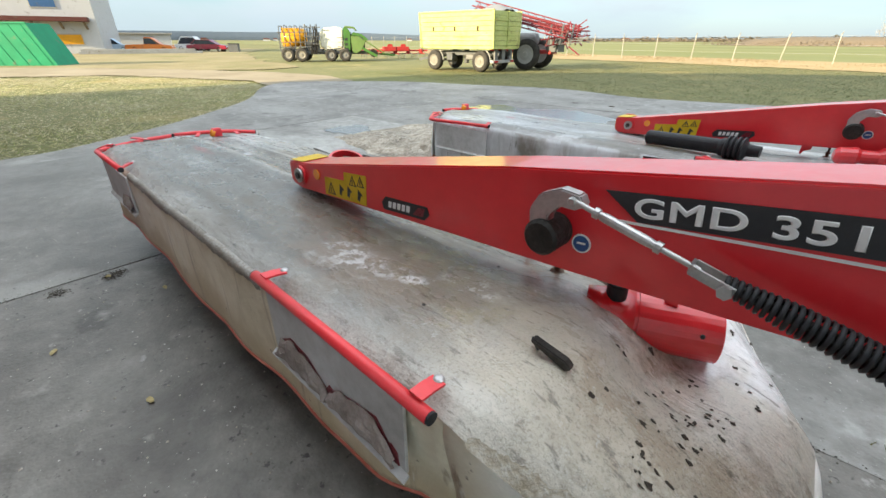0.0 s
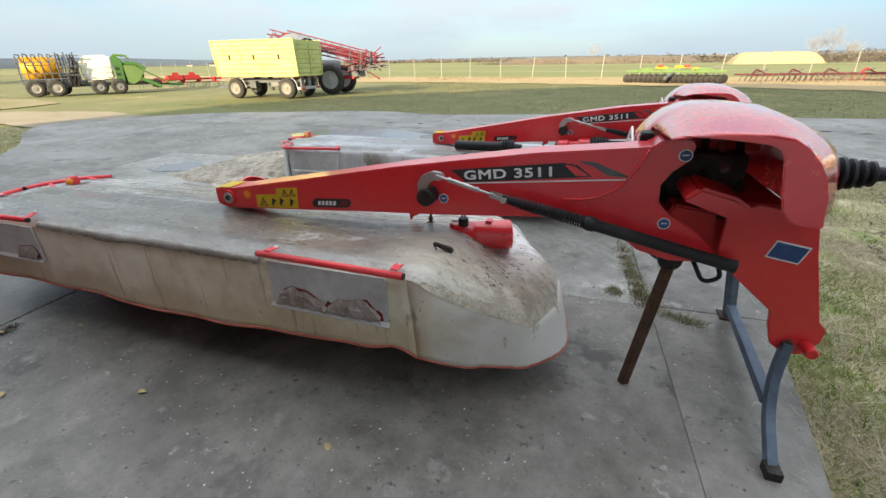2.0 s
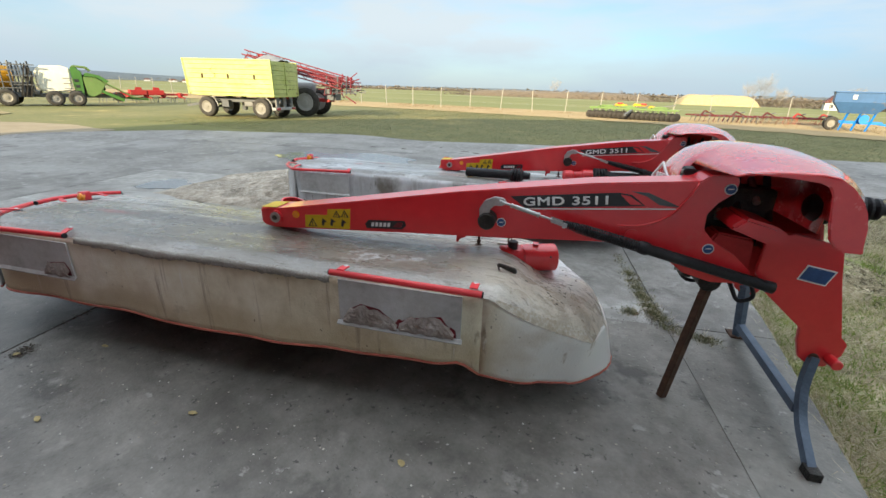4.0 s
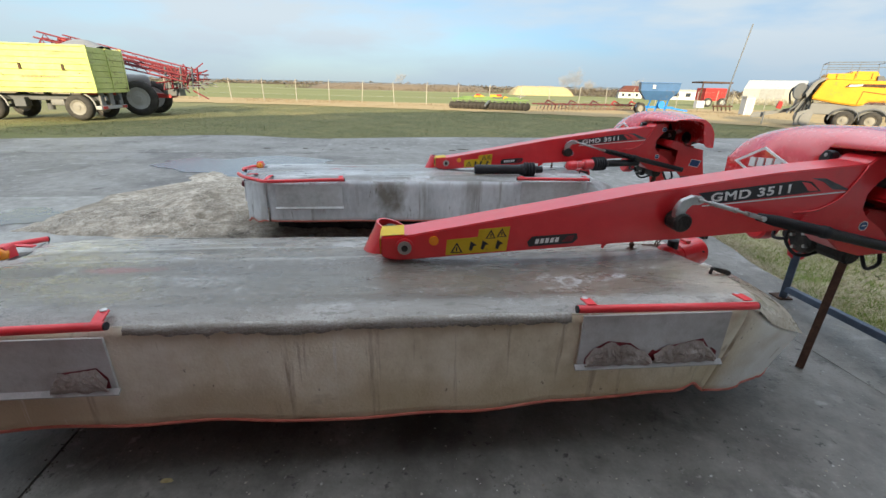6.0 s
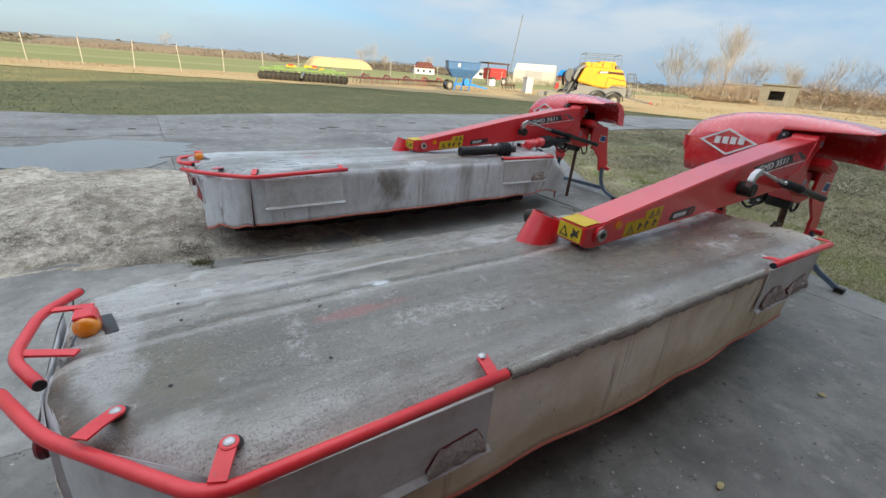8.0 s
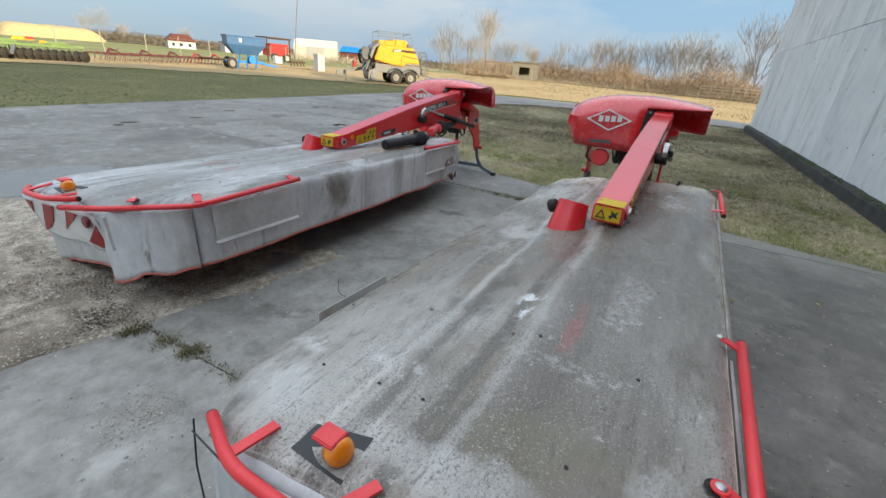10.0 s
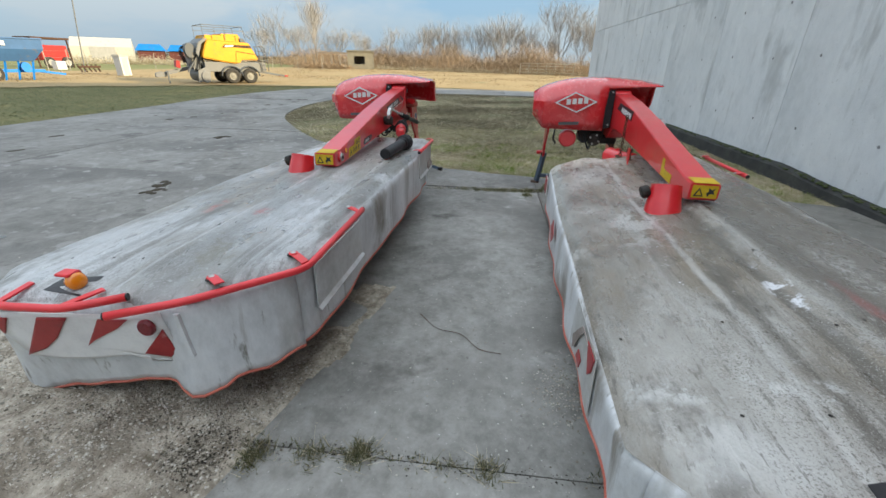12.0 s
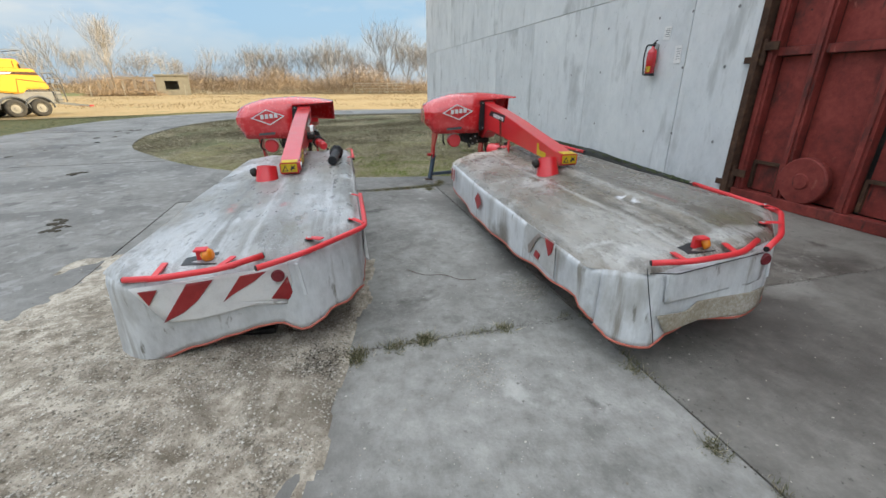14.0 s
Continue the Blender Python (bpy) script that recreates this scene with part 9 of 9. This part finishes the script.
def car(label, at, turn, m, l=4.3, h=1.42, pick=False, cat="car"):
    th = thing("car", label, cat, at, turn, "cars in the yard")
    body = [(-l / 2, 0.35), (-l / 2, 0.72), (-l / 2 + 0.12, 0.88), (-l * 0.22, 0.93), (l * 0.26, 0.92), (l / 2 - 0.1, 0.78), (l / 2, 0.55), (l / 2, 0.32)]
    pp("body", th, m, body, -0.85, 0.85, bevel=0.05)
    top = [(-l * 0.40 if not pick else -l * 0.1, 0.93), (-l * 0.27 if not pick else -l * 0.07, h), (l * 0.08, h), (l * 0.26, 0.92)]
    cabin = pp("cabin", th, m, top, -0.74, 0.74, bevel=0.05)
    for y0, y1 in ((-0.748, -0.742), (0.742, 0.748)):
        inner = [(x * 0.93 - 0.01, 0.96 + (z - 0.93) * 0.82) for x, z in top]
        pp("side_window", cabin, "glass", inner, y0, y1, bevel=0)
    for x in (-l * 0.31, l * 0.31):
        for y in (-0.76, 0.76):
            wheel(th, (x, y, 0.33), 0.33, 0.2, "rim_grey")
    for y in (-0.6, 0.6):
        pb("headlight", th, "white", l / 2 - 0.03, l / 2 + 0.01, y - 0.17, y + 0.17, 0.58, 0.7, bevel=0.01)
    return th


car("orange pickup parked in the yard before the house", (-71.5, 3.6, -0.03), 72, "car_orange", 5.4, 1.75, True)
car("dark red estate car parked in the yard", (-69.5, 10.2, -0.03), 60, "car_red", 5.2, 1.5)
car("white van-like car behind the red one", (-76.0, 9.2, -0.03), 60, "car_white", 5.0, 1.9)
car("pale blue car parked beside the white house", (-74.0, -0.6, -0.03), 78, "car_blue", 4.4, 1.6)
bi = thing("waste_bin", "black square waste container beside the cars", "bin", (-66.9, 12.9, -0.03), 65)
pb("body", bi, "chassis", -0.6, 0.6, -0.5, 0.5, 0, 0.95)
pb("lid", bi, "black", -0.65, 0.65, -0.55, 0.55, 0.96, 1.05)

# straw heap, house, halls at the far side of the field
def heap(name, at, turn, l, w, h, m, label, seed):
    bm = B()
    rw = []
    for i in range(21):
        rw.append([bm.verts.new((l * (i / 20 - 0.5), w * (j / 12 - 0.5), max(0, h * (1 - abs(i / 10 - 1) ** 9) * (1 - abs(j / 6 - 1) ** 4) * (1 + 0.12 * noise.noise(Vector((i * 0.5, j * 0.5, seed))))))) for j in range(13)])
    for a, b in zip(rw, rw[1:]):
        for j in range(12):
            bm.faces.new((a[j], b[j], b[j + 1], a[j + 1]))
    ob = part(name, bm, m, smooth=True)
    ob.matrix_world = pose(*at, 0, 0, turn)
    return tagged(ob, label, "heap")


heap("straw_mound", (14.6, 140, -0.1), 8, 19, 12, 2.7, "straw_pile", "long pale straw heap at the far side of the field", 1)
heap("earth_bank", (-38, 185, -0.1), 6, 75, 25, 2.6, "earth_bank", "long low brown earth bank behind the field", 5)
rhs = thing("red_roofed_house", "white house with a red hipped roof among trees", "house", (35, 128, -0.1), -8)
rhs.scale = (0.55, 0.55, 0.6)
pb("wall", rhs, "plaster", 0, 11, 0, 7, 0, 2.9, bevel=0)
pp("roof", rhs, "roof_tile", [(-0.6, 2.91), (11.6, 2.91), (8.5, 5.6), (2.5, 5.6)], -0.5, 7.5, bevel=0)
for x in (1.5, 4.5, 8):
    pb("window", rhs, "glass", x, x + 1.2, -0.04, -0.005, 1.0, 2.2, bevel=0)
lw = thing("white_low_building", "long low white building beside the red-roofed house", "building", (47, 124, -0.1), -8)
pb("wall", lw, "plaster", 0, 12, 0, 5, 0, 2.4, bevel=0)
pb("roof", lw, "rim_grey", -0.3, 12.3, -0.3, 5.3, 2.41, 2.65)
for k in range(4):
    pb("window", lw, "glass", 1.2 + 2.8 * k, 2.4 + 2.8 * k, -0.04, -0.005, 0.9, 1.8, bevel=0)
th_ = thing("white_hall", "white gabled sheet-metal hall in the distance", "hall", (54.5, 93.5, -0.1), -38)
th_.scale = (0.8, 0.8, 0.82)
part("shell", prism(B(), [(0, 0), (0, 3.6), (4, 5.6), (8, 3.6), (8, 0)], -6, 6, "x"), "hall_white", th_)
pb("gate_leaf", th_, "rim_grey", -2.5, 2.5, -0.05, -0.01, 0, 3.6, bevel=0)
for at, w in (((65.6, 99.5, -0.1), 5), ((70.2, 95.8, -0.1), 9)):
    bh = thing("blue_roofed_shed", "low shed with a bright blue roof in the distance", "shed", at, -40, "blue-roofed sheds")
    pb("wall", bh, "roof_tile", 0, w, 0, 6, 0, 2.6, bevel=0)
    pp("roof", bh, "bright_blue", [(-0.4, 2.61), (w + 0.4, 2.61), (w - 0.6, 3.9), (0.6, 3.9)], -0.4, 6.4, bevel=0)
rn = thing("ruined_building", "low crumbling concrete building with empty window, in the scrub", "ruin", (71.2, 50.2, -0.1), -59)
for x0, x1, z0, z1 in ((0, 1.3, 0, 3.2), (3.3, 5.0, 0, 3.2), (1.3, 3.3, 0, 1.0), (1.3, 3.3, 2.4, 3.2)):
    pb("wall", rn, "ruin", x0, x1, 0, 0.3, z0, z1, bevel=0)
pb("wall", rn, "ruin", 0, 0.3, 0.31, 5, 0, 3.2, bevel=0)
pb("wall", rn, "ruin", 4.7, 5.0, 0.31, 5, 0, 3.1, bevel=0)
pb("wall", rn, "ruin", 0.31, 4.69, 4.7, 5, 0, 3.0, bevel=0)
pb("roof", rn, "ruin", -0.2, 5.2, -0.2, 5.2, 3.21, 3.45)
for k in range(5):
    pb("pillar", rn, "bark", -1.6 - 1.6 * k, -1.2 - 1.6 * k, 0, 0.4, 0, 2.4 + 0.2 * (k % 2), bevel=0)
pb("lintel", rn, "bark", -5.4, -0.05, 0, 0.4, 2.7, 3.0, bevel=0)


# bare trees and scrub
M["tree_twigs"] = island_mat("pale_winter_twigs", [(0.17, 0.15, 0.13), (0.24, 0.215, 0.19), (0.31, 0.285, 0.255), (0.39, 0.365, 0.335)])
M["far_scrub"] = island_mat("far_brown_scrub", [(0.07, 0.058, 0.045), (0.105, 0.085, 0.064), (0.15, 0.12, 0.09)])


def bare_tree(seed, h, spread=0.45):
    """A short trunk that forks again and again into a broad crown of fine twigs."""
    rnd = random.Random(seed)
    th = tagged(new("bare_tree"), "leafless winter tree with a broad crown of fine twigs", "tree", "bare trees along the field")
    trunk, crown = B(), B()

    def limb(bm, p, d, l, r0, r1, seg):
        pts = [p]
        for k in range(3):
            d = (d + Vector((rnd.gauss(0, 0.09), rnd.gauss(0, 0.09), 0.05))).normalized()
            pts.append(pts[-1] + d * l / 3)
        s = d.orthogonal().normalized()
        t = d.cross(s)
        rings(bm, [[c + (s * math.cos(j * math.tau / seg) + t * math.sin(j * math.tau / seg)) * (r0 + (r1 - r0) * k / 3) for j in range(seg)] for k, c in enumerate(pts)], cap=False)
        return pts[-1], d, pts

    def grow(p, d, l, r, level):
        q, d, pts = limb(trunk if level < 2 else crown, p, d, l, r, r * 0.68, 6 if level < 2 else 3)
        if level >= 2:
            for _ in range(5 if level < 4 else 9):
                i = rnd.randrange(3)
                b0 = pts[i].lerp(pts[i + 1], rnd.random())
                a = rnd.random() * math.tau
                e = b0 + (d * rnd.uniform(0.7, 1.2) + Vector((math.cos(a), math.sin(a), 0.35)) * 0.5).normalized() * h * rnd.uniform(0.06, 0.15)
                o = Vector((rnd.gauss(0, 1), rnd.gauss(0, 1), rnd.gauss(0, 0.3))).normalized() * 0.011
                crown.faces.new([crown.verts.new(b0 - o), crown.verts.new(b0 + o), crown.verts.new(e)])
        if level == 5:
            return
        n = (3, 3, 2, 2, 2)[level] + (1 if rnd.random() < 0.3 else 0)
        a0 = rnd.random() * math.tau
        for k in range(n):
            a = a0 + k * math.tau / n + rnd.gauss(0, 0.35)
            open_ = (0.27 + 0.36 * spread) * rnd.uniform(0.45, 1.5)
            side = Vector((math.cos(a), math.sin(a), 0))
            nd = (d * math.cos(open_) + side * math.sin(open_) + Vector((0, 0, 0.13))).normalized()
            grow(pts[2].lerp(q, rnd.random()), nd, l * rnd.uniform(0.85, 1.15), r * 0.55, level + 1)

    for stem in range(rnd.choice((1, 2))):
        lean = Vector((rnd.gauss(0, 0.06 + 0.1 * stem), rnd.gauss(0, 0.06 + 0.1 * stem), 1)).normalized()
        grow(Vector((0.4 * stem, 0.2 * stem, -0.1)), lean, h * 0.15, h * 0.010, 0)
    part("trunk", trunk, "bark", th)
    part("crown", crown, "tree_twigs", th, "fine bare twigs")
    return th


trees = [bare_tree(3, 11), bare_tree(8, 9, 0.55), bare_tree(21, 12, 0.35)]
BASE = (11, 9, 12)
spots_ = [(103, 87, 11), (98, 93, 12), (71.7, 66.5, 9.5), (76.2, 60.6, 12), (78.3, 57.7, 7.6), (84.1, 47.7, 7.6), (87.4, 40.6, 8), (88.9, 36.8, 9.2), (89.9, 34.0, 8.5), (91.0, 30.1, 8.4),
          (92.3, 25.2, 10.7), (93.6, 18.8, 8.5), (94.5, 12.6, 12.8), (94.8, 8.6, 11), (86, 44, 6.5), (96, 22, 8), (99, 15, 9), (90, 27, 7), (82, 52, 6), (97, 5, 10), (27, 150, 9), (24, 152, 7), (30, 146, 6), (-40, 190, 8), (45, 145, 6), (64, 110, 6), (82, 66, 8), (95, 2, 9)]
for k, (x, y, tall) in enumerate(spots_):
    c = copy_thing(trees[k % 3], pose(x, y, -0.1, 0, 0, 47 * k))
    c.scale = (tall / BASE[k % 3] * (1.22 if 70 < x < 98 else 1.0),) * 3
for i, t in enumerate(trees):
    t.matrix_world = pose(*((112, 30, -0.1), (116, 45, -0.1), (125, 80, -0.1))[i], 0, 0, 20 * i)


def brush(name, pts, n, low, high, wid, depth, label, m="twigs"):
    """Scrub of many thin upright twigs along a line."""
    line = smooth_line(pts, 5)
    rnd = random.Random(len(name) + n)
    p, f = [], []
    for k in range(n):
        i = rnd.randrange(len(line) - 1)
        a, b = line[i], line[i + 1]
        t = rnd.random()
        x, y = a[0] + (b[0] - a[0]) * t + rnd.gauss(0, depth), a[1] + (b[1] - a[1]) * t + rnd.gauss(0, depth)
        c = 0.55 + 0.6 * noise.noise(Vector((x * 0.12, y * 0.12, 1.5)))
        h = rnd.uniform(low, high) * max(0.25, c)
        ang = rnd.random() * math.tau
        w = wid * rnd.uniform(0.4, 1.2)
        z0 = rnd.random() * h * 0.8 - 0.1
        reach = (0.35 + 0.25 * h) * rnd.uniform(0.5, 1.2)
        lx, ly = rnd.gauss(0, 0.8) * reach, rnd.gauss(0, 0.8) * reach
        q = len(p)
        p += [(x - math.cos(ang) * w, y - math.sin(ang) * w, z0), (x + math.cos(ang) * w, y + math.sin(ang) * w, z0), (x + lx, y + ly, z0 + reach * rnd.uniform(0.2, 1.0))]
        f.append((q, q + 1, q + 2))
    return strewn(name, p, f, m, label, "scrub")


brush("scrub_right", [(112, 92), (100, 70), (92, 52), (86, 34), (82, 16), (80, -4)], 190000, 1.0, 7.0, 0.030, 5.0, "brown leafless scrub beyond the dry grass")
brush("scrub_low", [(100, 80), (84, 54), (79, 34), (77, 14), (76, -6)], 26000, 0.4, 1.6, 0.035, 2.2, "low straw-coloured growth before the scrub", "straw")
brush("scrub_round", [(98, 74), (94, 68), (92, 62)], 40000, 1.5, 5.0, 0.045, 3.0, "dense rounded brown thicket")
brush("scrub_ruin", [(70.3, 50.4), (68.6, 53.2), (66.2, 57)], 12000, 0.8, 3.4, 0.035, 1.0, "brown brush before the ruined building")
brush("scrub_hall", [(44, 88), (58, 80), (72, 74)], 9000, 0.8, 2.4, 0.06, 1.5, "dry growth before the white hall", "straw")
brush("scrub_bank", [(-75, 182), (-38, 183), (0, 187)], 16000, 1.0, 3.5, 0.2, 6.0, "brown scrub on the earth bank", "far_scrub")
brush("scrub_far", [(20, 155), (50, 150), (80, 125), (120, 110)], 20000, 1.0, 4.5, 0.14, 6.0, "far brown trees behind the halls", "far_scrub")
brush("woods_far", [(-700, 500), (-350, 620), (0, 640), (350, 600), (700, 420)], 16000, 4, 10, 3.5, 25.0, "distant dark line of woods", "far_scrub")

# far town and hills
bm = B()
n = 90
rw = []
for k in range(n + 1):
    a = radians(20 + 190 * k / n)
    r = 2600
    h = 16 + 16 * noise.noise(Vector((k * 0.13, 0, 0))) + (22 if k > 55 else 0) * smooth01((k - 55) / 12)
    rw.append([bm.verts.new((r * math.cos(a), r * math.sin(a), z)) for z in (-2, max(2, h))] + [bm.verts.new((1.3 * r * math.cos(a), 1.3 * r * math.sin(a), -2))])
for a, b in zip(rw, rw[1:]):
    for j in range(2):
        bm.faces.new((a[j], b[j], b[j + 1], a[j + 1]))
# blue haze of distance is put into the hills' own colour
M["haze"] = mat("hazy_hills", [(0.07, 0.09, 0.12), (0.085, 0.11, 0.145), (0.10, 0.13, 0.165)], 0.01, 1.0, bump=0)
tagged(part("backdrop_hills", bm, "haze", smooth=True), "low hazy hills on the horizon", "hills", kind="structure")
for k in range(14):
    a = radians(random.choice((random.uniform(165, 178), random.uniform(110, 125), random.uniform(128, 150))))
    r = random.uniform(800, 1100)
    ht = thing("distant_house", "tiny pale house in the distance", "house", (r * math.cos(a), r * math.sin(a), -0.1), math.degrees(a) + 90, "distant houses")
    w, h = random.uniform(7, 15), random.uniform(2.4, 3.6)
    pb("wall", ht, "plaster", -w / 2, w / 2, -4, 4, 0, h, bevel=0)
    pp("roof", ht, "roof_tile" if k % 3 else "rim_grey", [(-w / 2 - 0.5, h + 0.01), (w / 2 + 0.5, h + 0.01), (w / 2 - 1.5, h + 2.2), (-w / 2 + 1.5, h + 2.2)], -4.4, 4.4, bevel=0)
